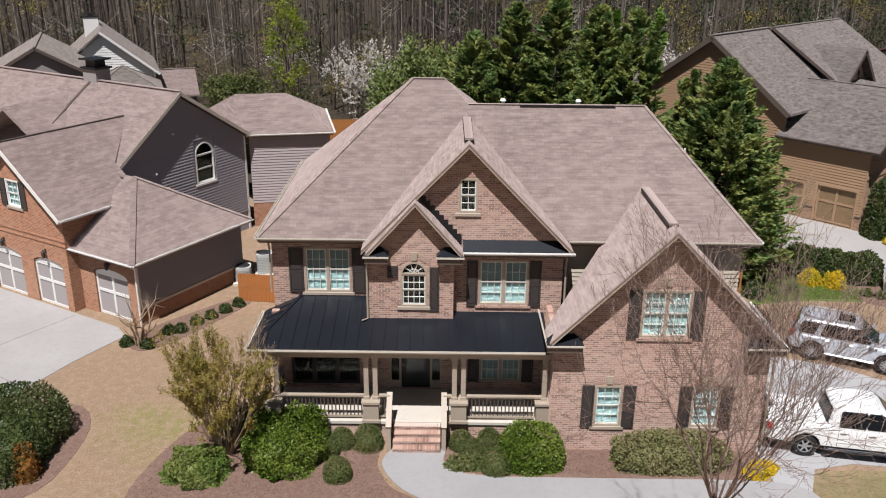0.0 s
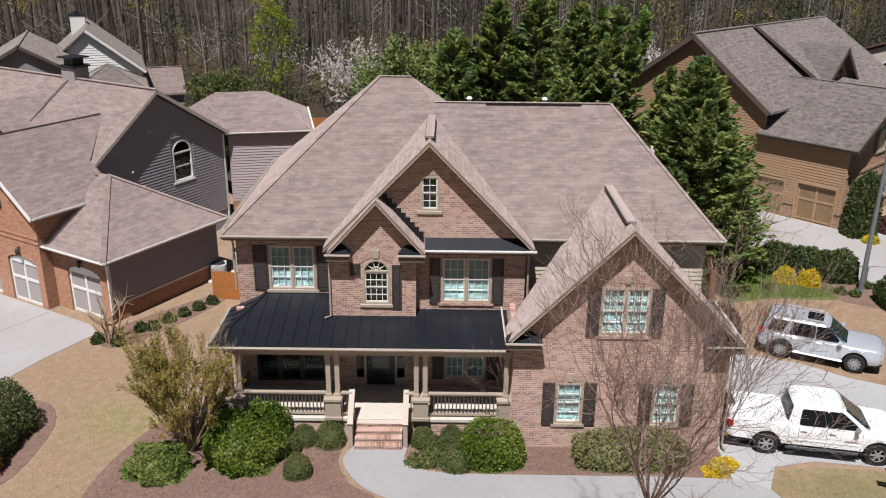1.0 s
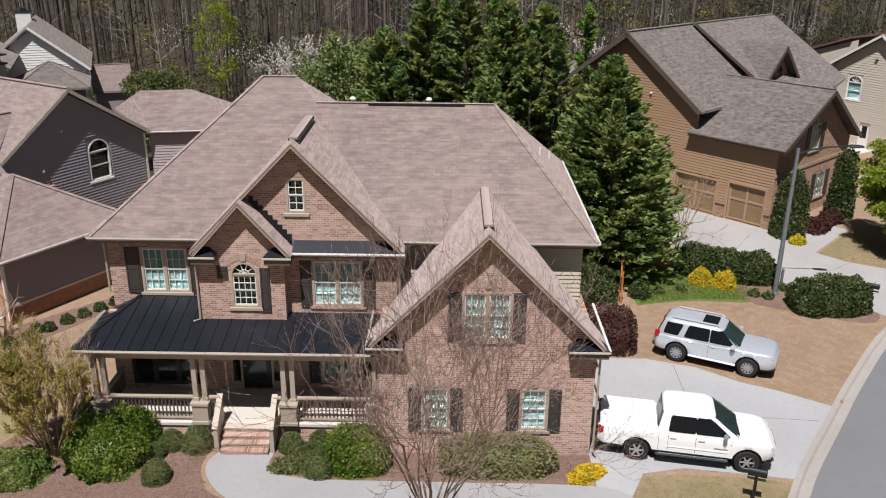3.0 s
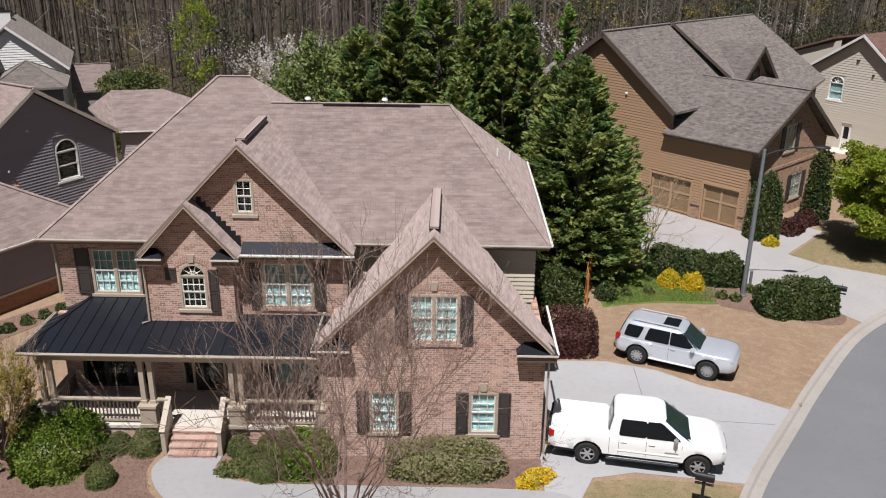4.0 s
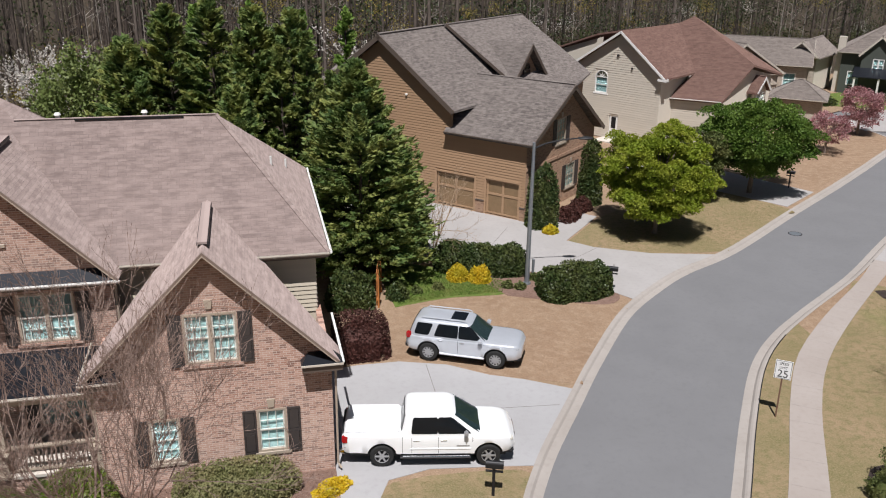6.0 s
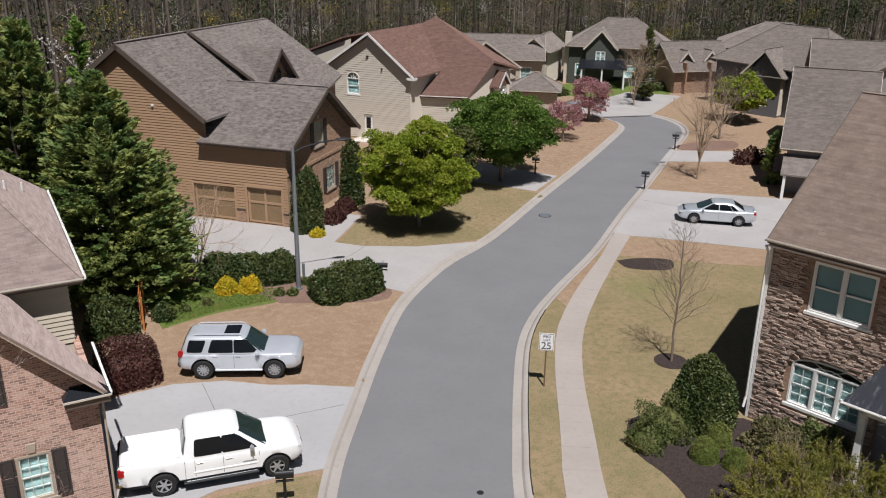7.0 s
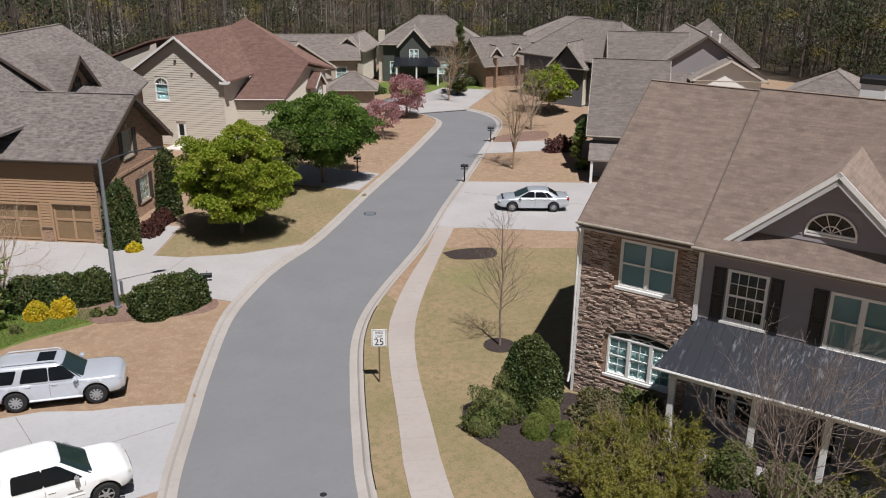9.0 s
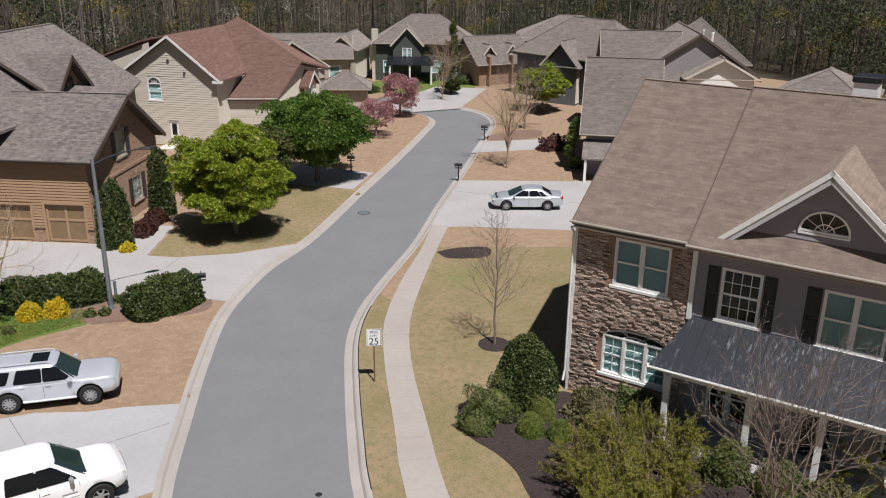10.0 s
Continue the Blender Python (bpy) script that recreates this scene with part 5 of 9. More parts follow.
def gable_roof(parent, x0, x1, y0, y1, ze, zr, material, along="y", th=0.16, trim=None, name="roof", caps=True):
    """A pitched roof over a rectangle (to its overhangs); along: the axis of the ridge."""
    if along == "y":
        xm = (x0 + x1) / 2
        sheet(parent, name, [[(x0, y0, ze), (xm, y0, zr), (xm, y1, zr), (x0, y1, ze)], [(xm, y0, zr), (x1, y0, ze), (x1, y1, ze), (xm, y1, zr)]], material, th)
        ends, ridge = [[(x0, y, ze), (xm, y, zr), (x1, y, ze)] for y in (y0, y1)], ((xm, y0, zr), (xm, y1, zr))
    else:
        ym = (y0 + y1) / 2
        sheet(parent, name, [[(x0, y0, ze), (x0, ym, zr), (x1, ym, zr), (x1, y0, ze)], [(x0, ym, zr), (x0, y1, ze), (x1, y1, ze), (x1, ym, zr)]], material, th)
        ends, ridge = [[(x, y0, ze), (x, ym, zr), (x, y1, ze)] for x in (x0, x1)], ((x0, ym, zr), (x1, ym, zr))
    if caps:
        bar(parent, "ridge_cap", Vector(ridge[0]) + Vector((0, 0, 0.035)), Vector(ridge[1]) + Vector((0, 0, 0.035)), 0.18, 0.018, material)
    if trim is not None:
        for e in ends:
            for p, q in ((e[0], e[1]), (e[1], e[2])):
                bar(parent, "rake_board", Vector(p) - Vector((0, 0, 0.02)), Vector(q) - Vector((0, 0, 0.02)), 0.06, 0.2, trim)


def hip_roof(parent, x0, x1, y0, y1, ze, pitch, material, th=0.16, name="roof", caps=True):
    w, d = x1 - x0, y1 - y0
    r = min(w, d) / 2
    zr = ze + pitch * r
    if w >= d:
        a, b = (x0 + r, y0 + r, zr), (x1 - r, y0 + r, zr)
        polys = [[(x0, y0, ze), (x1, y0, ze), b, a], [(x1, y0, ze), (x1, y1, ze), b], [(x1, y1, ze), (x0, y1, ze), a, b], [(x0, y1, ze), (x0, y0, ze), a]]
        hips = ((a, (x0, y0, ze)), (b, (x1, y0, ze)), (a, (x0, y1, ze)), (b, (x1, y1, ze)), (a, b))
    else:
        a, b = (x0 + r, y0 + r, zr), (x0 + r, y1 - r, zr)
        polys = [[(x0, y0, ze), (x1, y0, ze), a], [(x1, y0, ze), (x1, y1, ze), b, a], [(x1, y1, ze), (x0, y1, ze), b], [(x0, y1, ze), (x0, y0, ze), a, b]]
        hips = ((a, (x0, y0, ze)), (a, (x1, y0, ze)), (b, (x0, y1, ze)), (b, (x1, y1, ze)), (a, b))
    sheet(parent, name, polys, material, th)
    if caps:
        for p, q in hips:
            if (Vector(p) - Vector(q)).length > 0.1:
                bar(parent, "ridge_cap", Vector(p) + Vector((0, 0, 0.03)), Vector(q) + Vector((0, 0, 0.03)), 0.18, 0.018, material)


def garage_door(parent, F, s0, s1, z0, z1, frame_mat, panel_mat, arch=0.0, label="", carriage=True):
    """A carriage-style garage door: cross-braced leaves in a frame."""
    w = 0.12
    ob = part("garage_door", boxes((s0, s1, 0.13, 0.17, z0, z1 + arch * 0.4)), panel_mat, parent, label, F)
    mid = (s0 + s1) / 2
    zz = z0 + (z1 - z0) * 0.58
    part("door_frame", lattice(s0, s1, z0, z1, 0.095, 0.13, [mid], [zz], 0.07, w), frame_mat, ob)
    if arch:
        ts = [i / 10 * 2 - 1 for i in range(1, 10)]
        bm = prism(bmesh.new(), [(s0, z1 - 0.02)] + [(mid + t * (s1 - s0) / 2, z1 + arch * (1 - t * t)) for t in ts] + [(s1, z1 - 0.02)], 0.095, 0.13)
        part("door_head", bm, frame_mat, ob)
    return ob


def wall_lamp(parent, F, s, z):
    bm = boxes((s - 0.05, s + 0.05, -0.03, 0.0, z + 0.1, z + 0.3), (s - 0.015, s + 0.015, -0.16, -0.03, z + 0.26, z + 0.29))
    tube(bm, [(s, -0.16, z - 0.12), (s, -0.16, z - 0.06), (s, -0.16, z + 0.16), (s, -0.16, z + 0.26)], [0.04, 0.09, 0.11, 0.03], 6)
    part("wall_lamp", bm, M_SHUTTER, parent, "dark bronze wall lantern", F)


# left neighbour: grey-brown roof, red brick garage front, dark siding
nb = thing("house", "red brick and dark taupe sided house with triple garage", "house", turned((-14.0, 35.9), (0.864, -0.503)))
GB = -0.6
# garage wing
F = frame_on((-3.9, 0), (0, 0))
D3 = (1.0, 3.3, 0.0, 2.15)
wall(nb, F, [(0, 3.2), (3.9, 3.2)], -0.4, M_BRICK_RED, [(D3[0], D3[1], -0.4, 2.15 + 0.3)])
arch_infill(nb, F, D3[0], D3[1], 2.15, 0.29, 2.46, M_BRICK_RED)
garage_door(nb, F, *D3, M_WHITE, M_TAUPE, 0.25, "white-framed grey carriage garage door")
wall_lamp(nb, F, 2.15, 2.6)
F = frame_on((0, 0), (0, 6.9))
wall(nb, F, [(0, 0.78), (6.9, 0.78)], -1.2, M_BRICK_RED, name="brick_base")
part("ledge", boxes((-0.02, 6.95, -0.07, 0.1, 0.78, 0.9)), M_GUTTER, nb, "cream stone ledge", F)
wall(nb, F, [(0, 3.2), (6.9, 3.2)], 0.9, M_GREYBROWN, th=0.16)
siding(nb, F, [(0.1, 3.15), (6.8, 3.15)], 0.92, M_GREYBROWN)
part("corner_board", boxes((-0.02, 0.12, -0.04, 0.02, 0.9, 3.2)), M_WHITE, nb, "", F)
wall(nb, frame_on((0, 6.9), (-5.3, 6.9)), [(0, 3.2), (5.3, 3.2)], -1.2, M_GREYBROWN)
sheet(nb, "roof", [[(-4.1, -0.45, 3.25), (0.42, -0.45, 3.25), (-3.5, 3.45, 5.85), (-4.1, 3.45, 5.85)], [(0.42, -0.45, 3.25), (0.42, 7.35, 3.25), (-3.5, 3.45, 5.85)],
                   [(0.42, 7.35, 3.25), (-5.3, 7.35, 3.25), (-5.3, 3.45, 5.85), (-3.5, 3.45, 5.85)]], M_ROOF_LEFT)
gutter(nb, (-3.95, -0.47, 3.26), (0.5, -0.47, 3.26), M_WHITE)
gutter(nb, (0.44, -0.45, 3.26), (0.44, 7.35, 3.26), M_WHITE)
for a, b in (((0.42, -0.45, 3.28), (-3.5, 3.45, 5.88)), ((0.42, 7.35, 3.28), (-3.5, 3.45, 5.88))):
    bar(nb, "ridge_cap", a, b, 0.26, 0.04, M_ROOF_LEFT)
part("downspout", tube(bmesh.new(), [(0.3, -0.4, 3.15), (0.1, -0.08, 2.9), (0.1, -0.08, 0.0), (0.25, -0.3, -0.1)], 0.05, 6), M_WHITE, nb)
# front gabled block with two garage doors
F = frame_on((-11.1, GB), (-3.9, GB))
D1, D2 = (1.3, 3.6, 0, 2.15), (4.55, 6.75, 0, 2.15)
WB = (3.35, 4.35, 4.75, 6.1)
wall(nb, F, [(0, 4.55), (3.6, 7.85), (7.2, 4.55)], -0.5, M_BRICK_RED, [(D1[0], D1[1], -0.5, 2.45), (D2[0], D2[1], -0.5, 2.45), WB])
for d in (D1, D2):
    arch_infill(nb, F, d[0], d[1], 2.15, 0.29, 2.46, M_BRICK_RED)
    garage_door(nb, F, *d, M_WHITE, M_TAUPE, 0.25, "white-framed grey carriage garage door")
    wall_lamp(nb, F, (d[0] + d[1]) / 2, 2.65)
window(nb, F, *WB, M_WHITE, cols=2, rows=2, sill=M_TRIM)
shutter(nb, F, WB[0] - 0.45, WB[0] - 0.03, WB[2], WB[3], M_SHUTTER)
shutter(nb, F, WB[1] + 0.03, WB[1] + 0.45, WB[2], WB[3], M_SHUTTER)
for z in (3.3, 3.55):
    part("brick_band", boxes((0, 7.22, -0.035, 0.0, z, z + 0.08)), M_BRICK_RED, nb, "", F)
wall(nb, frame_on((-3.9, GB), (-3.9, 6.0)), [(0, 4.6), (6.6, 4.6)], -0.4, M_BRICK_RED)
wall(nb, frame_on((-11.1, 12.0), (-11.1, GB)), [(0, 4.6), (12.6, 4.6)], -0.4, M_BRICK_RED)
sheet(nb, "roof", [[(-11.3, GB - 0.4, 4.8), (-7.4, GB - 0.4, 7.95), (-7.4, 6.6, 7.95), (-11.3, 6.6, 4.8)], [(-7.4, GB - 0.4, 7.95), (-3.5, GB - 0.4, 4.8), (-3.5, 3.86, 4.8), (-5.3, 3.86, 6.25), (-7.4, 6.6, 7.95)]], M_ROOF_LEFT)
for a, b in (((-11.3, GB - 0.4, 4.78), (-7.4, GB - 0.4, 7.93)), ((-7.4, GB - 0.4, 7.93), (-3.5, GB - 0.4, 4.78))):
    bar(nb, "rake_board", a, b, 0.06, 0.2, M_WHITE)
gutter(nb, (-3.46, GB - 0.4, 4.82), (-3.46, 1.9, 4.82), M_WHITE)
# main block with the dark sided gable
F = frame_on((-5.3, 3.9), (-5.3, 13.2))
WG = (5.3, 6.7, 3.75, 5.4)
top = [(0, 5.85), (4.4, 8.92), (9.3, 5.85)]
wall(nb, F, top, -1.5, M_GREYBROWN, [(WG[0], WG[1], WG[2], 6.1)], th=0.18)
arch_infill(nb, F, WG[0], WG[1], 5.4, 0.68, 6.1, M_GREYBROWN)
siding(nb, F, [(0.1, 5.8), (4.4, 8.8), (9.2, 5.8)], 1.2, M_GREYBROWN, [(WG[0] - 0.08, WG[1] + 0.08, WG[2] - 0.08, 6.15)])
window(nb, F, *WG, M_WHITE, cols=1, rows=1, blinds=False, arch=0.68, fan=1, sill=M_WHITE, depth=0.04)
part("corner_board", boxes((9.19, 9.32, -0.05, 0.05, 0, 5.8)), M_WHITE, nb, "", F)
part("corner_board", boxes((-0.02, 0.12, -0.05, 0.05, 3.0, 5.8)), M_WHITE, nb, "", F)
for z, s in ((6.9, 3.8), (5.0, 2.4)):
    part("flood_lamp", bevelled(boxes((s - 0.05, s + 0.05, -0.14, 0.0, z, z + 0.1)), 0.01), M_WHITE, nb, "", F)
sheet(nb, "roof", [[(-24, 3.5, 5.85), (-24, 8.3, 9.2), (-5.0, 8.3, 9.2), (-5.0, 3.5, 5.85)], [(-24, 8.3, 9.2), (-24, 13.65, 5.82), (-5.0, 13.65, 5.82), (-5.0, 8.3, 9.2)]], M_ROOF_LEFT)
bar(nb, "rake_board", (-5.0, 3.5, 5.83), (-5.0, 8.3, 9.18), 0.06, 0.18, M_GUTTER)
bar(nb, "rake_board", (-5.0, 8.3, 9.18), (-5.0, 13.65, 5.8), 0.06, 0.18, M_GUTTER)
gutter(nb, (-6.6, 3.46, 5.88), (-4.9, 3.46, 5.88), M_WHITE)
bar(nb, "ridge_cap", (-24.0, 8.3, 9.24), (-5.0, 8.3, 9.24), 0.26, 0.04, M_ROOF_LEFT)
bar(nb, "ridge_cap", (-7.4, GB - 0.4, 7.98), (-7.4, 6.4, 7.98), 0.12, 0.03, M_TRIM_DARK, "dark ridge line")
for a, b in (((-12.0, 8.25, 9.21), (-12.06, 6.4, 7.93)), ((-12.06, 6.4, 7.93), (-11.32, 4.77, 7.36))):
    bar(nb, "valley_flashing", a, b, 0.2, 0.03, M_TRIM_DARK, "dark valley flashing")
# back wing, set at an angle
F = frame_on((-5.3, 13.6), (-1.7, 16.85))
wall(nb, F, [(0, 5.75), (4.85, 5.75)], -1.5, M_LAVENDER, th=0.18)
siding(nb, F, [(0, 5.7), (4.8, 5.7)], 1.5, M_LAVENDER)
part("brick_base", boxes((0, 4.85, -0.06, 0.0, -1.5, 1.44)), M_BRICK_RED, nb, "", F)
wall(nb, frame_on((-1.7, 16.85), (-5.9, 21.6)), [(0, 5.75), (6.3, 5.75)], -1.5, M_TAUPE, th=0.18)
WE = [(-5.2, 13.3, 5.82), (-1.35, 16.75, 5.82), (-6.2, 22.2, 5.82), (-12.5, 17.0, 5.82)]
WR = [(-5.6, 17.5, 7.68), (-8.0, 15.5, 7.66)]
sheet(nb, "roof", [[WE[0], WE[1], WR[0], WR[1]], [WE[1], WE[2], WR[0]], [WE[2], WE[3], WR[1], WR[0]], [WE[3], WE[0], WR[1]]], M_ROOF_LEFT)
gutter(nb, (-5.2, 13.27, 5.85), (-1.32, 16.72, 5.85), M_WHITE)
gutter(nb, (-1.32, 16.78, 5.85), (-6.2, 22.2, 5.85), M_WHITE)
# left blocks and chimney
wall(nb, frame_on((-24, 3.9), (-11.1, 3.9)), [(0, 5.8), (12.9, 5.8)], -0.5, M_BRICK_RED)
sheet(nb, "roof", [[(-16.0, 3.2, 6.3), (-13.0, 3.2, 8.3), (-13.0, 8.3, 8.6), (-16.0, 8.3, 6.6)], [(-13.0, 3.2, 8.3), (-9.4, 3.2, 6.0), (-9.4, 6.0, 6.3), (-13.0, 8.3, 8.6)]], M_ROOF_LEFT)
bm = boxes((-12.5, -11.4, 8.1, 9.1, 6.0, 9.8))
chim = part("chimney", bm, M_TAUPE, nb, "sided chimney with black metal cap")
part("chimney_cap", boxes((-12.6, -11.3, 8.0, 9.2, 9.8, 9.9), (-12.35, -11.55, 8.25, 8.95, 9.9, 10.3), (-12.6, -11.3, 8.0, 9.2, 10.3, 10.38)), M_BLACK, chim)

# house behind on the left, white gable
nb = thing("house", "white sided house with brown roof before the woods", "house", turned((-31.4, 69.2), (0.93, 0.36)))
F = frame_on((0, 0), (7.6, 0))
wall(nb, F, [(0, 6.1), (3.76, 9.2), (7.6, 6.2)], 0, M_WHITE, th=0.18)
siding(nb, F, [(0, 6.0), (3.76, 9.1), (7.5, 6.1)], 3.6, M_WHITE, pitch=0.2)
sheet(nb, "roof", [[(-0.5, -0.4, 6.0), (3.76, -0.4, 9.5), (3.76, 9.5, 9.5), (-0.5, 9.5, 6.0)], [(3.76, -0.4, 9.5), (8.1, -0.4, 6.0), (8.1, 9.5, 6.0), (3.76, 9.5, 9.5)]], M_ROOF_FAR)
bar(nb, "rake_board", (3.76, -0.42, 9.48), (8.1, -0.42, 5.98), 0.08, 0.2, M_WHITE)
wall(nb, frame_on((7.6, 0), (7.6, 7)), [(0, 6.2), (7, 6.2)], 0, M_WHITE, th=0.18)
chim = part("chimney", boxes((2.5, 3.7, 5.0, 6.0, 7, 10.1)), M_WHITE, nb)
part("chimney_cap", boxes((2.45, 3.75, 4.95, 6.05, 10.1, 10.2), (2.9, 3.3, 5.3, 5.7, 10.2, 10.45)), M_BLACK, chim)
hip_roof(nb, 2.2, 8.0, -6.0, -0.3, 5.4, 0.6, M_ROOF_FAR)
wall(nb, frame_on((2.6, -5.6), (7.6, -5.6)), [(0, 5.35), (5, 5.35)], 0, M_TAUPE)
wall(nb, frame_on((7.6, -5.6), (7.6, 0)), [(0, 5.35), (5.6, 5.35)], 0, M_WHITE)
window(nb, frame_on((7.6, -5.6), (7.6, 0)), 3.6, 4.6, 3.8, 5.0, M_WHITE, blinds=False, depth=-0.02)
gable_roof(nb, -4.2, 2.8, -7.6, 2.0, 7.3, 9.3, M_ROOF_FAR, "y", trim=M_TRIM_DARK)
wall(nb, frame_on((-3.8, -7.2), (2.4, -7.2)), [(0, 7.2), (3.1, 9.0), (6.2, 7.2)], 0, M_TAUPE)
hip_roof(nb, -14, -3.5, -6, 6, 6.6, 0.5, M_ROOF_FAR)
gable_roof(nb, 7.9, 11.2, 1.0, 6.0, 3.8, 5.7, M_ROOF_LEFT, "x")
wall(nb, frame_on((8.1, 1.3), (11.0, 1.3)), [(0, 3.75), (2.9, 3.75)], 0, M_TAUPE)

# chestnut-sided house beyond the drive
bh = thing("house", "chestnut sided house with brick gable and charcoal shingles", "house", turned((25.95, 50.5), (0.68, -0.73)))
F = frame_on((-17.0, 0), (0, 0))
o = 17.0
G1, G2 = (o - 2.9, o - 0.45, 0.06, 2.4), (o - 6.8, o - 3.8, 0.06, 2.3)
outline = [(0, 6.7), (5.65, 10.7), (11.3, 6.7), (11.31, 5.0), (17.0, 5.0)]
wall(bh, F, outline, -0.3, M_BROWNSIDE, [(G1[0], G1[1], -0.3, G1[3]), (G2[0], G2[1], -0.3, G2[3])], th=0.18)
siding(bh, F, [(0, 6.65), (5.65, 10.6), (11.25, 6.65)], 5.0, M_BROWNSIDE, pitch=0.18)
siding(bh, F, [(0, 4.99), (16.95, 4.99)], 0.9, M_BROWNSIDE, [(G1[0] - 0.1, G1[1] + 0.1, 0, G1[3] + 0.1), (G2[0] - 0.1, G2[1] + 0.1, 0, G2[3] + 0.1)], pitch=0.18)
for g in (G1, G2):
    garage_door(bh, F, *g, M_BROWNSIDE, plain("tan garage door paint", (0.235, 0.155, 0.085), 0.6), label="tan panelled garage door with brown frame")
    part("door_trim", boxes((g[0] - 0.12, g[0], -0.05, 0.1, 0.0, g[3] + 0.12), (g[1], g[1] + 0.12, -0.05, 0.1, 0.0, g[3] + 0.12), (g[0], g[1], -0.05, 0.1, g[3], g[3] + 0.12)), M_BROWNSIDE, bh, "", F)
for a, b in ((G1[1] + 0.14, o), (G2[1] + 0.14, G1[0] - 0.14), (0.0, G2[0] - 0.14)):
    part("brick_base", boxes((a, b, -0.08, 0.0, -0.2, 0.85)), M_BRICK_TAN, bh, "", F)
    part("ledge", boxes((a - 0.02, b + 0.02, -0.12, 0.0, 0.85, 0.93)), M_TRIM_DARK, bh, "", F)
part("flood_lamp", bevelled(boxes((7.6, 7.75, -0.14, 0.0, 7.1, 7.22)), 0.01), M_WHITE, bh, "", F)
# brick gable front
F = frame_on((0, 0), (0, 9.9))
bw = [(3.9, 5.3, 4.3, 6.0), (5.6, 7.0, 0.9, 2.6)]
wall(bh, F, [(0, 4.9), (5.2, 7.9), (9.9, 4.4)], -0.3, M_BRICK_TAN, bw)
for w in bw:
    window(bh, F, *w, M_TRIM, cols=3, rows=2, sill=M_TRIM)
    shutter(bh, F, w[0] - 0.5, w[0] - 0.03, w[2], w[3], M_SHUTTER)
    shutter(bh, F, w[1] + 0.03, w[1] + 0.5, w[2], w[3], M_SHUTTER)
    soldier_course(bh, F, w[0] - 0.1, w[1] + 0.1, w[3] + 0.03, M_BRICK_TAN, arch=0.06, key=M_TRIM)
part("brick_band", boxes((0, 9.9, -0.04, 0, 3.3, 3.5)), M_BRICK_TAN, bh, "", F)
wall(bh, frame_on((0, 9.9), (-6, 9.9)), [(0, 4.5), (6, 4.5)], -0.3, M_BRICK_TAN)
sheet(bh, "roof", [[(0.55, -0.45, 5.15), (0.55, 5.2, 8.15), (-7.0, 5.2, 8.15), (-6.0, -0.45, 5.15)], [(0.55, 5.2, 8.15), (0.55, 10.4, 4.55), (-7.0, 10.4, 4.55), (-7.0, 5.2, 8.15)]], M_ROOF_GREY)
bar(bh, "ridge_cap", (0.55, 5.2, 8.2), (-7.0, 5.2, 8.16), 0.2, 0.03, M_ROOF_GREY)
bar(bh, "rake_board", (0.57, -0.45, 5.13), (0.57, 5.2, 8.13), 0.06, 0.26, M_TRIM_DARK)
bar(bh, "rake_board", (0.57, 5.2, 8.13), (0.57, 10.4, 4.53), 0.06, 0.26, M_TRIM_DARK)
gutter(bh, (-6.0, -0.47, 5.17), (0.6, -0.47, 5.17), M_TRIM_DARK)
# main roof: ridge runs back from the sided gable, taller part behind
sheet(bh, "roof", [[(-17.5, -0.45, 6.6), (-11.35, -0.45, 11.0), (-11.35, 7.6, 11.0), (-17.5, 7.6, 6.6)], [(-11.35, -0.45, 11.0), (-5.2, -0.45, 6.6), (-5.2, 7.6, 6.6), (-11.35, 7.6, 11.0)]], M_ROOF_GREY)
bar(bh, "rake_board", (-17.5, -0.47, 6.58), (-11.35, -0.47, 10.98), 0.07, 0.3, M_TRIM_DARK)
bar(bh, "rake_board", (-11.35, -0.47, 10.98), (-5.2, -0.47, 6.58), 0.07, 0.3, M_TRIM_DARK)
sheet(bh, "roof", [[(-19.0, 7.0, 6.0), (-10.9, 7.0, 11.1), (-10.9, 18.0, 11.1), (-19.0, 18.0, 6.0)], [(-10.9, 7.0, 11.1), (-2.4, 7.0, 5.7), (-4.3, 18.0, 6.92), (-10.9, 18.0, 11.1)]], M_ROOF_GREY)
bar(bh, "ridge_cap", (-11.35, -0.45, 11.05), (-11.35, 7.3, 11.05), 0.28, 0.05, M_ROOF_GREY)
bar(bh, "ridge_cap", (-10.9, 7.0, 11.13), (-10.9, 18.0, 11.1), 0.28, 0.05, M_ROOF_GREY)
bar(bh, "flashing", (-10.9, 6.97, 11.12), (-2.4, 6.97, 5.72), 0.05, 0.2, M_TRIM_DARK)
# attic dormer on the right slope
F = frame_on((-5.6, 7.63), (-5.6, 11.63))
wall(bh, F, [(0, 7.3), (2.0, 9.5), (4.0, 7.3)], 6.2, M_BRICK_TAN)
window(bh, F, 1.5, 2.5, 7.4, 8.0, M_TRIM_DARK, cols=1, rows=1, blinds=False, arch=0.5, fan=5, depth=-0.03)
sheet(bh, "roof", [[(-5.13, 7.1, 7.5), (-5.13, 9.63, 9.9), (-9.4, 9.63, 9.9), (-6.4, 7.1, 7.5)], [(-5.13, 9.63, 9.9), (-5.13, 12.2, 7.4), (-6.4, 12.2, 7.4), (-9.4, 9.63, 9.9)]], M_ROOF_GREY)
bar(bh, "rake_board", (-5.11, 7.1, 7.48), (-5.11, 9.63, 9.88), 0.06, 0.26, M_TRIM_DARK)
bar(bh, "rake_board", (-5.11, 9.63, 9.88), (-5.11, 12.2, 7.38), 0.06, 0.26, M_TRIM_DARK)
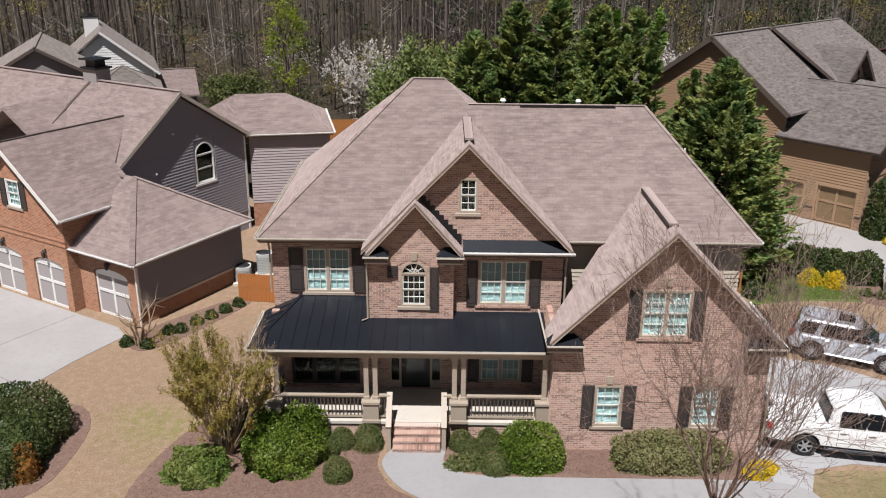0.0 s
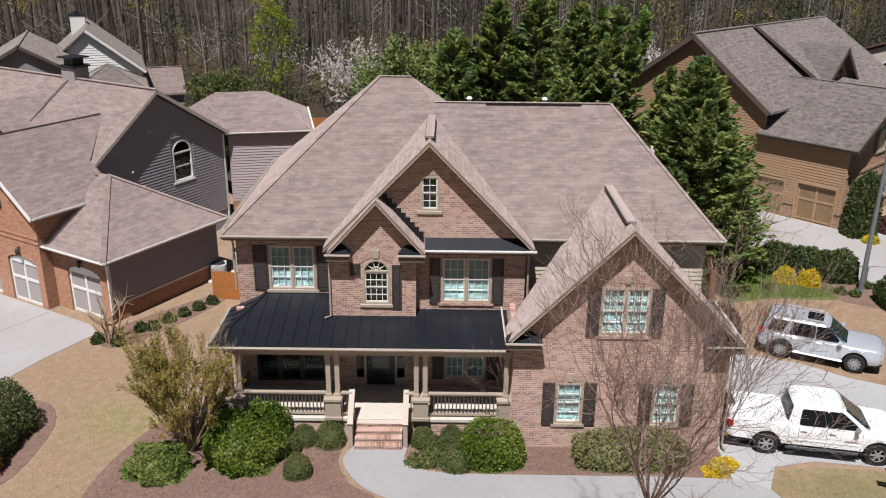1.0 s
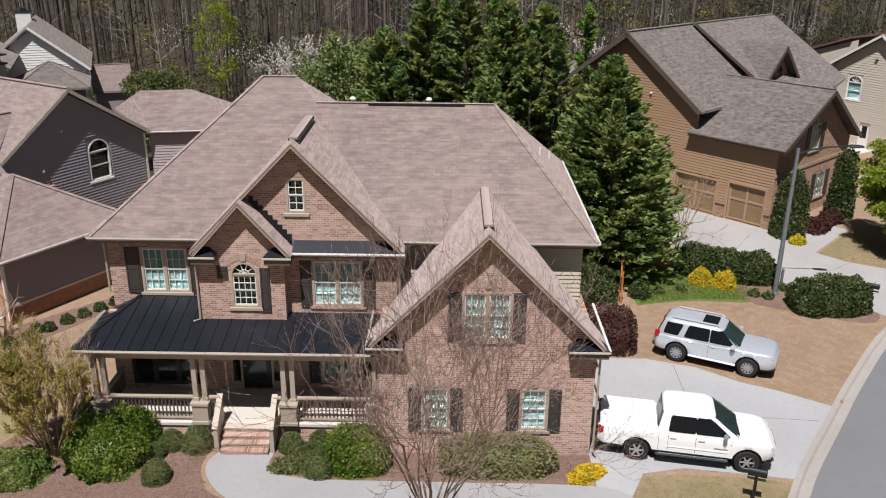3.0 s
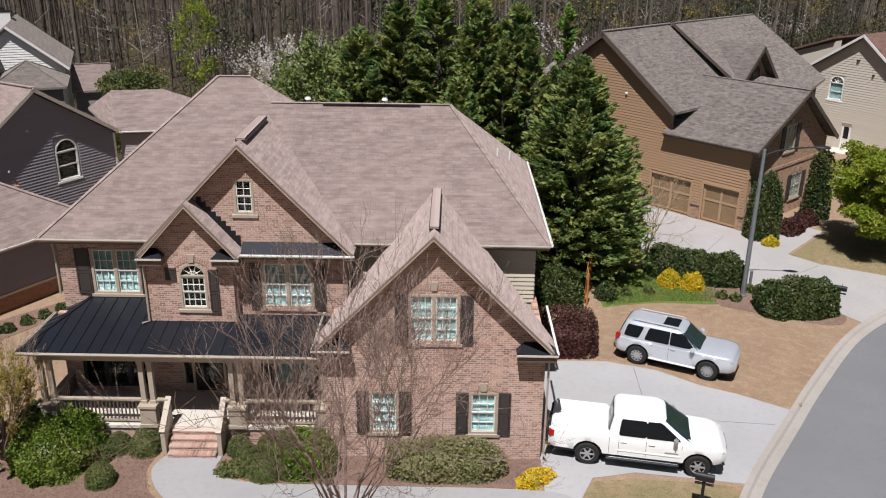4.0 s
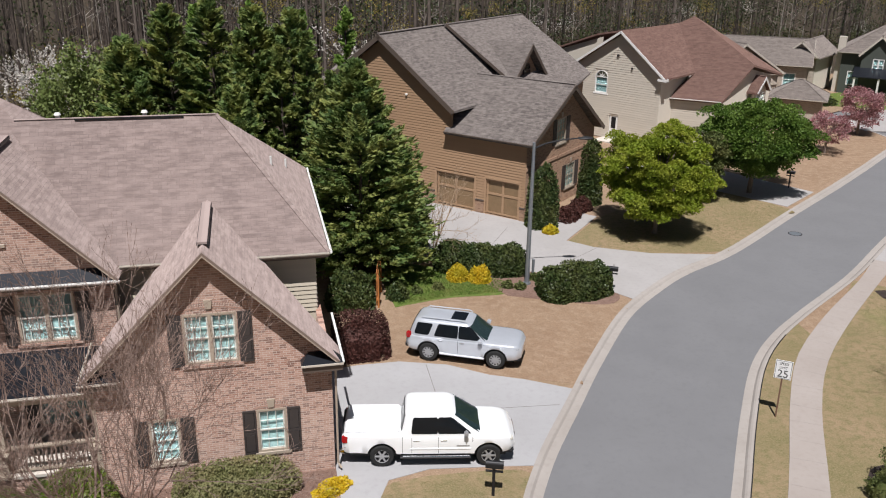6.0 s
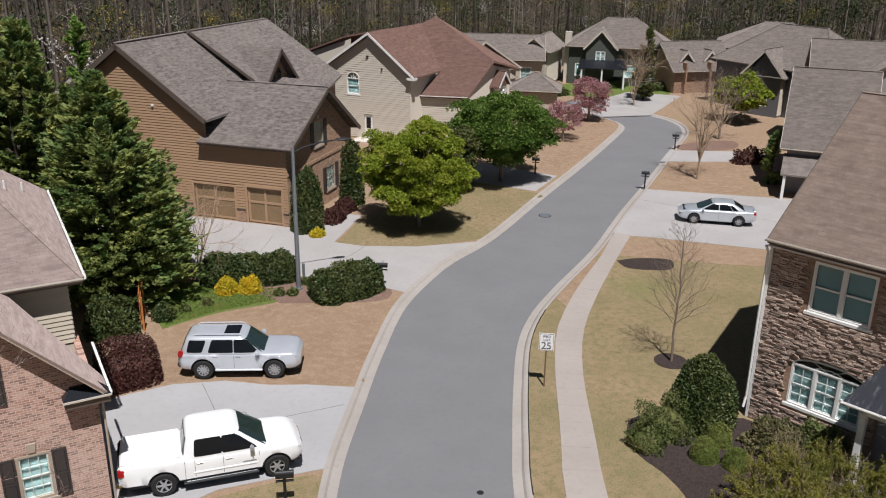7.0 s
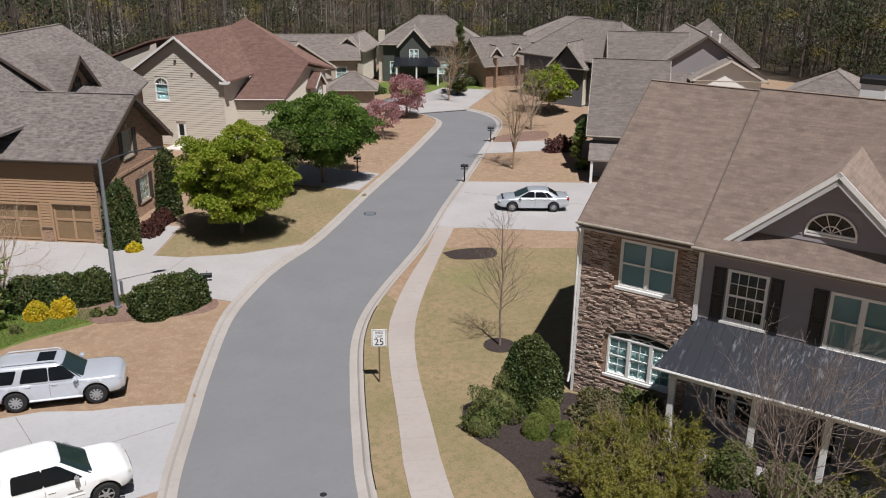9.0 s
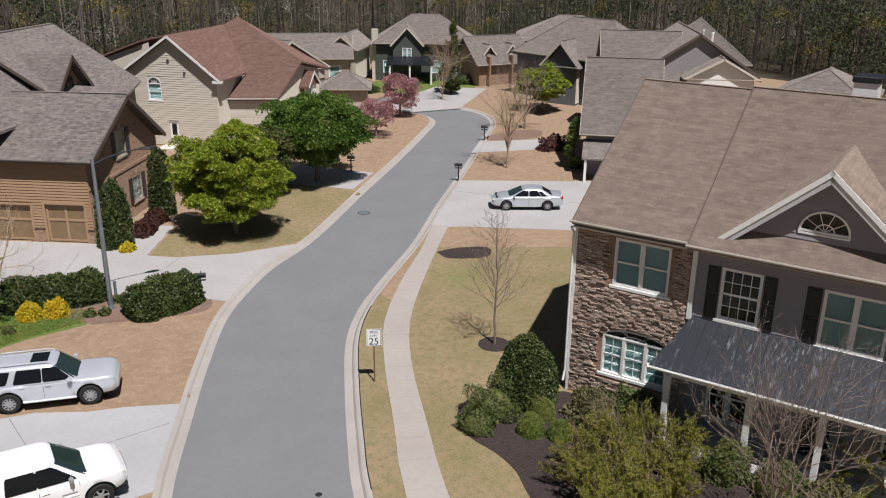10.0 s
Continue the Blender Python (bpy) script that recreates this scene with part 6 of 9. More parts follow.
wall(bh, frame_on((-2.9, 7.4), (-4.7, 17.6)), [(0, 5.7), (10.36, 6.9)], -0.3, M_BRICK_TAN)
window(bh, frame_on((-2.9, 7.4), (-4.7, 17.6)), 5.0, 6.4, 3.6, 5.2, M_TRIM, depth=-0.02)
wall(bh, frame_on((-4.7, 17.6), (-17.0, 17.6)), [(0, 6.9), (6.2, 10.8), (12.3, 7.0)], -0.3, M_BROWNSIDE)
wall(bh, frame_on((-17.0, 17.6), (-17.0, 0)), [(0, 6.6), (17.6, 6.6)], -0.3, M_BROWNSIDE)
gable_roof(bh, -26.0, -18.0, 6, 18, 3.6, 6.2, M_ROOF_GREY, "x")

# beige house with red-brown roof
h3 = thing("house", "beige sided house with red-brown shingle roof", "house", turned((38.4, 75.0), (0.57, -0.82)))
F = frame_on((0, 0), (9.0, 0))
wh = (2.3, 3.6, 4.0, 5.4)
wall(h3, F, [(0, 6.2), (4.8, 9.35), (8.85, 6.1)], -0.3, M_BEIGE, [(wh[0], wh[1], wh[2], 6.05), (4.0, 4.95, 0.1, 2.15)], th=0.18)
siding(h3, F, [(0, 6.1), (4.8, 9.25), (8.8, 6.0)], 0.1, M_BEIGE, [(wh[0], wh[1], wh[2], 6.05), (4.0, 4.95, 0.0, 2.2)], pitch=0.2)
arch_infill(h3, F, wh[0], wh[1], 5.4, 0.6, 6.05, M_BEIGE)
window(h3, F, *wh, M_WHITE, cols=1, rows=1, arch=0.6, fan=4, depth=0.03, sill=M_WHITE)
dr = part("door", boxes((4.05, 4.9, 0.05, 0.1, 0.1, 2.15)), M_WHITE, h3, "white half-glazed side door", F)
part("door_glass", boxes((4.25, 4.7, 0.03, 0.049, 1.0, 2.0)), M_BLACK, dr)
part("stoop", boxes((3.5, 5.5, -1.6, 0.0, -0.2, 0.1)), M_STEP, h3, "", F)
part("flood_lamp", bevelled(boxes((4.4, 4.6, -0.15, 0, 7.4, 7.55)), 0.01), M_SHUTTER, h3, "", F)
part("flood_lamp", bevelled(boxes((5.9, 6.05, -0.15, 0, 6.4, 6.55)), 0.01), M_SHUTTER, h3, "", F)
A3, F3, R3, V3, T3, L3, E3, G3 = (4.8, -0.45, 9.6), (9.4, -0.45, 6.0), (5.7, 11.1, 10.2), (9.4, 4.92, 6.0), (4.9, 9.64, 9.6), (8.45, 1.66, 4.1), (13.02, 3.0, 4.11), (13.5, 7.7, 6.82)
sheet(h3, "roof", [[(-0.6, -0.45, 6.0), A3, T3, (-0.6, 14, 6.0)], [A3, F3, V3, T3], [L3, E3, G3, R3, T3, V3], [T3, R3, (-0.6, 14, 6.0)], [R3, G3, (13.6, 14, 5.4), (-0.6, 14, 6.0)]], M_ROOF_RED)
for a, b in (((-0.6, -0.47, 6.0), (4.8, -0.47, 9.6)), ((4.8, -0.47, 9.6), (9.4, -0.47, 6.0))):
    bar(h3, "rake_board", a, b, 0.08, 0.18, M_WHITE)
gutter(h3, (8.45, 1.62, 4.12), (13.02, 2.96, 4.13), M_WHITE)
part("eave_return", boxes((8.7, 9.5, -0.5, 0.0, 5.75, 5.95)), M_WHITE, h3)
wall(h3, frame_on((8.4, 2.0), (13.0, 3.35)), [(0, 4.2), (4.79, 4.2)], -0.3, M_BEIGE)
siding(h3, frame_on((8.4, 2.0), (13.0, 3.35)), [(0, 4.1), (4.75, 4.1)], 0.2, M_BEIGE, pitch=0.2)
wall(h3, frame_on((8.85, 0.0), (8.85, 4.9)), [(0, 5.9), (4.9, 5.9)], -0.3, M_BEIGE)
wall(h3, frame_on((13.0, 3.35), (13.0, 13.0)), [(0, 4.1), (4.3, 6.5), (9.65, 5.3)], -0.3, M_BEIGE)
gable_roof(h3, 10.0, 14.0, 7.9, 10.9, 4.4, 5.7, M_ROOF_RED, "x", trim=M_WHITE)
wall(h3, frame_on((13.6, 8.1), (13.6, 10.7)), [(0, 4.4), (1.3, 5.5), (2.6, 4.4)], 0, M_BEIGE)
window(h3, frame_on((13.6, 8.1), (13.6, 10.7)), 0.4, 2.2, 2.6, 4.2, M_WHITE, sashes=2, depth=-0.02)
sheet(h3, "roof", [[(-7.5, 4.0, 6.0), (-0.4, 4.0, 8.6), (-0.4, 12.0, 8.6), (-7.5, 12.0, 6.0)]], M_ROOF_RED)
wall(h3, frame_on((-7.2, 4.3), (0, 4.3)), [(0, 5.9), (7.2, 8.3)], 0, M_BEIGE)

# stone and lavender-grey house across the road
rh = thing("house", "stone and lavender-grey sided house with tan roof", "house", turned((34.07, 20.43), (0.27, -0.96)))
F = frame_on((0, 0), (14.0, 0))
U1, L1 = (1.57, 3.75, 5.05, 6.97), (1.36, 4.02, 1.22, 2.85)
S1, S2 = (5.62, 7.05, 4.64, 6.64), (9.05, 11.15, 4.5, 6.58)
wall(rh, F, [(0, 7.33), (4.6, 7.33)], -0.4, M_BRICK_TAN, [U1, (L1[0], L1[1], L1[2], 3.3)], th=0.22)
arch_infill(rh, F, L1[0], L1[1], 2.85, 0.42, 3.3, M_BRICK_TAN)
window(rh, F, *U1, M_WHITE, sashes=2, cols=1, rows=1, sill=M_WHITE, depth=0.06, label="white double sash window with pale blinds")
window(rh, F, *L1, M_WHITE, sashes=3, cols=2, rows=2, arch=0.42, fan=3, sill=M_WHITE, depth=0.06, label="white triple sash window with arched head")
part("corner_board", boxes((-0.06, 0.05, -0.1, 0.2, -0.2, 7.2)), M_WHITE, rh, "", F)
part("corner_board", boxes((4.55, 4.72, -0.1, 0.05, 4.4, 7.2)), M_WHITE, rh, "", F)
F2 = frame_on((4.6, 0.05), (16.0, 0.05))
holes = [(S1[0] - 4.6, S1[1] - 4.6, S1[2], S1[3]), (S2[0] - 4.6, S2[1] - 4.6, S2[2], S2[3])]
low = [(1.0, 2.6, 0.5, 2.6), (4.4, 5.4, 0.1, 2.3), (7.0, 8.6, 0.5, 2.6)]
wall(rh, F2, [(0, 7.25), (11.4, 7.25)], -0.4, M_GREYSIDE, holes + low, th=0.2)
siding(rh, F2, [(0.05, 7.2), (11.4, 7.2)], 4.4, M_GREYSIDE, [(h[0] - 0.1, h[1] + 0.1, h[2] - 0.1, h[3] + 0.1) for h in holes])
window(rh, F2, *holes[0], M_WHITE, cols=4, rows=2, blinds=False, sill=M_WHITE, depth=0.04)
window(rh, F2, *holes[1], M_WHITE, sashes=2, cols=1, rows=1, sill=M_WHITE, depth=0.04)
window(rh, F2, *low[0], M_WHITE, sashes=2, cols=1, rows=1, blinds=False, depth=0.04)
window(rh, F2, *low[2], M_WHITE, sashes=2, cols=1, rows=1, blinds=False, depth=0.04)
part("front_door", boxes((4.4, 5.4, 0.08, 0.14, 0.1, 2.3)), M_BLACK, rh, "dark front door", F2)
for h, w in ((holes[0], 0.45), (holes[1], 0.5)):
    shutter(rh, F2, h[0] - w - 0.04, h[0] - 0.06, h[2] - 0.1, h[3], M_BLACK)
    shutter(rh, F2, h[1] + 0.06, h[1] + w + 0.04, h[2] - 0.1, h[3], M_BLACK)
FN = frame_on((0, 12.0), (0, 0))
wall(rh, FN, [(0, 7.2), (5.6, 11.6), (12.0, 7.2)], -0.5, M_GREYSIDE, th=0.2)
wall(rh, frame_on((16, 0.05), (16, 12)), [(0, 7.1), (12, 7.1)], -0.5, M_GREYSIDE)
wall(rh, frame_on((16, 12), (0, 12)), [(0, 7.1), (16, 7.1)], -0.5, M_GREYSIDE)
RB, RZ = 6.4, 12.0
sheet(rh, "roof", [[(-0.06, -0.45, 7.48), (4.45, -0.45, 7.48), (4.45, RB, RZ), (-0.06, RB, RZ)], [(-0.06, RB, RZ), (4.45, RB, RZ), (4.45, 12.8, 7.48), (-0.06, 12.8, 7.48)]], M_ROOF_TAN)
sheet(rh, "roof", [[(4.45, -0.6, 7.44), (16.6, -0.6, 7.44), (16.6, RB, RZ + 0.1), (4.45, RB, RZ + 0.1)], [(4.45, RB, RZ + 0.1), (16.6, RB, RZ + 0.1), (16.6, 12.8, 7.4), (4.45, 12.8, 7.4)]], M_ROOF_TAN)
bar(rh, "flashing", (4.45, -0.6, 7.46), (4.45, RB, RZ + 0.12), 0.05, 0.2, M_TRIM_DARK)
bar(rh, "ridge_cap", (-0.06, RB, RZ + 0.005), (4.45, RB, RZ + 0.005), 0.18, 0.02, M_ROOF_TAN)
bar(rh, "ridge_cap", (4.45, RB, RZ + 0.105), (16.6, RB, RZ + 0.105), 0.18, 0.02, M_ROOF_TAN)
gutter(rh, (-0.12, -0.48, 7.5), (4.45, -0.48, 7.5), M_GUTTER)
gutter(rh, (4.4, -0.62, 7.45), (16.6, -0.62, 7.45), M_GUTTER)
bar(rh, "rake_board", (-0.08, -0.45, 7.47), (-0.08, RB, RZ - 0.01), 0.05, 0.2, M_TRIM_DARK)
part("soffit", boxes((-0.03, 16.4, -0.43, 0.0, 7.2, 7.27)), M_GUTTER, rh)
# fan-lit gable
FG2 = frame_on((5.5, 0.35), (11.9, 0.35))
wall(rh, FG2, [(0, 7.5), (3.2, 10.3), (6.4, 7.5)], 7.3, M_GREYSIDE, [(2.35, 4.0, 8.4, 9.2)], th=0.15)
arch_infill(rh, FG2, 2.35, 4.0, 8.42, 0.76, 9.2, M_GREYSIDE)
siding(rh, FG2, [(0.1, 7.5), (3.2, 10.2), (6.3, 7.5)], 7.5, M_GREYSIDE, [(2.28, 4.07, 8.33, 9.25)], pitch=0.2)
window(rh, FG2, 2.35, 4.0, 8.3, 8.42, M_WHITE, cols=1, rows=1, blinds=False, arch=0.76, fan=5, depth=0.02, name="fan_window")
gable = [[(5.1, -0.1, 7.55), (8.7, -0.1, 10.7), (8.7, 4.6, 10.7), (5.1, 0.2, 7.7)], [(8.7, -0.1, 10.7), (12.3, -0.1, 7.55), (12.3, 0.2, 7.7), (8.7, 4.6, 10.7)]]
sheet(rh, "gable_roof", gable, M_ROOF_TAN, 0.14)
for a, b in (((5.1, 7.54), (8.7, 10.69)), ((8.7, 10.69), (12.3, 7.54))):
    bar(rh, "rake_board", (a[0], -0.12, a[1]), (b[0], -0.12, b[1]), 0.07, 0.16, M_WHITE)
    bar(rh, "rake_moulding", (a[0], -0.09, a[1] - 0.2), (b[0], -0.09, b[1] - 0.2), 0.06, 0.2, M_PALE_TRIM)
    bar(rh, "soffit", (a[0], 0.14, a[1] - 0.3), (b[0], 0.14, b[1] - 0.3), 0.38, 0.04, M_PALE_TRIM)
# porch
sheet(rh, "porch_roof", [[(4.0, -2.25, 3.25), (13.5, -2.25, 3.25), (13.5, 0.02, 4.5), (4.75, 0.02, 4.5)]], M_SEAM_WORN, 0.1, "streaked black metal porch roof")
for k in range(20):
    x = 4.9 + k * 0.45
    bar(rh, "seam", (x, -2.23, 3.29), (x, 0.0, 4.53), 0.022, 0.04, M_SEAM_WORN)
gutter(rh, (3.98, -2.27, 3.27), (13.5, -2.27, 3.27), M_WHITE)
for x in (4.65, 7.55, 9.9, 12.6):
    part("post", bevelled(boxes((x - 0.11, x + 0.11, -2.0, -1.78, 0.15, 3.1), (x - 0.15, x + 0.15, -2.04, -1.74, 0.15, 0.4)), 0.01), M_WHITE, rh)
part("porch_floor", boxes((4.4, 13.2, -2.15, 0.0, -0.2, 0.15)), M_DRIVE_GREY, rh)
part("porch_beam", boxes((4.5, 13.2, -2.0, -1.78, 2.9, 3.12)), M_WHITE, rh)
part("downspout", tube(bmesh.new(), [(-0.1, -0.4, 7.2), (-0.1, -0.16, 6.9), (-0.1, -0.16, 0.9), (-0.1, -0.3, 0.5)], 0.05, 6), M_WHITE, rh)


def plain_house(label, origin, ex, w, d, ze, zr, wall_mat, roof_mat, along="x", bays=2, gable_front=None, hip=False):
    """A simpler house for the far end of the road, with storeys of windows and a front gable."""
    h = thing("house", label, "house", turned(origin, ex), group="houses along the far road")
    F = frame_on((0, 0), (w, 0))
    holes = []
    for k in range(bays):
        s = w * (k + 0.5) / bays
        holes += [(s - 0.7, s + 0.7, 1.0, 2.6), (s - 0.7, s + 0.7, 3.9, 5.3)]
    holes = [q for q in holes if q[3] < ze - 0.2]
    xm = w / 2
    wall(h, F, [(0, ze), (w, ze)] if along == "x" else [(0, ze), (xm, zr - 0.3), (w, ze)], -0.5, wall_mat, holes)
    for q in holes:
        window(h, F, *q, M_WHITE, sashes=1, cols=2, rows=1, blinds=True, depth=0.05)
    side = [(0, ze), (d / 2, zr - 0.3), (d, ze)] if along == "x" and not hip else [(0, ze), (d, ze)]
    wall(h, frame_on((w, 0), (w, d)), side, -0.5, wall_mat)
    wall(h, frame_on((0, d), (0, 0)), side, -0.5, wall_mat)
    wall(h, frame_on((w, d), (0, d)), [(0, ze), (w, ze)], -0.5, wall_mat)
    if hip:
        hip_roof(h, -0.5, w + 0.5, -0.5, d + 0.5, ze + 0.05, (zr - ze) / (min(w, d) / 2 + 0.5), roof_mat)
    else:
        gable_roof(h, -0.5, w + 0.5, -0.5, d + 0.5, ze + 0.05, zr, roof_mat, along, trim=M_GUTTER)
    gutter(h, (-0.5, -0.53, ze + 0.06), (w + 0.5, -0.53, ze + 0.06), M_GUTTER)
    if gable_front:
        for x0, x1, z0, z1, b in gable_front:
            g = (x0 + x1) / 2
            FF = frame_on((x0, b), (x1, b))
            hw = (x1 - x0) / 2
            q = (hw - 0.6, hw + 0.6, z0 - 1.7, z0 - 0.3)
            wall(h, FF, [(0, z0), (hw, z1 - 0.35), (x1 - x0, z0)], -0.5, wall_mat, [q])
            window(h, FF, *q, M_WHITE, sashes=2, cols=1, rows=1, depth=0.05)
            wall(h, frame_on((x1, b), (x1, 0.1)), [(0, z0), (0.1 - b, z0)], -0.5, wall_mat)
            wall(h, frame_on((x0, 0.1), (x0, b)), [(0, z0), (0.1 - b, z0)], -0.5, wall_mat)
            gable_roof(h, x0 - 0.4, x1 + 0.4, b - 0.4, d * 0.45, z0 + 0.03, z1, roof_mat, "y", trim=M_GUTTER)
    return h


M_STONE_FAR = brickwork("pale fieldstone", (0.5, 0.44, 0.37), (0.6, 0.54, 0.46), (0.48, 0.42, 0.36), (0.34, 0.28, 0.23))
M_GREEN_SIDE = lapped("dark sage siding paint", (0.085, 0.095, 0.082))
M_SLATE = lapped("slate grey siding paint", (0.13, 0.13, 0.14))
plain_house("pale stone house with a wide front gable", (53.9, 80.4), (0.957, 0.29), 12.0, 9, 3.4, 6.9, M_STONE_FAR, M_ROOF_FAR, "y", 2)
plain_house("pale stone house with long greige roof", (62.5, 93.8), (0.83, -0.56), 11, 8, 3.4, 6.1, M_STONE_FAR, M_ROOF_FAR, "x", 3)
plain_house("low pale stone garage wing with hipped roof", (60.2, 76.6), (0.78, -0.62), 4.6, 4.2, 2.3, 3.9, M_STONE_FAR, M_ROOF_FAR, "x", 1, None, True)
p2 = plain_house("narrow pale stone gabled house with cream side", (71.3, 91.5), (0.62, -0.78), 3.4, 7, 4.2, 6.0, M_STONE_FAR, M_ROOF_FAR, "y", 1)
F = frame_on((3.4, 0), (3.4, 7))
siding(p2, F, [(0.02, 4.1), (6.9, 4.1)], 0.2, M_BEIGE, pitch=0.22)
window(p2, frame_on((0, 0), (3.4, 0)), 1.25, 2.15, 3.1, 4.0, M_TRIM_DARK, cols=1, rows=1, blinds=False, arch=0.45, fan=3, depth=-0.02)
gh = plain_house("dark sage house with greige hip roof and dark porch", (77.3, 89.6), (0.75, -0.66), 12.5, 9, 4.7, 8.0, M_GREEN_SIDE, M_ROOF_FAR, "x", 4, [(2.2, 5.8, 4.6, 7.0, -1.2)], True)
sheet(gh, "porch_roof", [[(1.6, -3.4, 2.5), (7.4, -3.4, 2.5), (7.4, -1.0, 3.3), (1.6, -1.0, 3.3)]], M_SEAM, 0.1, "dark metal porch roof")
for x in (1.9, 4.4, 7.1):
    part("post", bevelled(boxes((x - 0.1, x + 0.1, -3.3, -3.1, 0, 2.42)), 0.01), M_WHITE, gh)
part("chimney", boxes((-0.6, 0.2, 0.4, 1.4, 0, 6.4)), M_GUTTER, gh, "pale chimney at the gable end")
plain_house("brick house with dormers at the road's end", (84.4, 77.8), (0.97, -0.24), 7.6, 7, 2.6, 5.8, M_BRICK_TAN, M_ROOF_FAR, "x", 2, [(1.2, 2.5, 3.7, 5.0, 1.0), (4.5, 5.8, 3.7, 5.0, 1.0)])
plain_house("slate grey house with hipped greige roof", (94.0, 80.6), (0.66, -0.75), 14, 11, 4.8, 7.7, M_SLATE, M_ROOF_FAR, "x", 3, None, True)
sl = plain_house("slate grey house with steep gable and cream side", (82.6, 65.4), (0.27, -0.963), 3.9, 9, 4.2, 7.0, M_SLATE, M_ROOF_FAR, "y", 1)
F = frame_on((3.9, 0), (3.9, 9))
siding(sl, F, [(0.02, 4.1), (8.9, 4.1)], 0.2, M_CREAM, pitch=0.22)
garage_door(sl, frame_on((3.9 + 0.2, 0), (3.9 + 0.2, 9)), 1.2, 3.8, 0, 2.2, M_WHITE, M_WHITE, label="white panelled garage door")
plain_house("slate grey house with long hipped roof", (84.6, 71.6), (0.0, -1.0), 15, 9, 5.0, 9.0, M_SLATE, M_ROOF_FAR, "x", 3, None, True)
r1 = plain_house("grey sided house with steep taupe roof", (61.35, 42.0), (0.61, -0.79), 5.2, 11, 3.3, 8.5, M_GREYSIDE, M_ROOF_FAR, "x", 1)
sheet(r1, "porch_roof", [[(-0.2, -2.4, 1.9), (4.0, -2.4, 1.9), (4.0, 0.0, 2.9), (-0.2, 0.0, 2.9)]], M_ROOF_FAR, 0.12, "low shingled porch roof")
for x in (0.1, 3.7):
    part("post", bevelled(boxes((x - 0.1, x + 0.1, -2.3, -2.1, 0, 1.78)), 0.01), M_WHITE, r1)
plain_house("grey house with tall taupe roof behind", (72.4, 49.0), (0.66, -0.75), 6.6, 10, 5.6, 9.5, M_TAUPE, M_ROOF_FAR, "x", 2)
r2 = plain_house("white gabled house with stepped taupe roofs", (76.4, 43.06), (0.69, -0.73), 5.8, 12, 6.0, 7.9, M_WHITE, M_ROOF_FAR, "y", 2)
gable_roof(r2, -4.6, 6.6, 1.2, 13, 6.1, 9.8, M_ROOF_FAR, "y", trim=M_TRIM_DARK)
wall(r2, frame_on((-4.2, 1.6), (6.2, 1.6)), [(0, 6.0), (5.2, 9.5), (10.4, 6.0)], 0, M_TAUPE)
for x, y, z in ((2.4, 3.2, 9.2), (2.8, 4.6, 9.1), (2.2, 6.0, 9.2)):
    part("roof_vent", tube(bmesh.new(), [(x, y, z - 0.4), (x, y, z + 0.35), (x, y, z + 0.36), (x, y, z + 0.5)], [0.06, 0.06, 0.11, 0.08], 8), M_WHITE, r2)
plain_house("beige house behind the stone house", (80.5, 37.0), (0.29, -0.957), 7.5, 9, 4.8, 7.0, M_BEIGE, M_ROOF_FAR, "x", 2, None, True)
plain_house("grey hipped house at the wood's edge", (88.0, 54.0), (0.66, -0.75), 9, 9, 5.2, 9.6, M_TAUPE, M_ROOF_FAR, "x", 2, None, True)
# white sided chimney on the stone house
chim = part("chimney", boxes((7.95, 8.85, 7.2, 8.2, 9.6, 12.5)), M_WHITE, rh, "white sided chimney with a black metal cap")
part("chimney_cap", bevelled(boxes((7.88, 8.92, 7.13, 8.27, 12.5, 12.75)), 0.04), M_BLACK, chim)


# stacked stone cladding on the stone bay, course by course
srng = random.Random(3)
FST = frame_on((0, 0), (14.0, 0))
stones = []
for i in range(6):
    bm = boxes((-0.5, 0.5, -0.5, 0.5, -0.5, 0.5))
    for v in bm.verts:
        v.co += Vector([srng.uniform(-0.09, 0.09) for _ in range(3)])
    me = bpy.data.meshes.new("stone")
    bmesh.ops.recalc_face_normals(bm, faces=bm.faces[:])
    bm.to_mesh(me); bm.free()
    me.materials.append(M_STONE)
    stones.append(me)
z, count, rest = -0.2, 0, bmesh.new()
while z < 7.1:
    h = srng.uniform(0.045, 0.095)
    s = 0.06
    while s < 4.5:
        L = srng.uniform(0.12, 0.4)
        e = min(s + L, 4.53)
        zc, sc = z + h / 2, (s + e) / 2
        hit_u = U1[0] - 0.1 < e and s < U1[1] + 0.1 and U1[2] - 0.16 < z + h and z < U1[3] + 0.02
        t = max(-1.0, min(1.0, (sc - (L1[0] + L1[1]) / 2) / ((L1[1] - L1[0]) / 2)))
        hit_l = L1[0] - 0.1 < e and s < L1[1] + 0.1 and L1[2] - 0.16 < z + h and z < 2.85 + 0.42 * math.sqrt(max(0.0, 1 - t * t)) + 0.03
        if not hit_u and not hit_l and e - s > 0.08:
            d = srng.uniform(0.05, 0.13)
            m = FST @ Matrix.Translation((sc, -d / 2 + 0.02, zc)) @ Matrix.Diagonal((e - s - 0.012, d, h - 0.012, 1))
            if z < 3.0 and count < 300:
                ob = new("stone", srng.choice(stones))
                ob.parent = rh
                ob.matrix_basis = m
                count += 1
            else:
                vs = box(rest, -0.5, 0.5, -0.5, 0.5, -0.5, 0.5)
                for v in vs:
                    v.co = m @ (v.co + Vector([srng.uniform(-0.09, 0.09) for _ in range(3)]))
        s = e
    z += h
tagged(part("stonework", rest, M_STONE, rh), kind="stuff")

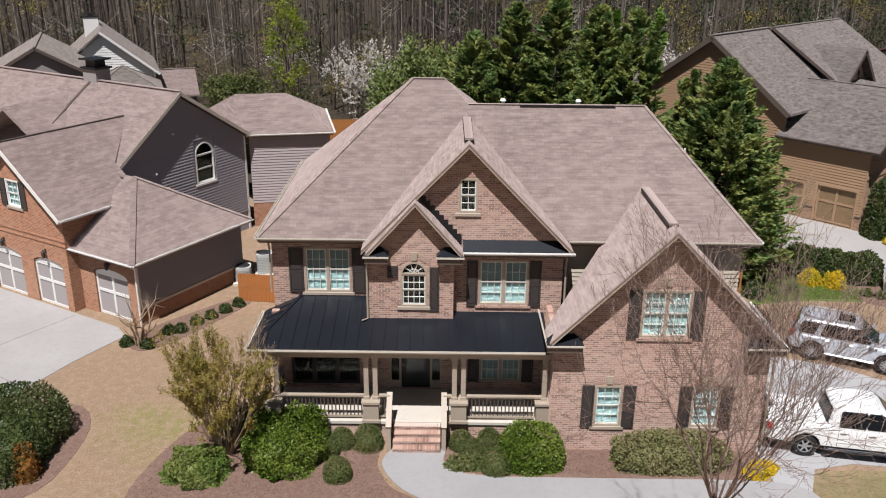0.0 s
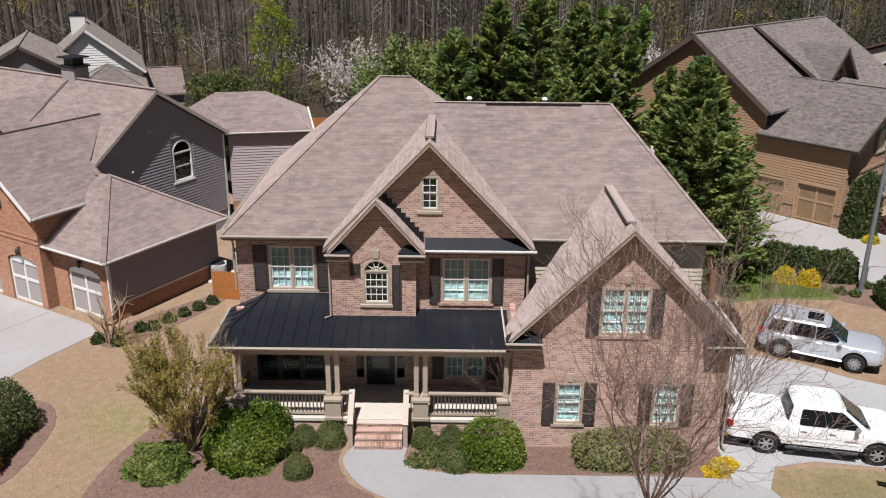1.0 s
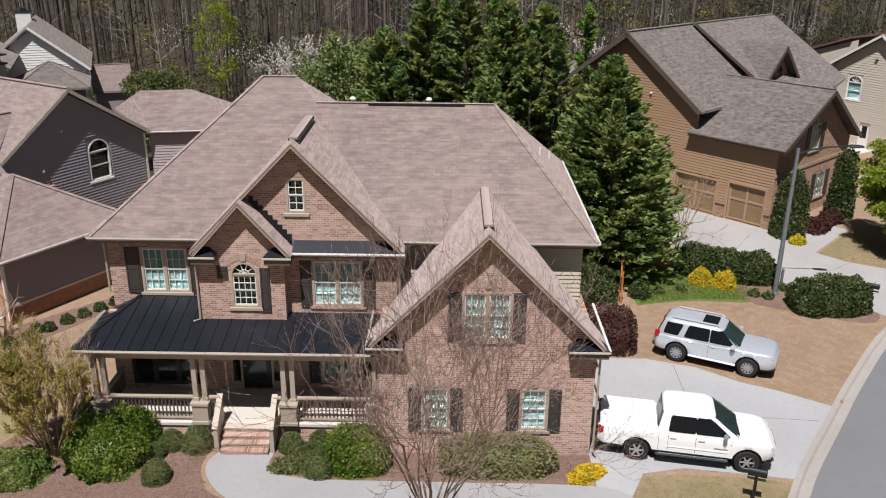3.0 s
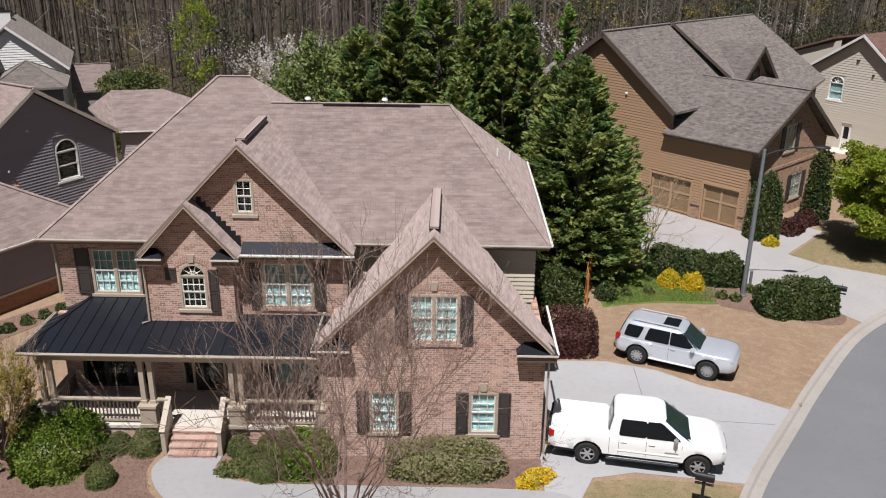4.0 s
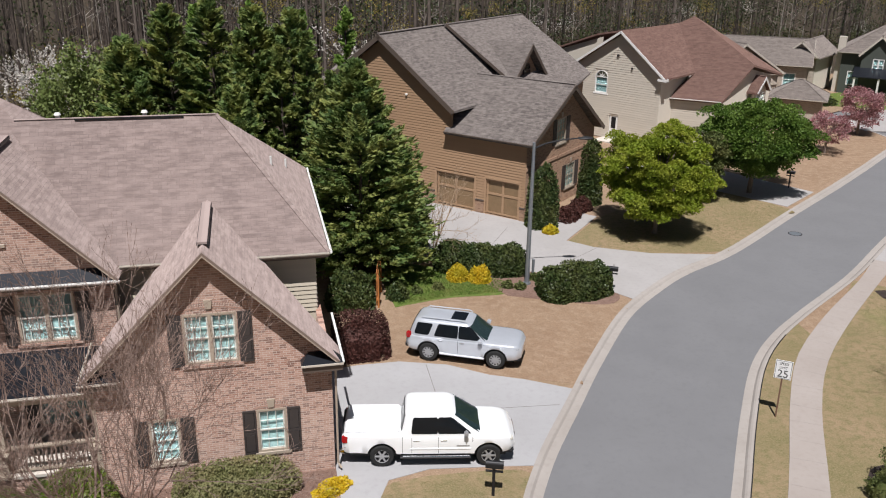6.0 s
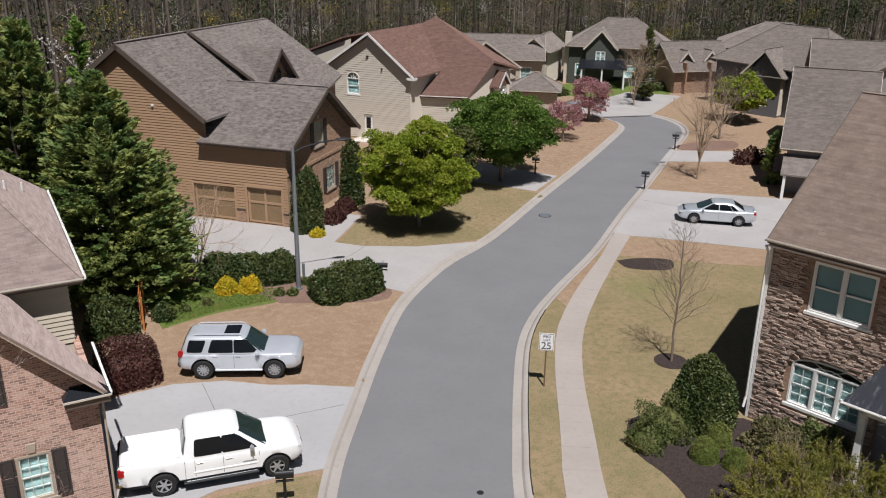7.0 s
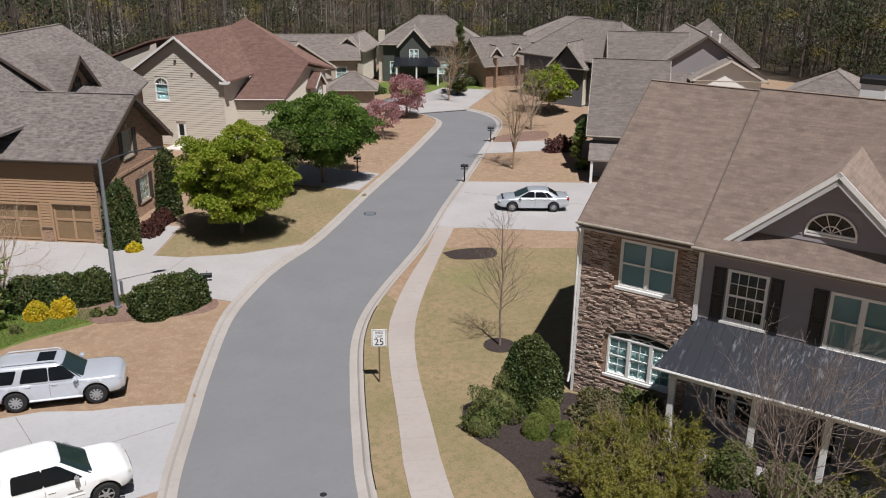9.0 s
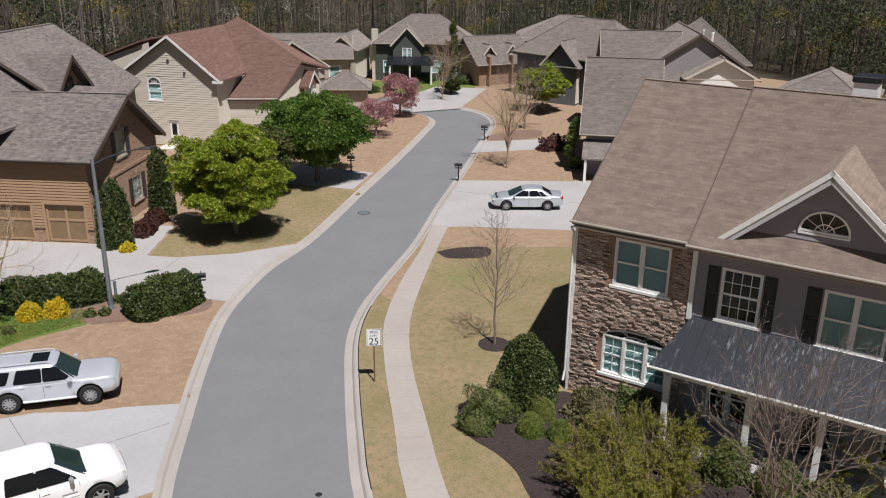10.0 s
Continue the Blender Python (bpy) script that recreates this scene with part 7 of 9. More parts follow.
# ---- parked vehicles ----
def paint(name, c, metal=0.0, rough=0.28, dusty=0.12):
    k = Nodes(name, rough, metal, 0.5)
    k.b.inputs["Coat Weight"].default_value = 1.0
    k.b.inputs["Coat Roughness"].default_value = 0.06
    dust = k.noise(2.2, k.coord(), 4)
    return k.color(k.mix(k.math("MULTIPLY", k.ramp(dust, 0.4, 0.75), dusty), c, (0.4, 0.36, 0.3)))


M_CAR_WHITE = paint("white car paint", (0.87, 0.88, 0.885), dusty=0.05)
M_CAR_SILVER = paint("silver car paint", (0.62, 0.65, 0.70), 0.35, 0.26)
M_CAR_BLUE = paint("pale silver-blue car paint", (0.56, 0.6, 0.64), 0.4, 0.3)
M_TYRE = plain("tyre rubber", (0.018, 0.018, 0.018), 0.85, vary=0.2, scale=8)
M_RIM = plain("alloy", (0.4, 0.4, 0.41), 0.4, 0.4, vary=0.08)
M_CARGLASS = plain("dark car glass", (0.008, 0.010, 0.012), 0.06, vary=0.1, spec=0.2)
M_SCREEN = plain("tinted windscreen", (0.02, 0.035, 0.035), 0.05, vary=0.1, spec=0.4)
M_LAMP_RED = plain("red lamp lens", (0.35, 0.01, 0.012), 0.2, vary=0.1)
M_LAMP_CLEAR = plain("clear lamp lens", (0.6, 0.58, 0.52), 0.15, vary=0.1)
M_CHROME = plain("chrome", (0.6, 0.6, 0.6), 0.15, 1.0, vary=0.05)
M_BLACKTRIM = plain("black plastic trim", (0.02, 0.02, 0.022), 0.6, vary=0.15)


def loft(bm, rings, cap=True):
    vs = [[bm.verts.new(p) for p in r] for r in rings]
    n = len(rings[0])
    for a, b in zip(vs, vs[1:]):
        for k in range(n):
            bm.faces.new((a[k], a[(k + 1) % n], b[(k + 1) % n], b[k]))
    if cap:
        bm.faces.new(vs[0][::-1])
        bm.faces.new(vs[-1])
    return bm


def wheel(parent, x, y, r, width, spokes=10):
    """Tyre with a rounded shoulder, dished rim, spokes and hub."""
    s = 1 if y > 0 else -1
    m = Matrix.Translation((x, y, r))
    seg = 28
    prof = [(r * 0.6, -0.5), (r * 0.9, -0.5), (r * 0.985, -0.36), (r, -0.2), (r, 0.2), (r * 0.985, 0.36), (r * 0.9, 0.5), (r * 0.6, 0.5)]
    def turn(p):
        bm = bmesh.new()
        rings = [[bm.verts.new((q * math.cos(2 * math.pi * i / seg), a * width, q * math.sin(2 * math.pi * i / seg))) for i in range(seg)] for q, a in p]
        for u, v in zip(rings, rings[1:]):
            for i in range(seg):
                bm.faces.new((u[i], u[(i + 1) % seg], v[(i + 1) % seg], v[i]))
        return bm
    wh = part("wheel", turn(prof), M_TYRE, parent, "", m)
    part("rim", turn([(r * 0.61, s * 0.46), (r * 0.58, s * 0.42), (r * 0.54, s * 0.05), (0.02, s * 0.05)]), M_BLACKTRIM, wh)
    bm = turn([(r * 0.62, s * 0.44), (r * 0.62, s * 0.49), (r * 0.57, s * 0.49), (r * 0.56, s * 0.40)])
    part("rim_ring", bm, M_RIM, wh)
    t0, t1, y0, y1 = 0.034, 0.026, s * 0.36 * width, s * 0.46 * width
    pts = [(0.08, y0, -t0), (r * 0.58, y0, -t1), (r * 0.58, y0, t1), (0.08, y0, t0)]
    first = part("spoke", hexa_mesh([Vector(p) for p in pts] + [Vector((p[0], y1, p[2])) for p in pts]), M_RIM, wh)
    for i in range(1, spokes):
        share("spoke", first, wh, Matrix.Rotation(2 * math.pi * i / spokes, 4, "Y"))
    bm = tube(bmesh.new(), [(0, s * 0.3 * width, 0), (0, s * 0.5 * width, 0)], 0.085, 12)
    part("hub", bm, M_RIM, wh)


def smooth(ob, angle=0.6):
    for p in ob.data.polygons:
        p.use_smooth = True
    ob.data.set_sharp_from_angle(angle=angle)
    return ob


def shell(keys, axles, r):
    """A car's lower body from (x, half width, top, bottom) keys, with the wheel arches cut up into its flanks."""
    k = np.array(keys, float)
    x0, x1, R = k[0, 0], k[-1, 0], r * 1.2
    xs = [np.linspace(x0, x0 + 0.3, 10), np.linspace(x0 + 0.3, x1 - 0.3, 60), np.linspace(x1 - 0.3, x1, 12)]
    for a in axles:
        xs.append(a + R * np.cos(np.linspace(0, math.pi, 19)))
        xs.append(np.array([a - R - 0.004, a + R + 0.004]))
    xs = np.unique(np.round(np.concatenate(xs), 4))
    rings = []
    for x in xs:
        hw, zt, zb = (float(np.mean([np.interp(x + d, k[:, 0], k[:, c]) for d in (-0.06, 0.0, 0.06)])) for c in (1, 2, 3))
        for a in axles:
            d = abs(x - a)
            hw += 0.03 * math.exp(-(d / (R * 1.12)) ** 6)
            if d < R + 1e-3:
                zb = max(zb, r + math.sqrt(max(0.0, R * R - d * d)))
        zt = max(zt, zb + 0.12)
        zm = zb + (zt - zb) * 0.5
        half = [(hw - 0.03, zb), (hw - 0.004, zb + 0.03), (hw, zm), (hw - 0.012, zt - 0.13), (hw - 0.035, zt - 0.05), (hw - 0.09, zt - 0.012), (hw - 0.18, zt + 0.004), (hw * 0.45, zt + 0.03)]
        half = [(max(y, 0.05), z) for y, z in half]
        rings.append([(x, y, z) for y, z in half] + [(x, 0, zt + 0.036)] + [(x, -y, z) for y, z in half[::-1]])
    return loft(bmesh.new(), rings)


class Cabin:
    """A car's upper body: a rounded plan that narrows and leans in towards the roof."""
    def __init__(self, rear, rear_top, front_top, front, wb, wr, zb, zr):
        self.rear, self.rear_top, self.front_top, self.front = rear, rear_top, front_top, front
        self.wb, self.wr, self.zb, self.zr = wb, wr, zb, zr

    def plan(self, f):
        a0 = self.rear + (self.rear_top - self.rear) * f ** 1.15
        a1 = self.front + (self.front_top - self.front) * f ** 0.92
        return (a0 + a1) / 2, (a1 - a0) / 2, self.wb + (self.wr - self.wb) * f ** 1.3, self.zb + (self.zr - self.zb) * f

    def mesh(self):
        rings = []
        for f, inset in ((0.0, 0.0), (0.2, 0.0), (0.4, 0.0), (0.6, 0.0), (0.78, 0.0), (0.88, 0.012), (0.94, 0.035), (0.98, 0.08), (1.0, 0.15), (1.025, 0.34), (1.035, 0.5)):
            c, a, b, z = self.plan(min(f, 1.0))
            z = self.zb + (self.zr - self.zb) * f
            ring = []
            for i in range(48):
                t = 2 * math.pi * (i + 0.5) / 48
                cs, sn = math.cos(t), math.sin(t)
                ring.append((c + (a - inset) * math.copysign(abs(cs) ** (2 / 7), cs), (b - inset) * math.copysign(abs(sn) ** (2 / 7), sn), z))
            rings.append(ring)
        return loft(bmesh.new(), rings)

    def grid(self, rows):
        """A curved pane: rows of outer points, given back as a thin solid."""
        bm = bmesh.new()
        front = [[bm.verts.new(p) for p, _ in row] for row in rows]
        back = [[bm.verts.new(Vector(p) - Vector(n) * 0.03) for p, n in row] for row in rows]
        for g in (front, back):
            for u, v in zip(g, g[1:]):
                for i in range(len(u) - 1):
                    bm.faces.new((u[i], u[i + 1], v[i + 1], v[i]))
        rim = [front[0][i] for i in range(len(front[0]))], [back[0][i] for i in range(len(back[0]))]
        def edge(p, q):
            for i in range(len(p) - 1):
                bm.faces.new((p[i], p[i + 1], q[i + 1], q[i]))
        edge(*rim)
        edge(front[-1], back[-1])
        edge([r[0] for r in front], [r[0] for r in back])
        edge([r[-1] for r in front], [r[-1] for r in back])
        return bm

    def side(self, low, high, f0, f1, s, lift=0.008):
        """A side pane between x limits at its foot (low) and head (high), with rounded corners."""
        rows = []
        for i in range(9):
            q = i / 8
            f = f0 + (f1 - f0) * q
            cut = 0.035 * (max(0.0, abs(q - 0.5) * 2 - 0.75) / 0.25) ** 2
            xa, xb = low[0] + (high[0] - low[0]) * q + cut, low[1] + (high[1] - low[1]) * q - cut
            c, a, b, z = self.plan(f)
            row = []
            for j in range(9):
                x = xa + (xb - xa) * j / 8
                ratio = min(0.999, abs(x - c) / a)
                row.append(((x, s * (b * (1 - ratio ** 7) ** (1 / 7) + lift), z), (0, s, 0.0)))
            rows.append(row)
        return self.grid(rows)

    def screen(self, front, f0, f1, share_w=0.86, lift=0.012):
        """The windscreen or the rear window, bowed with the cabin."""
        rows = []
        for i in range(7):
            f = f0 + (f1 - f0) * i / 6
            c, a, b, z = self.plan(f)
            row = []
            for j in range(13):
                y = b * share_w * (j / 6 - 1)
                x = a * (1 - (abs(y) / b) ** 7) ** (1 / 7) + lift
                row.append(((c + x if front else c - x, y, z), (1 if front else -1, 0, 0.0)))
            rows.append(row)
        return self.grid(rows)


def vehicle(name, label, category, m, keys, cabin, axles, r, body_mat, panes, spokes=6):
    """A parked car: shell, cabin, glass, wheels, mirrors; panes: (low x pair, high x pair, foot share, head share)."""
    car = thing(name, label, category, m)
    smooth(part("body", shell(keys, axles, r), body_mat, car), 0.7)
    smooth(part("cabin", cabin.mesh(), body_mat, car), 0.9)
    w = max(q[1] for q in keys)
    part("underbody", boxes((keys[0][0] + 0.25, keys[-1][0] - 0.3, -w + 0.3, w - 0.3, 0.26, 0.86)), M_BLACKTRIM, car)
    smooth(part("windscreen", cabin.screen(True, 0.06, 0.86), M_SCREEN, car), 0.5)
    smooth(part("rear_window", cabin.screen(False, 0.12, 0.84, 0.8), M_CARGLASS, car), 0.5)
    for s in (1, -1):
        for low, high, f0, f1 in panes:
            part("side_window", cabin.side(low, high, f0, f1, s), M_CARGLASS, car)
        for x in axles:
            wheel(car, x, s * (w - 0.10), r, 0.25, spokes)
    return car


def door_lines(car, w, xs, z0, z1):
    """Dark shut lines between the doors."""
    for s in (1, -1):
        for x in xs:
            part("shut_line", boxes((x - 0.006, x + 0.006, s * w - 0.006, s * w + 0.003, z0, z1)), M_BLACKTRIM, car)


def car_matrix(x, y, heading):
    return pose(x, y, 0.02, 0, 0, heading)


# silver off-road wagon
suv = vehicle("car", "silver off-road wagon parked at the straw bank", "car", car_matrix(17.8, 33.42, -26.4),
    [(-2.50, 0.74, 0.92, 0.70), (-2.45, 0.88, 1.06, 0.54), (-2.25, 0.94, 1.15, 0.47), (-1.0, 0.95, 1.15, 0.42), (1.1, 0.95, 1.15, 0.42), (1.9, 0.94, 1.15, 0.45), (2.25, 0.91, 1.13, 0.47), (2.44, 0.82, 1.05, 0.50), (2.54, 0.64, 0.88, 0.55)],
    Cabin(-2.42, -2.14, 0.24, 1.12, 0.925, 0.73, 1.13, 1.83), (-1.47, 1.47), 0.42, M_CAR_SILVER,
    [((-2.12, -1.48), (-2.0, -1.3), 0.12, 0.82), ((-1.24, -0.2), (-1.08, -0.2), 0.1, 0.84), ((-0.17, 0.86), (-0.17, 0.3), 0.1, 0.84)], 10)
for s in (1, -1):
    part("roof_rail", tube(bmesh.new(), [(-1.9, s * 0.6, 1.80), (-1.8, s * 0.6, 1.89), (0.0, s * 0.6, 1.9), (0.15, s * 0.6, 1.83)], 0.025, 6), M_CAR_SILVER, suv)
    part("running_board", bevelled(boxes((-0.98, 0.98, s * 0.94 - 0.05, s * 0.94 + 0.05, 0.38, 0.46)), 0.02), M_CAR_SILVER, suv)
    part("headlight", bevelled(boxes((2.14, 2.42, s * 0.68 - 0.17, s * 0.68 + 0.17, 0.88, 1.02)), 0.05, 2), M_SCREEN, suv)
    part("tail_light", bevelled(boxes((-2.47, -2.26, s * 0.82 - 0.1, s * 0.82 + 0.1, 0.98, 1.24)), 0.03, 2), M_LAMP_RED, suv)
    part("bumper_corner", bevelled(boxes((2.2, 2.5, s * 0.6 - 0.22, s * 0.6 + 0.22, 0.4, 0.56)), 0.05, 2), M_BLACKTRIM, suv)
    part("mirror", bevelled(boxes((0.72, 0.9, min(s * 0.94, s * 1.15), max(s * 0.94, s * 1.15), 1.16, 1.34)), 0.04, 2), M_CAR_SILVER, suv)
    for x in (-1.05, -0.1):
        part("door_handle", bevelled(boxes((x, x + 0.2, s * 0.955 - 0.015, s * 0.955 + 0.015, 1.0, 1.04)), 0.008), M_CHROME, suv)
door_lines(suv, 0.947, (-1.22, -0.18, 0.95), 0.5, 1.08)
part("sunroof", bevelled(boxes((-0.62, 0.02, -0.4, 0.4, 1.846, 1.862)), 0.006), M_CARGLASS, suv, "dark glass sunroof")
part("grille", bevelled(boxes((2.3, 2.53, -0.42, 0.42, 0.58, 0.9)), 0.03), M_BLACKTRIM, suv)
part("bumper", bevelled(boxes((-2.56, -2.38, -0.78, 0.78, 0.46, 0.68)), 0.05, 2), M_BLACKTRIM, suv)
# white pickup with a flat bed cover
truck = vehicle("pickup_truck", "white crew-cab pickup with covered bed and chrome mirrors", "truck", car_matrix(14.88, 26.55, -10.6),
    [(-3.20, 0.90, 1.12, 0.66), (-3.14, 0.95, 1.26, 0.58), (-3.0, 0.985, 1.32, 0.54), (-1.35, 1.0, 1.32, 0.50), (-1.2, 1.0, 1.29, 0.48), (-1.05, 1.0, 1.24, 0.48), (1.3, 1.0, 1.24, 0.48), (1.65, 1.0, 1.25, 0.50), (2.2, 0.98, 1.23, 0.52), (2.5, 0.95, 1.19, 0.54), (2.68, 0.87, 1.09, 0.57), (2.80, 0.68, 0.92, 0.62)],
    Cabin(-1.2, -1.02, 0.6, 1.7, 0.97, 0.79, 1.2, 1.98), (-1.83, 1.87), 0.42, M_CAR_WHITE,
    [((-0.82, 0.1), (-0.76, 0.1), 0.1, 0.83), ((0.1, 1.28), (0.1, 0.58), 0.1, 0.83)], 6)
part("bed_cover", bevelled(boxes((-3.08, -1.22, -0.9, 0.9, 1.30, 1.375)), 0.035, 2), M_CAR_WHITE, truck, "white hard bed cover")
for s in (1, -1):
    part("running_board", bevelled(boxes((-1.2, 1.25, s * 1.0 - 0.1, s * 1.0 + 0.1, 0.36, 0.43)), 0.02), M_BLACKTRIM, truck)
    part("step_bar", tube(bmesh.new(), [(-1.1, s * 1.06, 0.44), (1.2, s * 1.06, 0.44)], 0.03, 8), M_CHROME, truck)
    part("headlight", bevelled(boxes((2.42, 2.72, s * 0.74 - 0.14, s * 0.74 + 0.14, 0.9, 1.08)), 0.05, 2), M_LAMP_CLEAR, truck)
    part("tail_light", bevelled(boxes((-3.20, -2.98, s * 0.9 - 0.1, s * 0.9 + 0.085, 0.95, 1.2)), 0.03, 2), M_LAMP_RED, truck)
    part("side_moulding", bevelled(boxes((-0.85, 1.25, s * 1.0 - 0.015, s * 1.0 + 0.016, 0.68, 0.74)), 0.008), M_CAR_WHITE, truck)
    part("mirror", bevelled(boxes((1.0, 1.14, min(s * 1.0, s * 1.22), max(s * 1.0, s * 1.22), 1.26, 1.48)), 0.05, 2), M_RIM, truck)
    part("bumper_corner", bevelled(boxes((2.4, 2.76, s * 0.72 - 0.2, s * 0.72 + 0.2, 0.46, 0.62)), 0.06, 2), M_BLACKTRIM, truck)
    for x in (-0.75, 0.2):
        part("door_handle", bevelled(boxes((x, x + 0.22, s * 1.0 - 0.015, s * 1.0 + 0.02, 1.02, 1.07)), 0.01), M_CHROME, truck)
    # unreadable badge on the door
    part("badge", boxes((0.75, 1.2, s * 1.004 - 0.003, s * 1.004 + 0.003, 0.80, 0.85)), M_RIM, truck)
door_lines(truck, 0.999, (-1.12, -0.8, 0.12, 1.3), 0.55, 1.18)
part("bumper", bevelled(boxes((-3.3, -3.1, -0.95, 0.95, 0.52, 0.7)), 0.04, 2), M_CHROME, truck)
part("grille", bevelled(boxes((2.62, 2.83, -0.48, 0.48, 0.7, 0.98)), 0.03), M_CHROME, truck)
part("tailgate", bevelled(boxes((-3.22, -3.14, -0.75, 0.75, 0.72, 1.26)), 0.02), M_BLACKTRIM, truck, "dark tailgate panel")
# pale saloon across the road
sedan = vehicle("car", "pale silver-blue saloon parked on a drive", "car", car_matrix(51.4, 39.0, 139.0),
    [(-2.48, 0.70, 0.86, 0.50), (-2.40, 0.82, 0.98, 0.38), (-1.9, 0.89, 1.02, 0.30), (-0.5, 0.9, 0.99, 0.26), (1.0, 0.9, 0.97, 0.26), (1.75, 0.88, 0.89, 0.28), (2.2, 0.80, 0.78, 0.32), (2.42, 0.62, 0.66, 0.40)],
    Cabin(-1.85, -0.95, 0.2, 1.3, 0.85, 0.62, 0.95, 1.47), (-1.4, 1.42), 0.34, M_CAR_BLUE,
    [((-1.35, -1.0), (-0.95, -0.75), 0.12, 0.74), ((-0.96, -0.14), (-0.7, -0.14), 0.12, 0.8), ((-0.08, 0.92), (-0.08, 0.28), 0.12, 0.8)], 7)
for s in (1, -1):
    part("headlight", bevelled(boxes((2.08, 2.36, s * 0.62 - 0.14, s * 0.62 + 0.14, 0.64, 0.76)), 0.04, 2), M_LAMP_CLEAR, sedan)
    part("tail_light", bevelled(boxes((-2.46, -2.24, s * 0.68 - 0.14, s * 0.68 + 0.14, 0.8, 0.96)), 0.03, 2), M_LAMP_RED, sedan)
    part("mirror", bevelled(boxes((0.8, 0.94, min(s * 0.88, s * 1.05), max(s * 0.88, s * 1.05), 0.98, 1.1)), 0.03, 2), M_CAR_BLUE, sedan)
    for x in (-0.9, 0.0):
        part("door_handle", bevelled(boxes((x, x + 0.18, s * 0.9 - 0.012, s * 0.9 + 0.014, 0.86, 0.89)), 0.006), M_CHROME, sedan)
door_lines(sedan, 0.897, (-1.0, -0.12, 0.98), 0.35, 0.92)
part("lip_spoiler", bevelled(boxes((-2.44, -2.3, -0.6, 0.6, 1.0, 1.05)), 0.015), M_CAR_BLUE, sedan)

# ---- plants ----
def limbs(name, segs, material, parent, sides=5):
    """Tapered round limbs from (start, end, radius, radius) rows, as one mesh."""
    a = np.array([s[0] for s in segs], float); b = np.array([s[1] for s in segs], float)
    ra = np.array([s[2] for s in segs]); rb = np.array([s[3] for s in segs])
    d = b - a
    d /= np.linalg.norm(d, axis=1)[:, None] + 1e-9
    ref = np.where(np.abs(d[:, 2:3]) > 0.9, np.array([[1.0, 0, 0]]), np.array([[0, 0, 1.0]]))
    u = np.cross(d, ref); u /= np.linalg.norm(u, axis=1)[:, None] + 1e-9
    w = np.cross(d, u)
    rings = []
    for p, r in ((a, ra), (b, rb)):
        for k in range(sides):
            t = 2 * math.pi * k / sides
            rings.append(p + (u * math.cos(t) + w * math.sin(t)) * r[:, None])
    v = np.stack(rings, 1).reshape(-1, 3)
    i = np.arange(len(segs))[:, None] * (2 * sides)
    faces = np.concatenate([i + np.array([[k, (k + 1) % sides, sides + (k + 1) % sides, sides + k]]) for k in range(sides)], 0)
    return raw_mesh(name, v, faces, material, parent, smooth=True)


def grow(rng, p, d, length, r, level, segs, tips, bend=0.18, kids=3, ratio=0.62, up=0.12, steps=3, spread=0.7):
    """A limb that bends, tapers and forks."""
    p, d = np.array(p, float), np.array(d, float)
    for k in range(steps):
        d = d + rng.normal(size=3) * bend + np.array([0, 0, up])
        d /= np.linalg.norm(d)
        q = p + d * length / steps
        r1 = r * (1 - 0.28 / steps * (k + 1)) if level > 0 else r * (1 - 0.8 * (k + 1) / steps)
        segs.append((p, q, r * (1 - 0.28 / steps * k) if level > 0 else r * (1 - 0.8 * k / steps), max(r1, 0.0055)))
        if level > 0 and k >= 1 or (level > 0 and rng.random() < 0.35):
            for _ in range(1 if k < steps - 1 else kids):
                e = d + rng.normal(size=3) * spread
                e /= np.linalg.norm(e)
                grow(rng, q, e, length * ratio * rng.uniform(0.75, 1.2), r1 * 0.62, level - 1, segs, tips, bend, kids, ratio, up, steps, spread)
        p = q
    if level == 0:
        tips.append((p, d))


def bare_tree(name, label, at, height, stems, seed, material, levels=3, lean=0.35, r=0.07, kids=3, category="tree", buds=None, bud_n=0, group="", ratio=0.62, single_trunk=0.0, up=0.12, spread=0.6, bud=0.04):
    rng = np.random.default_rng(seed)
    t = thing(name, label, category, Matrix.Translation((at[0], at[1], 0)), group)
    segs, tips = [], []
    z0 = 0.0
    if single_trunk:
        segs.append((np.array([0, 0, -0.1]), np.array([0.02, 0.02, single_trunk * 0.5]), r * 1.7, r * 1.4))
        segs.append((np.array([0.02, 0.02, single_trunk * 0.5]), np.array([0, 0, single_trunk]), r * 1.4, r * 1.25))
        z0 = single_trunk
    share_h = (height - z0) / (1 + ratio + ratio * ratio * 0.7)
    for k in range(stems):
        a = 2 * math.pi * (k + rng.uniform(-0.3, 0.3)) / stems
        d = np.array([math.cos(a) * lean, math.sin(a) * lean, 1.0])
        off = r * 0.5 if z0 else 0.12
        base = np.array([math.cos(a) * off, math.sin(a) * off, z0 - rng.uniform(0.05, 0.3) * min(1.0, z0) if z0 else -0.1])
        grow(rng, base, d / np.linalg.norm(d), share_h * rng.uniform(0.85, 1.15), r * rng.uniform(0.75, 1.1), levels, segs, tips, 0.13, kids, ratio, up, 3, spread)
    thick = [s for s in segs if s[2] > 0.022]
    fine = [s for s in segs if s[2] <= 0.022]
    limbs("trunk", thick or segs[:4], material, t, 6)
    if fine:
        limbs("crown", fine, material, t, 3)
    if buds is not None:
        pts = []
        for _ in range(bud_n):
            s = segs[rng.integers(len(segs) // 3, len(segs))]
            f = rng.random()
            pts.append(s[0] * (1 - f) + s[1] * f + rng.normal(size=3) * 0.035)
        leaf_mesh("foliage", np.array(pts), bud, buds, t, rng=rng)
    return t


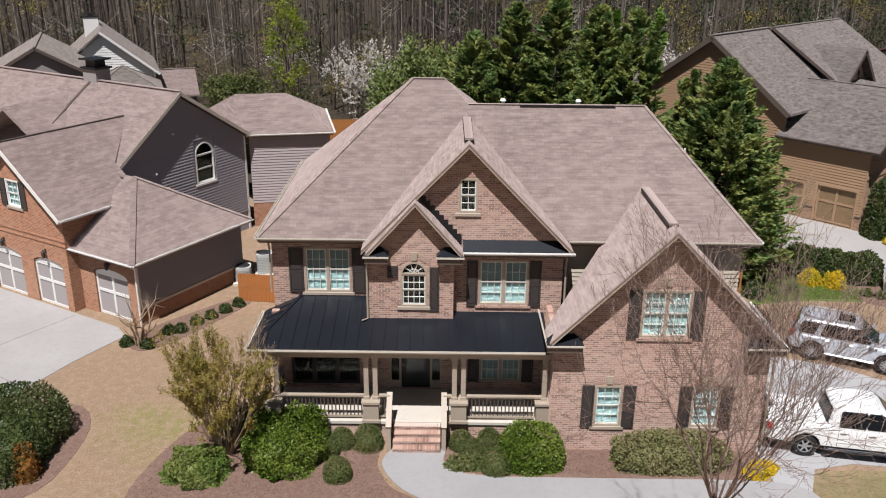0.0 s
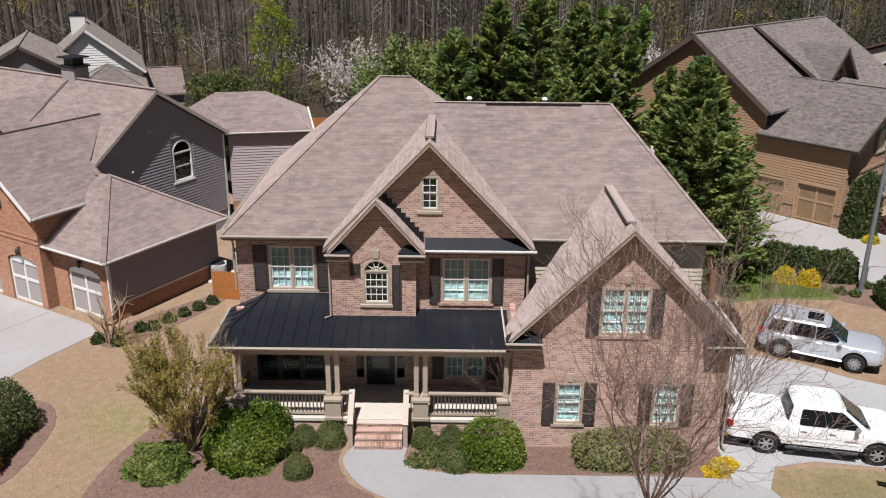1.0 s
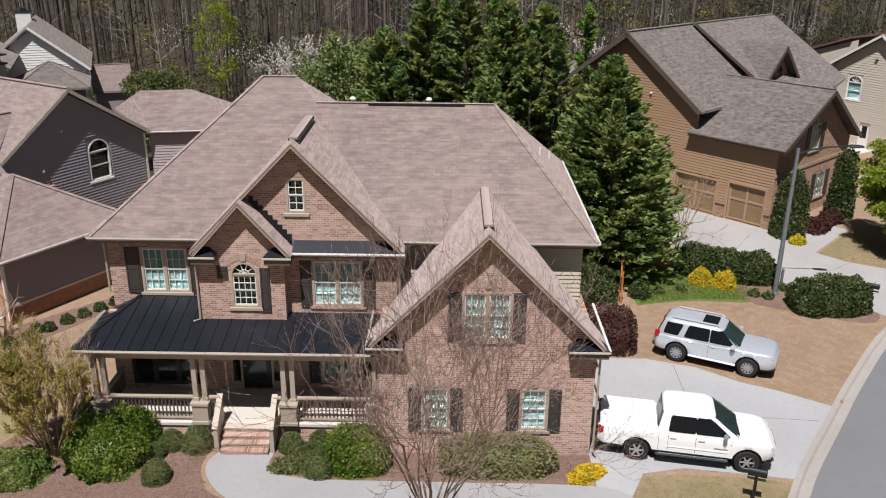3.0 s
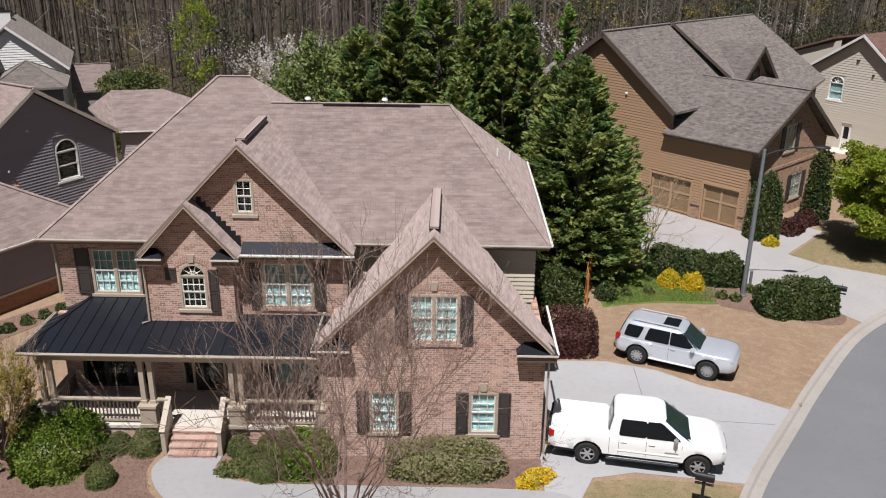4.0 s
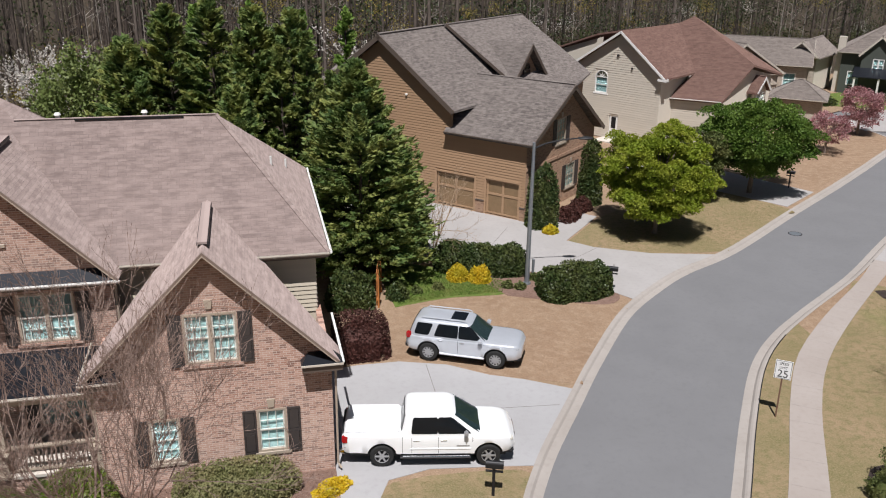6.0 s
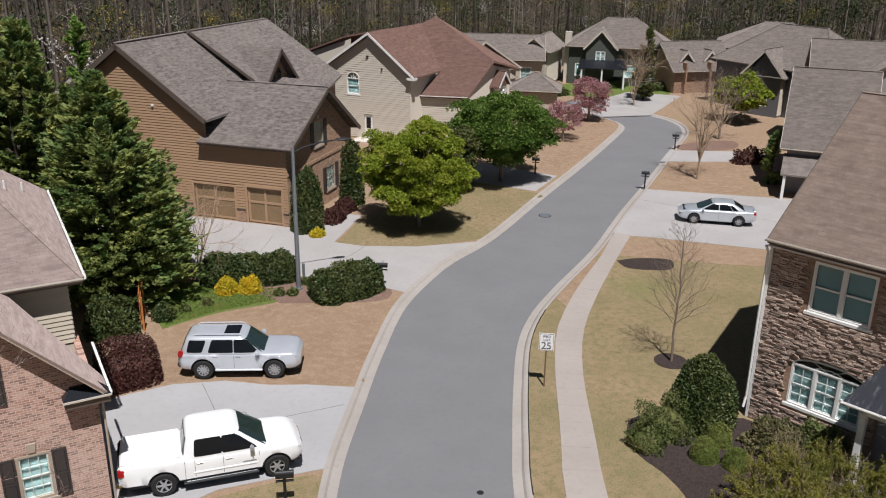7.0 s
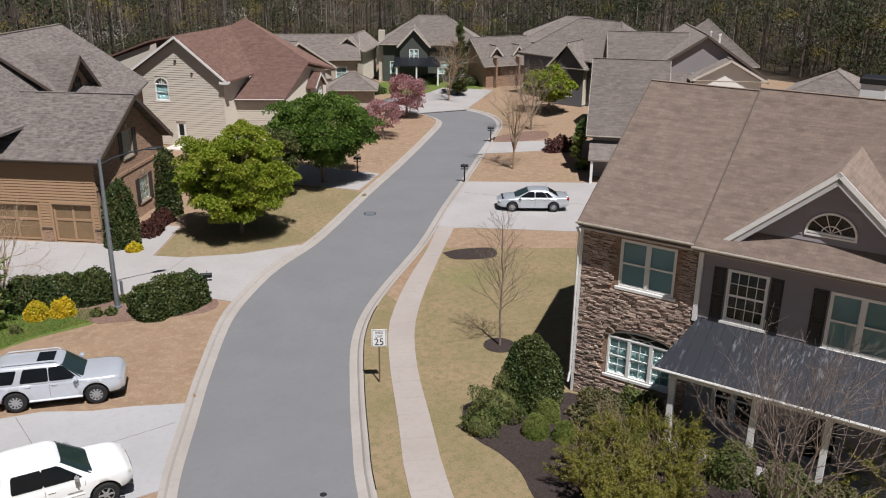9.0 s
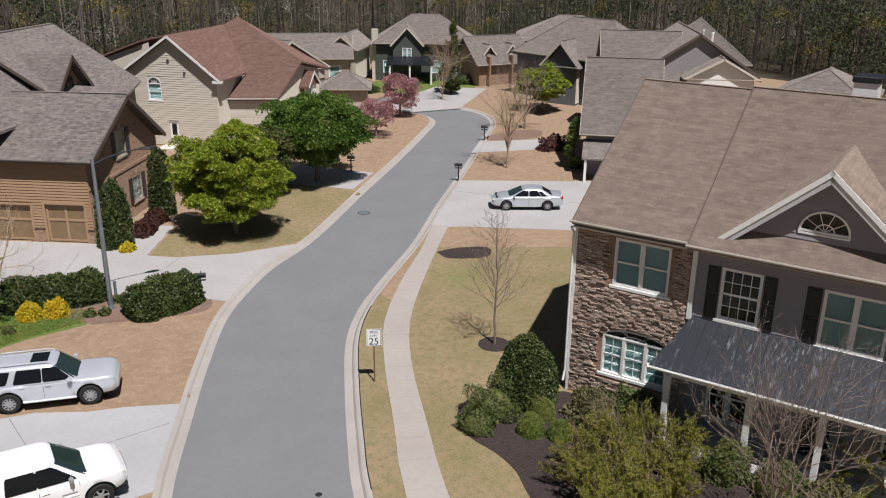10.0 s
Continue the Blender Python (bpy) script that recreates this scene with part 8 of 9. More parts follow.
def blob_points(rng, n, rx, ry, h, lump=0.25, flat_base=True, power=2.0, shell=0.55, square=2.0):
    """Points in the outer shell of a lumpy dome; square > 2 makes it boxier."""
    d = rng.normal(size=(n, 3))
    d /= np.linalg.norm(d, axis=1)[:, None]
    if flat_base:
        d[:, 2] = np.abs(d[:, 2]) * 1.0 - 0.12 * rng.random(n)
    norm = (np.abs(d) ** square).sum(1) ** (1 / square)
    e = d / norm[:, None]
    ph = rng.uniform(0, 6.28, (6,))
    wob = 1 + lump * (np.sin(e[:, 0] * 5 + ph[0]) * np.sin(e[:, 1] * 6 + ph[1]) * 0.5 + np.sin(e[:, 2] * 7 + ph[2] + e[:, 0] * 4) * 0.3 + np.sin(e[:, 1] * 13 + ph[3]) * np.sin(e[:, 0] * 12 + ph[4]) * 0.3)
    rr = (shell + (1 - shell) * rng.random(n) ** (1 / power)) * wob
    return e * rr[:, None] * np.array([rx, ry, h]), e


def shrub(name, label, at, rx, ry, h, material, seed, n=2500, leaf=0.08, lump=0.16, square=2.4, rot=0.0, category="shrub", group="", core=None, z0=0.0):
    rng = np.random.default_rng(seed)
    t = thing(name, label, category, Matrix.Translation((at[0], at[1], z0)) @ Matrix.Rotation(radians(rot), 4, "Z"), group)
    pts, out = blob_points(rng, n, rx, ry, h, lump, square=square, shell=0.78)
    pts[:, 2] = np.maximum(pts[:, 2], 0.03)
    leaf_mesh("foliage", pts, leaf, material, t, out=out, flat=0.1, rng=rng)
    bm = bmesh.new()
    bmesh.ops.create_icosphere(bm, subdivisions=2, radius=1.0)
    for v in bm.verts:
        c = np.array(v.co)
        nn = (np.abs(c) ** square).sum() ** (1 / square)
        c = c / nn * (0.8 + 0.05 * math.sin(c[0] * 9 + c[1] * 7))
        v.co = (c[0] * rx, c[1] * ry, max(c[2], 0.0) * h)
    part("inner_growth", bm, core or material, t)
    return t


def sapling(label, at, height, seed, material, branches=48):
    """A young tree: one tapering leader with fine branches that sweep upwards, longest low in the crown."""
    rng = np.random.default_rng(seed)
    t = thing("treelet", label, "tree", Matrix.Translation((at[0], at[1], 0)))
    n = 9
    stem = [np.array([rng.normal() * 0.011 * min(i, 4), rng.normal() * 0.011 * min(i, 4), height * i / n - 0.05]) for i in range(n + 1)]
    radius = lambda f: 0.055 * (1 - f) ** 0.8 + 0.006
    twigs, tips = [], []
    for k in range(branches):
        f = 0.26 + 0.70 * (k + rng.random()) / branches
        i = min(n - 1, int(f * n))
        p = stem[i] + (stem[i + 1] - stem[i]) * (f * n - i)
        a = k * 2.4 + rng.normal() * 0.3
        d = np.array([math.cos(a) * 0.75, math.sin(a) * 0.75, 0.75])
        L = (0.5 + 1.75 * (1 - f)) * rng.uniform(0.7, 1.1)
        grow(rng, p, d / np.linalg.norm(d), L, radius(f) * 0.36, 2, twigs, tips, 0.11, 2, 0.5, 0.06, 3, 0.42)
    part("trunk", tube(bmesh.new(), [tuple(p) for p in stem], [radius(i / n) for i in range(n + 1)], 7), material, t)
    limbs("crown", twigs, material, t, 3)
    return t


def leafy_tree(name, label, at, height, crown_r, crown_h, material, seed, clumps=110, per=130, leaf=0.17, trunk_r=0.14, squash=0.75, category="tree", group="", z_crown=None, pad=(0.12, 0.19)):
    rng = np.random.default_rng(seed)
    t = thing(name, label, category, Matrix.Translation((at[0], at[1], 0)), group)
    zc = z_crown if z_crown is not None else height - crown_h * 0.55
    segs, tips = [], []
    fork = max(0.6, zc - crown_h * 0.45)
    segs.append((np.array([0, 0, -0.1]), np.array([0.03, 0.02, fork * 0.5]), trunk_r * 1.25, trunk_r))
    segs.append((np.array([0.03, 0.02, fork * 0.5]), np.array([0, 0, fork]), trunk_r, trunk_r * 0.85))
    centres = []
    for k in range(clumps):
        d = rng.normal(size=3); d /= np.linalg.norm(d)
        rr = rng.uniform(0.35, 1.0) ** 0.45
        rr *= 0.86 + 0.2 * math.sin(d[0] * 4 + seed) * math.sin(d[1] * 5 + seed * 2) + 0.1 * rng.random()
        c = np.array([d[0] * crown_r * rr, d[1] * crown_r * rr, zc + d[2] * crown_h * 0.5 * rr])
        centres.append(c)
    for k in range(0, clumps, 3):
        c = centres[k]
        m = np.array([c[0] * 0.35, c[1] * 0.35, fork + (c[2] - fork) * 0.55])
        segs.append((np.array([0, 0, fork * rng.uniform(0.8, 1.0)]), m, trunk_r * 0.4, trunk_r * 0.22))
        segs.append((m, c, trunk_r * 0.22, 0.012))
    limbs("trunk", segs, M_BARK, t, 6)
    pts, outs = [], []
    for c in centres:
        s = crown_r * rng.uniform(*pad)
        q = rng.normal(size=(per, 3))
        far = np.linalg.norm(q, axis=1)
        q *= (np.minimum(far, 1.15 + 0.6 * rng.random(per)) / (far + 1e-6))[:, None] * np.array([s, s, s * squash * 0.6])
        q[:, 2] -= 0.28 * (q[:, 0] ** 2 + q[:, 1] ** 2) / s
        pts.append(c + q)
        o = (c - np.array([0, 0, zc - crown_h * 0.3]))
        outs.append(np.tile(o / (np.linalg.norm(o) + 1e-6), (per, 1)))
    leaf_mesh("crown", np.concatenate(pts), leaf, material, t, out=np.concatenate(outs), flat=0.25, rng=rng, long=1.4)
    return t


def conifer(name, label, at, height, radius, material, seed, n=9000, spray=0.26, tops=1, category="tree", group="", droop=0.1, base=0.0, even=1, taper=0.55):
    """A broad cypress: whorls of upswept sprays that leave dark gaps, with ragged leaders."""
    rng = np.random.default_rng(seed)
    t = thing(name, label, category, Matrix.Translation((at[0], at[1], 0)), group)
    leaders = [(0.0, 0.0, height)]
    for k in range(tops - 1):
        a = rng.uniform(0, 6.28)
        leaders.append((math.cos(a) * radius * 0.45, math.sin(a) * radius * 0.45, height * rng.uniform(0.78, 0.93)))
    pts, outs, segs = [], [], []
    for li, (lx, ly, lh) in enumerate(leaders):
        segs.append((np.array([lx * 0.3, ly * 0.3, -0.1]), np.array([lx, ly, lh * 0.6]), 0.16, 0.09))
        segs.append((np.array([lx, ly, lh * 0.6]), np.array([lx, ly, lh]), 0.09, 0.01))
        main = li == 0
        boughs = int(n * (1.0 if tops == 1 else (0.72 if main else 0.28 / (tops - 1))) / 46)
        heads = [(rng.random() ** (1.3 if main else 0.8), rng.uniform(0, 6.28), rng.uniform(0.74, 1.1)) for _ in range(max(24, int(boughs * even / 6)))]
        for b in range(boughs):
            f, turn, reach = heads[b % len(heads)]
            f = min(0.995, abs(f + rng.normal() * 0.035))
            if not main:
                f = 0.55 + 0.45 * f
            z = base + (lh - base) * f
            prof = radius * (1.02 - f) ** taper * (1 - 0.25 * math.exp(-(f / 0.08) ** 2))
            if not main:
                prof = radius * 0.62 * (1.03 - f)
            a = turn + rng.normal() * 0.26
            L = max(0.22, prof * reach * rng.uniform(0.78, 1.05))
            d = np.array([math.cos(a), math.sin(a), 0.18 - droop + 0.5 * f])
            d /= np.linalg.norm(d)
            k = 46
            s = rng.uniform(0.12, 1.0, k) ** 0.55
            side = np.array([-d[1], d[0], 0.0])
            q = np.array([lx, ly, z]) + d * (L * s)[:, None] + side * (rng.normal(size=k) * 0.20 * (0.35 + L * 0.22) * (1.25 - s))[:, None] + rng.normal(size=(k, 3)) * np.array([0.05, 0.05, 0.06])
            q[:, 2] += 0.10 * L * s ** 2
            pts.append(q)
            outs.append(d + side * (rng.normal(size=k) * 0.55)[:, None] + np.array([0, 0, 0.12]))
            if b % 4 == 0:
                segs.append((np.array([lx, ly, z - 0.05]), np.array([lx, ly, z]) + d * L * 0.85, 0.035, 0.008))
    limbs("trunk", segs, M_BARK_DARK, t, 5)
    p = np.concatenate(pts)
    p[:, 2] = np.maximum(p[:, 2], 0.1)
    leaf_mesh("crown", p, spray, material, t, out=np.concatenate(outs), flat=0.62, long=2.7, rng=rng)
    return t


M_BARK_TWIG = bark("reddish twig bark", (0.2, 0.14, 0.115), (0.34, 0.25, 0.21))
# front garden
bare_tree("bare_tree", "leafless multi-stemmed street tree with reddish twigs", (5.95, 15.3), 10.6, 12, 11, M_BARK_TWIG, levels=4, lean=0.6, r=0.031, kids=3, ratio=0.62, single_trunk=5.9, spread=0.46, up=0.12)
bare_tree("budding_tree", "multi-stemmed crape myrtle with olive new leaves", (-7.55, 25.8), 3.9, 30, 22, M_BARK_PALE, levels=3, lean=0.5, r=0.028, kids=3, buds=M_BUDS, bud_n=30000, ratio=0.5, spread=0.2)
shrub("hedge", "large clipped dark hedge with rusty new growth", (-15.95, 25.9), 2.4, 2.6, 1.8, M_HEDGE, 31, 18000, 0.065, 0.08, 3.2)
patch("mulch_bed", [(-18.6, 22.6), (-15.0, 22.5), (-13.3, 23.4), (-12.9, 25.6), (-13.2, 27.8), (-14.6, 29.0), (-18.6, 28.8)], 0.014, M_MULCH, "brown mulch under the large clipped hedge", "flower bed", n=3)
shrub("orange_shrub", "rust-orange leaves in the hedge", (-13.9, 24.2), 0.42, 0.5, 1.35, M_ORANGE, 32, 520, 0.065)
shrub("shrub", "glossy bright green shrub beside the porch", (-5.6, 25.6), 1.35, 1.5, 1.5, M_SHRUB, 33, 12000, 0.06, 0.22, 2.4, 30)
shrub("shrub", "glossy bright green shrub beside the porch", (-4.9, 26.3), 0.9, 0.7, 1.6, M_SHRUB, 34, 6000, 0.06, 0.22, 2.4)
shrub("shrub", "low pale green shrub in the mulch", (-8.3, 24.6), 1.1, 1.0, 0.8, M_SHRUB_PALE, 35, 7000, 0.06, 0.35, 2.0)
shrub("shrub", "loose dark shrub under the budding tree", (-6.6, 27.2), 0.9, 0.9, 1.3, M_HEDGE, 36, 2200, 0.10, 0.35, 2.0)
for k, (x, y, rr) in enumerate(((-4.45, 26.3, 0.46), (-3.55, 26.32, 0.46), (-2.62, 26.28, 0.56), (-3.93, 25.72, 0.36), (-3.5, 24.4, 0.5), (0.72, 26.28, 0.44), (1.73, 26.42, 0.44), (1.16, 25.75, 0.44), (1.92, 24.95, 0.56))):
    shrub("boxwood", "clipped round boxwood ball in the mulch bed", (x, y), rr, rr, rr * 1.5, M_BOX, 40 + k, 3000, 0.034, 0.06, 2.3, group="boxwood balls before the porch")
shrub("shrub", "bright green rounded laurel beside the porch", (3.15, 25.35), 1.15, 0.8, 1.55, M_SHRUB, 51, 8000, 0.06, 0.1, 2.8)
shrub("shrub", "low straggly groundcover by the walk", (0.85, 25.15), 0.7, 0.45, 0.35, M_BOX, 52, 1100, 0.07, 0.3, 2.0)
shrub("hedge", "clipped olive-green hedge under the garage windows", (8.0, 25.35), 2.0, 0.75, 1.15, M_OLIVE_PALE, 53, 9000, 0.06, 0.1, 4.0)
shrub("yellow_flowers", "bright golden groundcover at the driveway corner", (11.05, 24.95), 0.75, 0.42, 0.3, M_YELLOW, 54, 1600, 0.07, 0.2, 2.2, 35, category="flowers")
# beside and behind the house
shrub("barberry", "clipped maroon barberry by the driveway", (13.3, 34.6), 1.25, 1.05, 1.8, M_MAROON, 60, 8000, 0.06, 0.05, 6.0)
shrub("shrub", "dark green shrub by the fence", (13.5, 39.6), 1.2, 0.9, 1.9, M_HEDGE, 61, 3600, 0.09, 0.2, 2.6)
shrub("shrub", "small round shrub beside the fence", (15.9, 40.1), 0.55, 0.55, 0.85, M_HEDGE, 62, 1200, 0.08, 0.2, 2.2)
conifer("cypress", "tall dark green cypress beside the house", (14.5, 44.0), 11.2, 5.3, M_CYPRESS, 70, 66000, 0.13, tops=5, base=0.3, even=1.4, taper=0.8)
conifer("cypress", "dark green cypress behind the house", (16.8, 45.6), 6.4, 2.4, M_CYPRESS, 71, 16000, 0.14, tops=2, base=0.3)
for k, (x, y, h, r, tops) in enumerate(((1.9, 57.0, 11.0, 4.5, 3), (4.6, 56.4, 12.9, 4.6, 3), (7.2, 56.1, 13.3, 4.7, 2), (9.8, 55.5, 12.9, 4.6, 2), (12.0, 55.0, 12.7, 4.6, 3), (8.4, 51.5, 8.8, 3.6, 3))):
    conifer("cypress", "dark green cypress in the row behind the house", (x, y), h, r, M_CYPRESS, 72 + k, 24000, 0.17, tops=tops, base=0.3, group="cypress row", even=2.2, taper=0.72)
for k, (x, y, h) in enumerate(((13.6, 70.0, 11.4), (17.0, 70.0, 11.6), (5.7, 69.0, 11.9), (9.5, 70.0, 12.2))):
    conifer("pine", "slim fresh green pine at the wood's edge", (x, y), h, 1.7, M_YOUNG_PINE, 80 + k, 9000, 0.15, tops=1, base=3.0, group="young pines")
leafy_tree("willow", "pale green weeping willow behind the roofs", (-1.8, 66.0), 9.4, 4.2, 6.5, M_WILLOW, 83, 90, 120, 0.2, squash=2.6)
leafy_tree("bush", "round dark green bush at the wood's edge", (-15.4, 63.0), 8.4, 2.8, 7.0, M_BOX, 84, 120, 160, 0.12, squash=0.7, category="shrub")
leafy_tree("willow", "tall yellow-green tree at the wood's edge", (-13.2, 72.0), 13.0, 2.0, 8.0, M_TREE_LIME, 85, 55, 60, 0.12, squash=1.6)
# between the drives
for x, y, rx in ((19.6, 43.6, 1.1), (21.0, 43.0, 1.1), (22.4, 42.5, 1.1)):
    shrub("hedge", "clipped dark hedge mound before the drive", (x, y), rx, 1.0, 1.55, M_HEDGE, int(x * 10), 4200, 0.09, 0.12, 2.8, group="hedge mounds")
for x, y in ((19.5, 41.9), (20.6, 41.5)):
    shrub("yellow_shrub", "round golden-yellow shrub in the bed", (x, y), 0.6, 0.55, 0.85, M_YELLOW, int(x * 7), 1500, 0.075, 0.15, 2.2, group="golden shrubs")
for x, y, rx, h in ((24.0, 38.9, 1.0, 1.5), (25.2, 38.9, 1.35, 1.7), (26.0, 39.2, 1.0, 1.5)):
    shrub("hedge", "clipped dark holly hedge at the kerb", (x, y), rx, 1.15, h, M_HEDGE, int(x * 11), 4600, 0.09, 0.12, 3.0, group="kerb hedge")
for k, (x, y) in enumerate(((17.0, 40.6), (18.2, 40.9), (21.8, 40.4), (22.4, 40.1), (23.5, 41.2))):
    shrub("liriope", "low grassy clump in the bed", (x, y), 0.3, 0.3, 0.35, M_BOX, 90 + k, 300, 0.09, 0.3, 2.0, category="plant", group="low clumps")
bare_tree("crape_myrtle", "pale bare multi-stemmed crape myrtle", (18.6, 44.9), 4.6, 8, 91, M_BARK_PALE, levels=3, lean=0.3, r=0.045, kids=3, ratio=0.55)
# chestnut house front
shrub("column_shrub", "tall narrow dark evergreen at the brick gable", (26.8, 49.5), 1.0, 0.95, 3.9, M_HEDGE, 95, 5200, 0.10, 0.08, 2.8)
shrub("column_shrub", "tall narrow dark evergreen at the brick gable", (31.6, 53.5), 0.8, 0.8, 4.5, M_HEDGE, 96, 5200, 0.10, 0.1, 2.8)
shrub("barberry", "low maroon barberry along the brick wall", (29.0, 50.4), 1.0, 0.6, 1.0, M_MAROON, 97, 2200, 0.08, 0.25, 2.4, 40)
shrub("barberry", "low maroon barberry along the brick wall", (30.4, 52.0), 1.0, 0.6, 0.9, M_MAROON, 98, 2200, 0.08, 0.25, 2.4, 40)
shrub("yellow_shrub", "small golden shrub at the wall's corner", (26.9, 48.1), 0.5, 0.4, 0.5, M_YELLOW, 99, 800, 0.08, 0.2, 2.2)
# street trees
leafy_tree("street_tree", "round lime-green young maple on the lawn", (33.3, 46.9), 7.2, 3.35, 6.1, M_TREE_LIME, 101, 260, 400, 0.098, 0.15, squash=0.5, z_crown=3.95, pad=(0.09, 0.15))
leafy_tree("street_tree", "round mid-green tree further along the lawn", (44.0, 53.7), 7.0, 4.0, 5.4, M_TREE_GREEN, 102, 220, 310, 0.115, 0.16, squash=0.5, z_crown=4.3, pad=(0.09, 0.15))
leafy_tree("street_tree", "darker green tree between the street trees", (39.6, 53.2), 5.4, 2.4, 4.2, M_BOX, 103, 60, 300, 0.12, 0.12, squash=0.6)
leafy_tree("magnolia", "pink blossoming tree on the straw verge", (64.6, 69.1), 4.7, 2.2, 3.5, M_PINK, 104, 110, 90, 0.10, 0.12, z_crown=2.9)
leafy_tree("magnolia", "pink blossoming tree on the straw verge", (57.0, 63.3), 3.8, 2.0, 2.8, M_PINK, 105, 80, 70, 0.10, 0.1, z_crown=2.3)
bare_tree("bare_tree", "bare young street tree with fine twigs", (58.1, 47.3), 7.2, 8, 106, M_BARK_PALE, levels=3, lean=0.24, r=0.06, single_trunk=1.8)
bare_tree("bare_tree", "bare street tree with fine twigs", (70.4, 56.9), 6.4, 6, 107, M_BARK, levels=3, lean=0.4, r=0.07, single_trunk=1.2)
leafy_tree("street_tree", "bright green tree by the far drive", (78.4, 61.8), 5.4, 2.8, 3.8, M_TREE_LIME, 108, 90, 110, 0.22, 0.12)
conifer("spruce", "tall green spruce before the far house", (78.0, 76.0), 8.5, 1.7, M_BOX, 109, 12000, 0.10, base=0.4)
bare_tree("bare_tree", "bare street tree with buff twigs", (74.6, 73.7), 6.4, 7, 110, M_BARK_PALE, levels=3, lean=0.4, r=0.06, single_trunk=1.0)
sapling("slender bare sapling in a mulch ring", (34.65, 25.3), 6.3, 111, M_BARK)
conifer("arborvitae", "narrow dark arborvitae by the garage", (62.2, 43.9), 3.8, 0.8, M_CYPRESS, 112, 2600, 0.2, base=0.1)
shrub("shrub", "rusty bare shrub by the far drive", (66.0, 49.4), 1.5, 1.0, 1.2, M_MAROON, 113, 1500, 0.12, 0.3)
shrub("shrub", "dark shrub before the far house", (70.5, 83.0), 1.6, 1.2, 1.3, M_HEDGE, 114, 2000, 0.12, 0.3)
shrub("shrub", "dark shrub before the far house", (80.5, 84.5), 2.2, 1.0, 0.9, M_HEDGE, 115, 2000, 0.12, 0.3)
shrub("shrub", "dark shrub before the far house", (84.5, 80.5), 1.6, 1.0, 1.0, M_HEDGE, 116, 2000, 0.12, 0.3)
# stone house front garden
patch("mulch_bed", [(29.1, 21.8), (29.9, 22.4), (31.5, 22.2), (33.4, 20.6), (34.0, 19.8), (35.4, 14.8), (32.6, 14.0), (28.6, 14.2), (27.3, 15.4), (27.5, 16.5), (28.2, 17.8), (28.45, 19.15), (28.45, 20.4)], 0.016, M_MULCH_DARK, "dark mulch bed before the stone wall", "flower bed", n=3)
shrub("holly", "dense dark green holly cone at the stone corner", (32.1, 21.0), 1.35, 1.3, 2.9, M_HEDGE, 120, 12000, 0.07, 0.08, 2.0)
shrub("shrub", "loose olive-green shrub at the bed's edge", (30.2, 21.0), 1.1, 0.9, 1.5, M_BOX, 121, 6000, 0.05, 0.5, 2.0)
shrub("shrub", "loose olive-green shrub at the bed's edge", (29.1, 20.7), 0.7, 0.7, 1.0, M_BOX, 122, 3000, 0.05, 0.5, 2.0)
shrub("boxwood", "clipped round boxwood in dark mulch", (30.4, 19.1), 0.52, 0.52, 0.85, M_BOXBALL, 123, 5000, 0.03, 0.05, 2.3)
shrub("boxwood", "clipped round boxwood in dark mulch", (31.0, 18.18), 0.47, 0.47, 0.75, M_BOXBALL, 124, 5000, 0.03, 0.05, 2.3)
shrub("boxwood", "clipped round boxwood in dark mulch", (31.6, 19.6), 0.5, 0.5, 0.8, M_BOXBALL, 125, 5000, 0.03, 0.05, 2.3)
shrub("shrub", "dark shrub along the stone wall", (33.32, 18.59), 1.2, 0.8, 1.0, M_OLIVE, 126, 3600, 0.09, 0.3, 2.2)
shrub("shrub", "dark shrub along the stone wall", (33.9, 17.0), 1.0, 1.0, 1.4, M_BOX, 127, 3600, 0.09, 0.3, 2.2)
for k, (x, y, h) in enumerate(((31.9, 16.3, 1.7), (30.5, 15.8, 1.8), (32.9, 15.0, 1.7), (29.3, 14.9, 1.8), (31.5, 14.2, 1.8), (30.0, 13.6, 1.8), (28.6, 13.6, 1.7))):
    bare_tree("forsythia", "large loose shrub with yellow-olive new leaves", (x, y), h + 0.3, 18, 130 + k, M_BARK_PALE, levels=2, lean=0.95, r=0.015, buds=M_FORSYTHIA, bud_n=11000, category="shrub", group="olive shrubs by the porch", spread=0.6)
bare_tree("bare_tree", "leafless small tree before the porch", (31.0, 9.9), 6.2, 10, 140, M_BARK, levels=3, lean=0.2, r=0.035, ratio=0.6, single_trunk=0.6)
patch("mulch_bed", [(35.2, 14.9), (37.2, 7.6), (33.0, 7.0), (31.2, 13.8), (32.5, 14.2)], 0.018, M_MULCH_DARK, "dark mulch bed along the porch", "flower bed", n=3)
for k, (x, y, rr, hh) in enumerate(((34.0, 11.1, 1.0, 1.0), (34.5, 9.6, 0.9, 0.9), (33.6, 12.8, 0.9, 1.2), (33.0, 17.6, 1.0, 1.1))):
    shrub("shrub", "low dense olive-green shrub along the porch", (x, y), rr, rr * 0.85, hh, M_OLIVE if k % 2 else M_BOX, 170 + k, 3000, 0.07, 0.2, 2.6)
bare_tree("weeping_shrub", "arching shrub with fresh yellow-green leaves", (36.6, 8.2), 3.0, 10, 145, M_BARK_PALE, levels=2, lean=0.8, r=0.02, buds=M_FORSYTHIA, bud_n=9000, category="shrub", spread=0.6, up=-0.05)
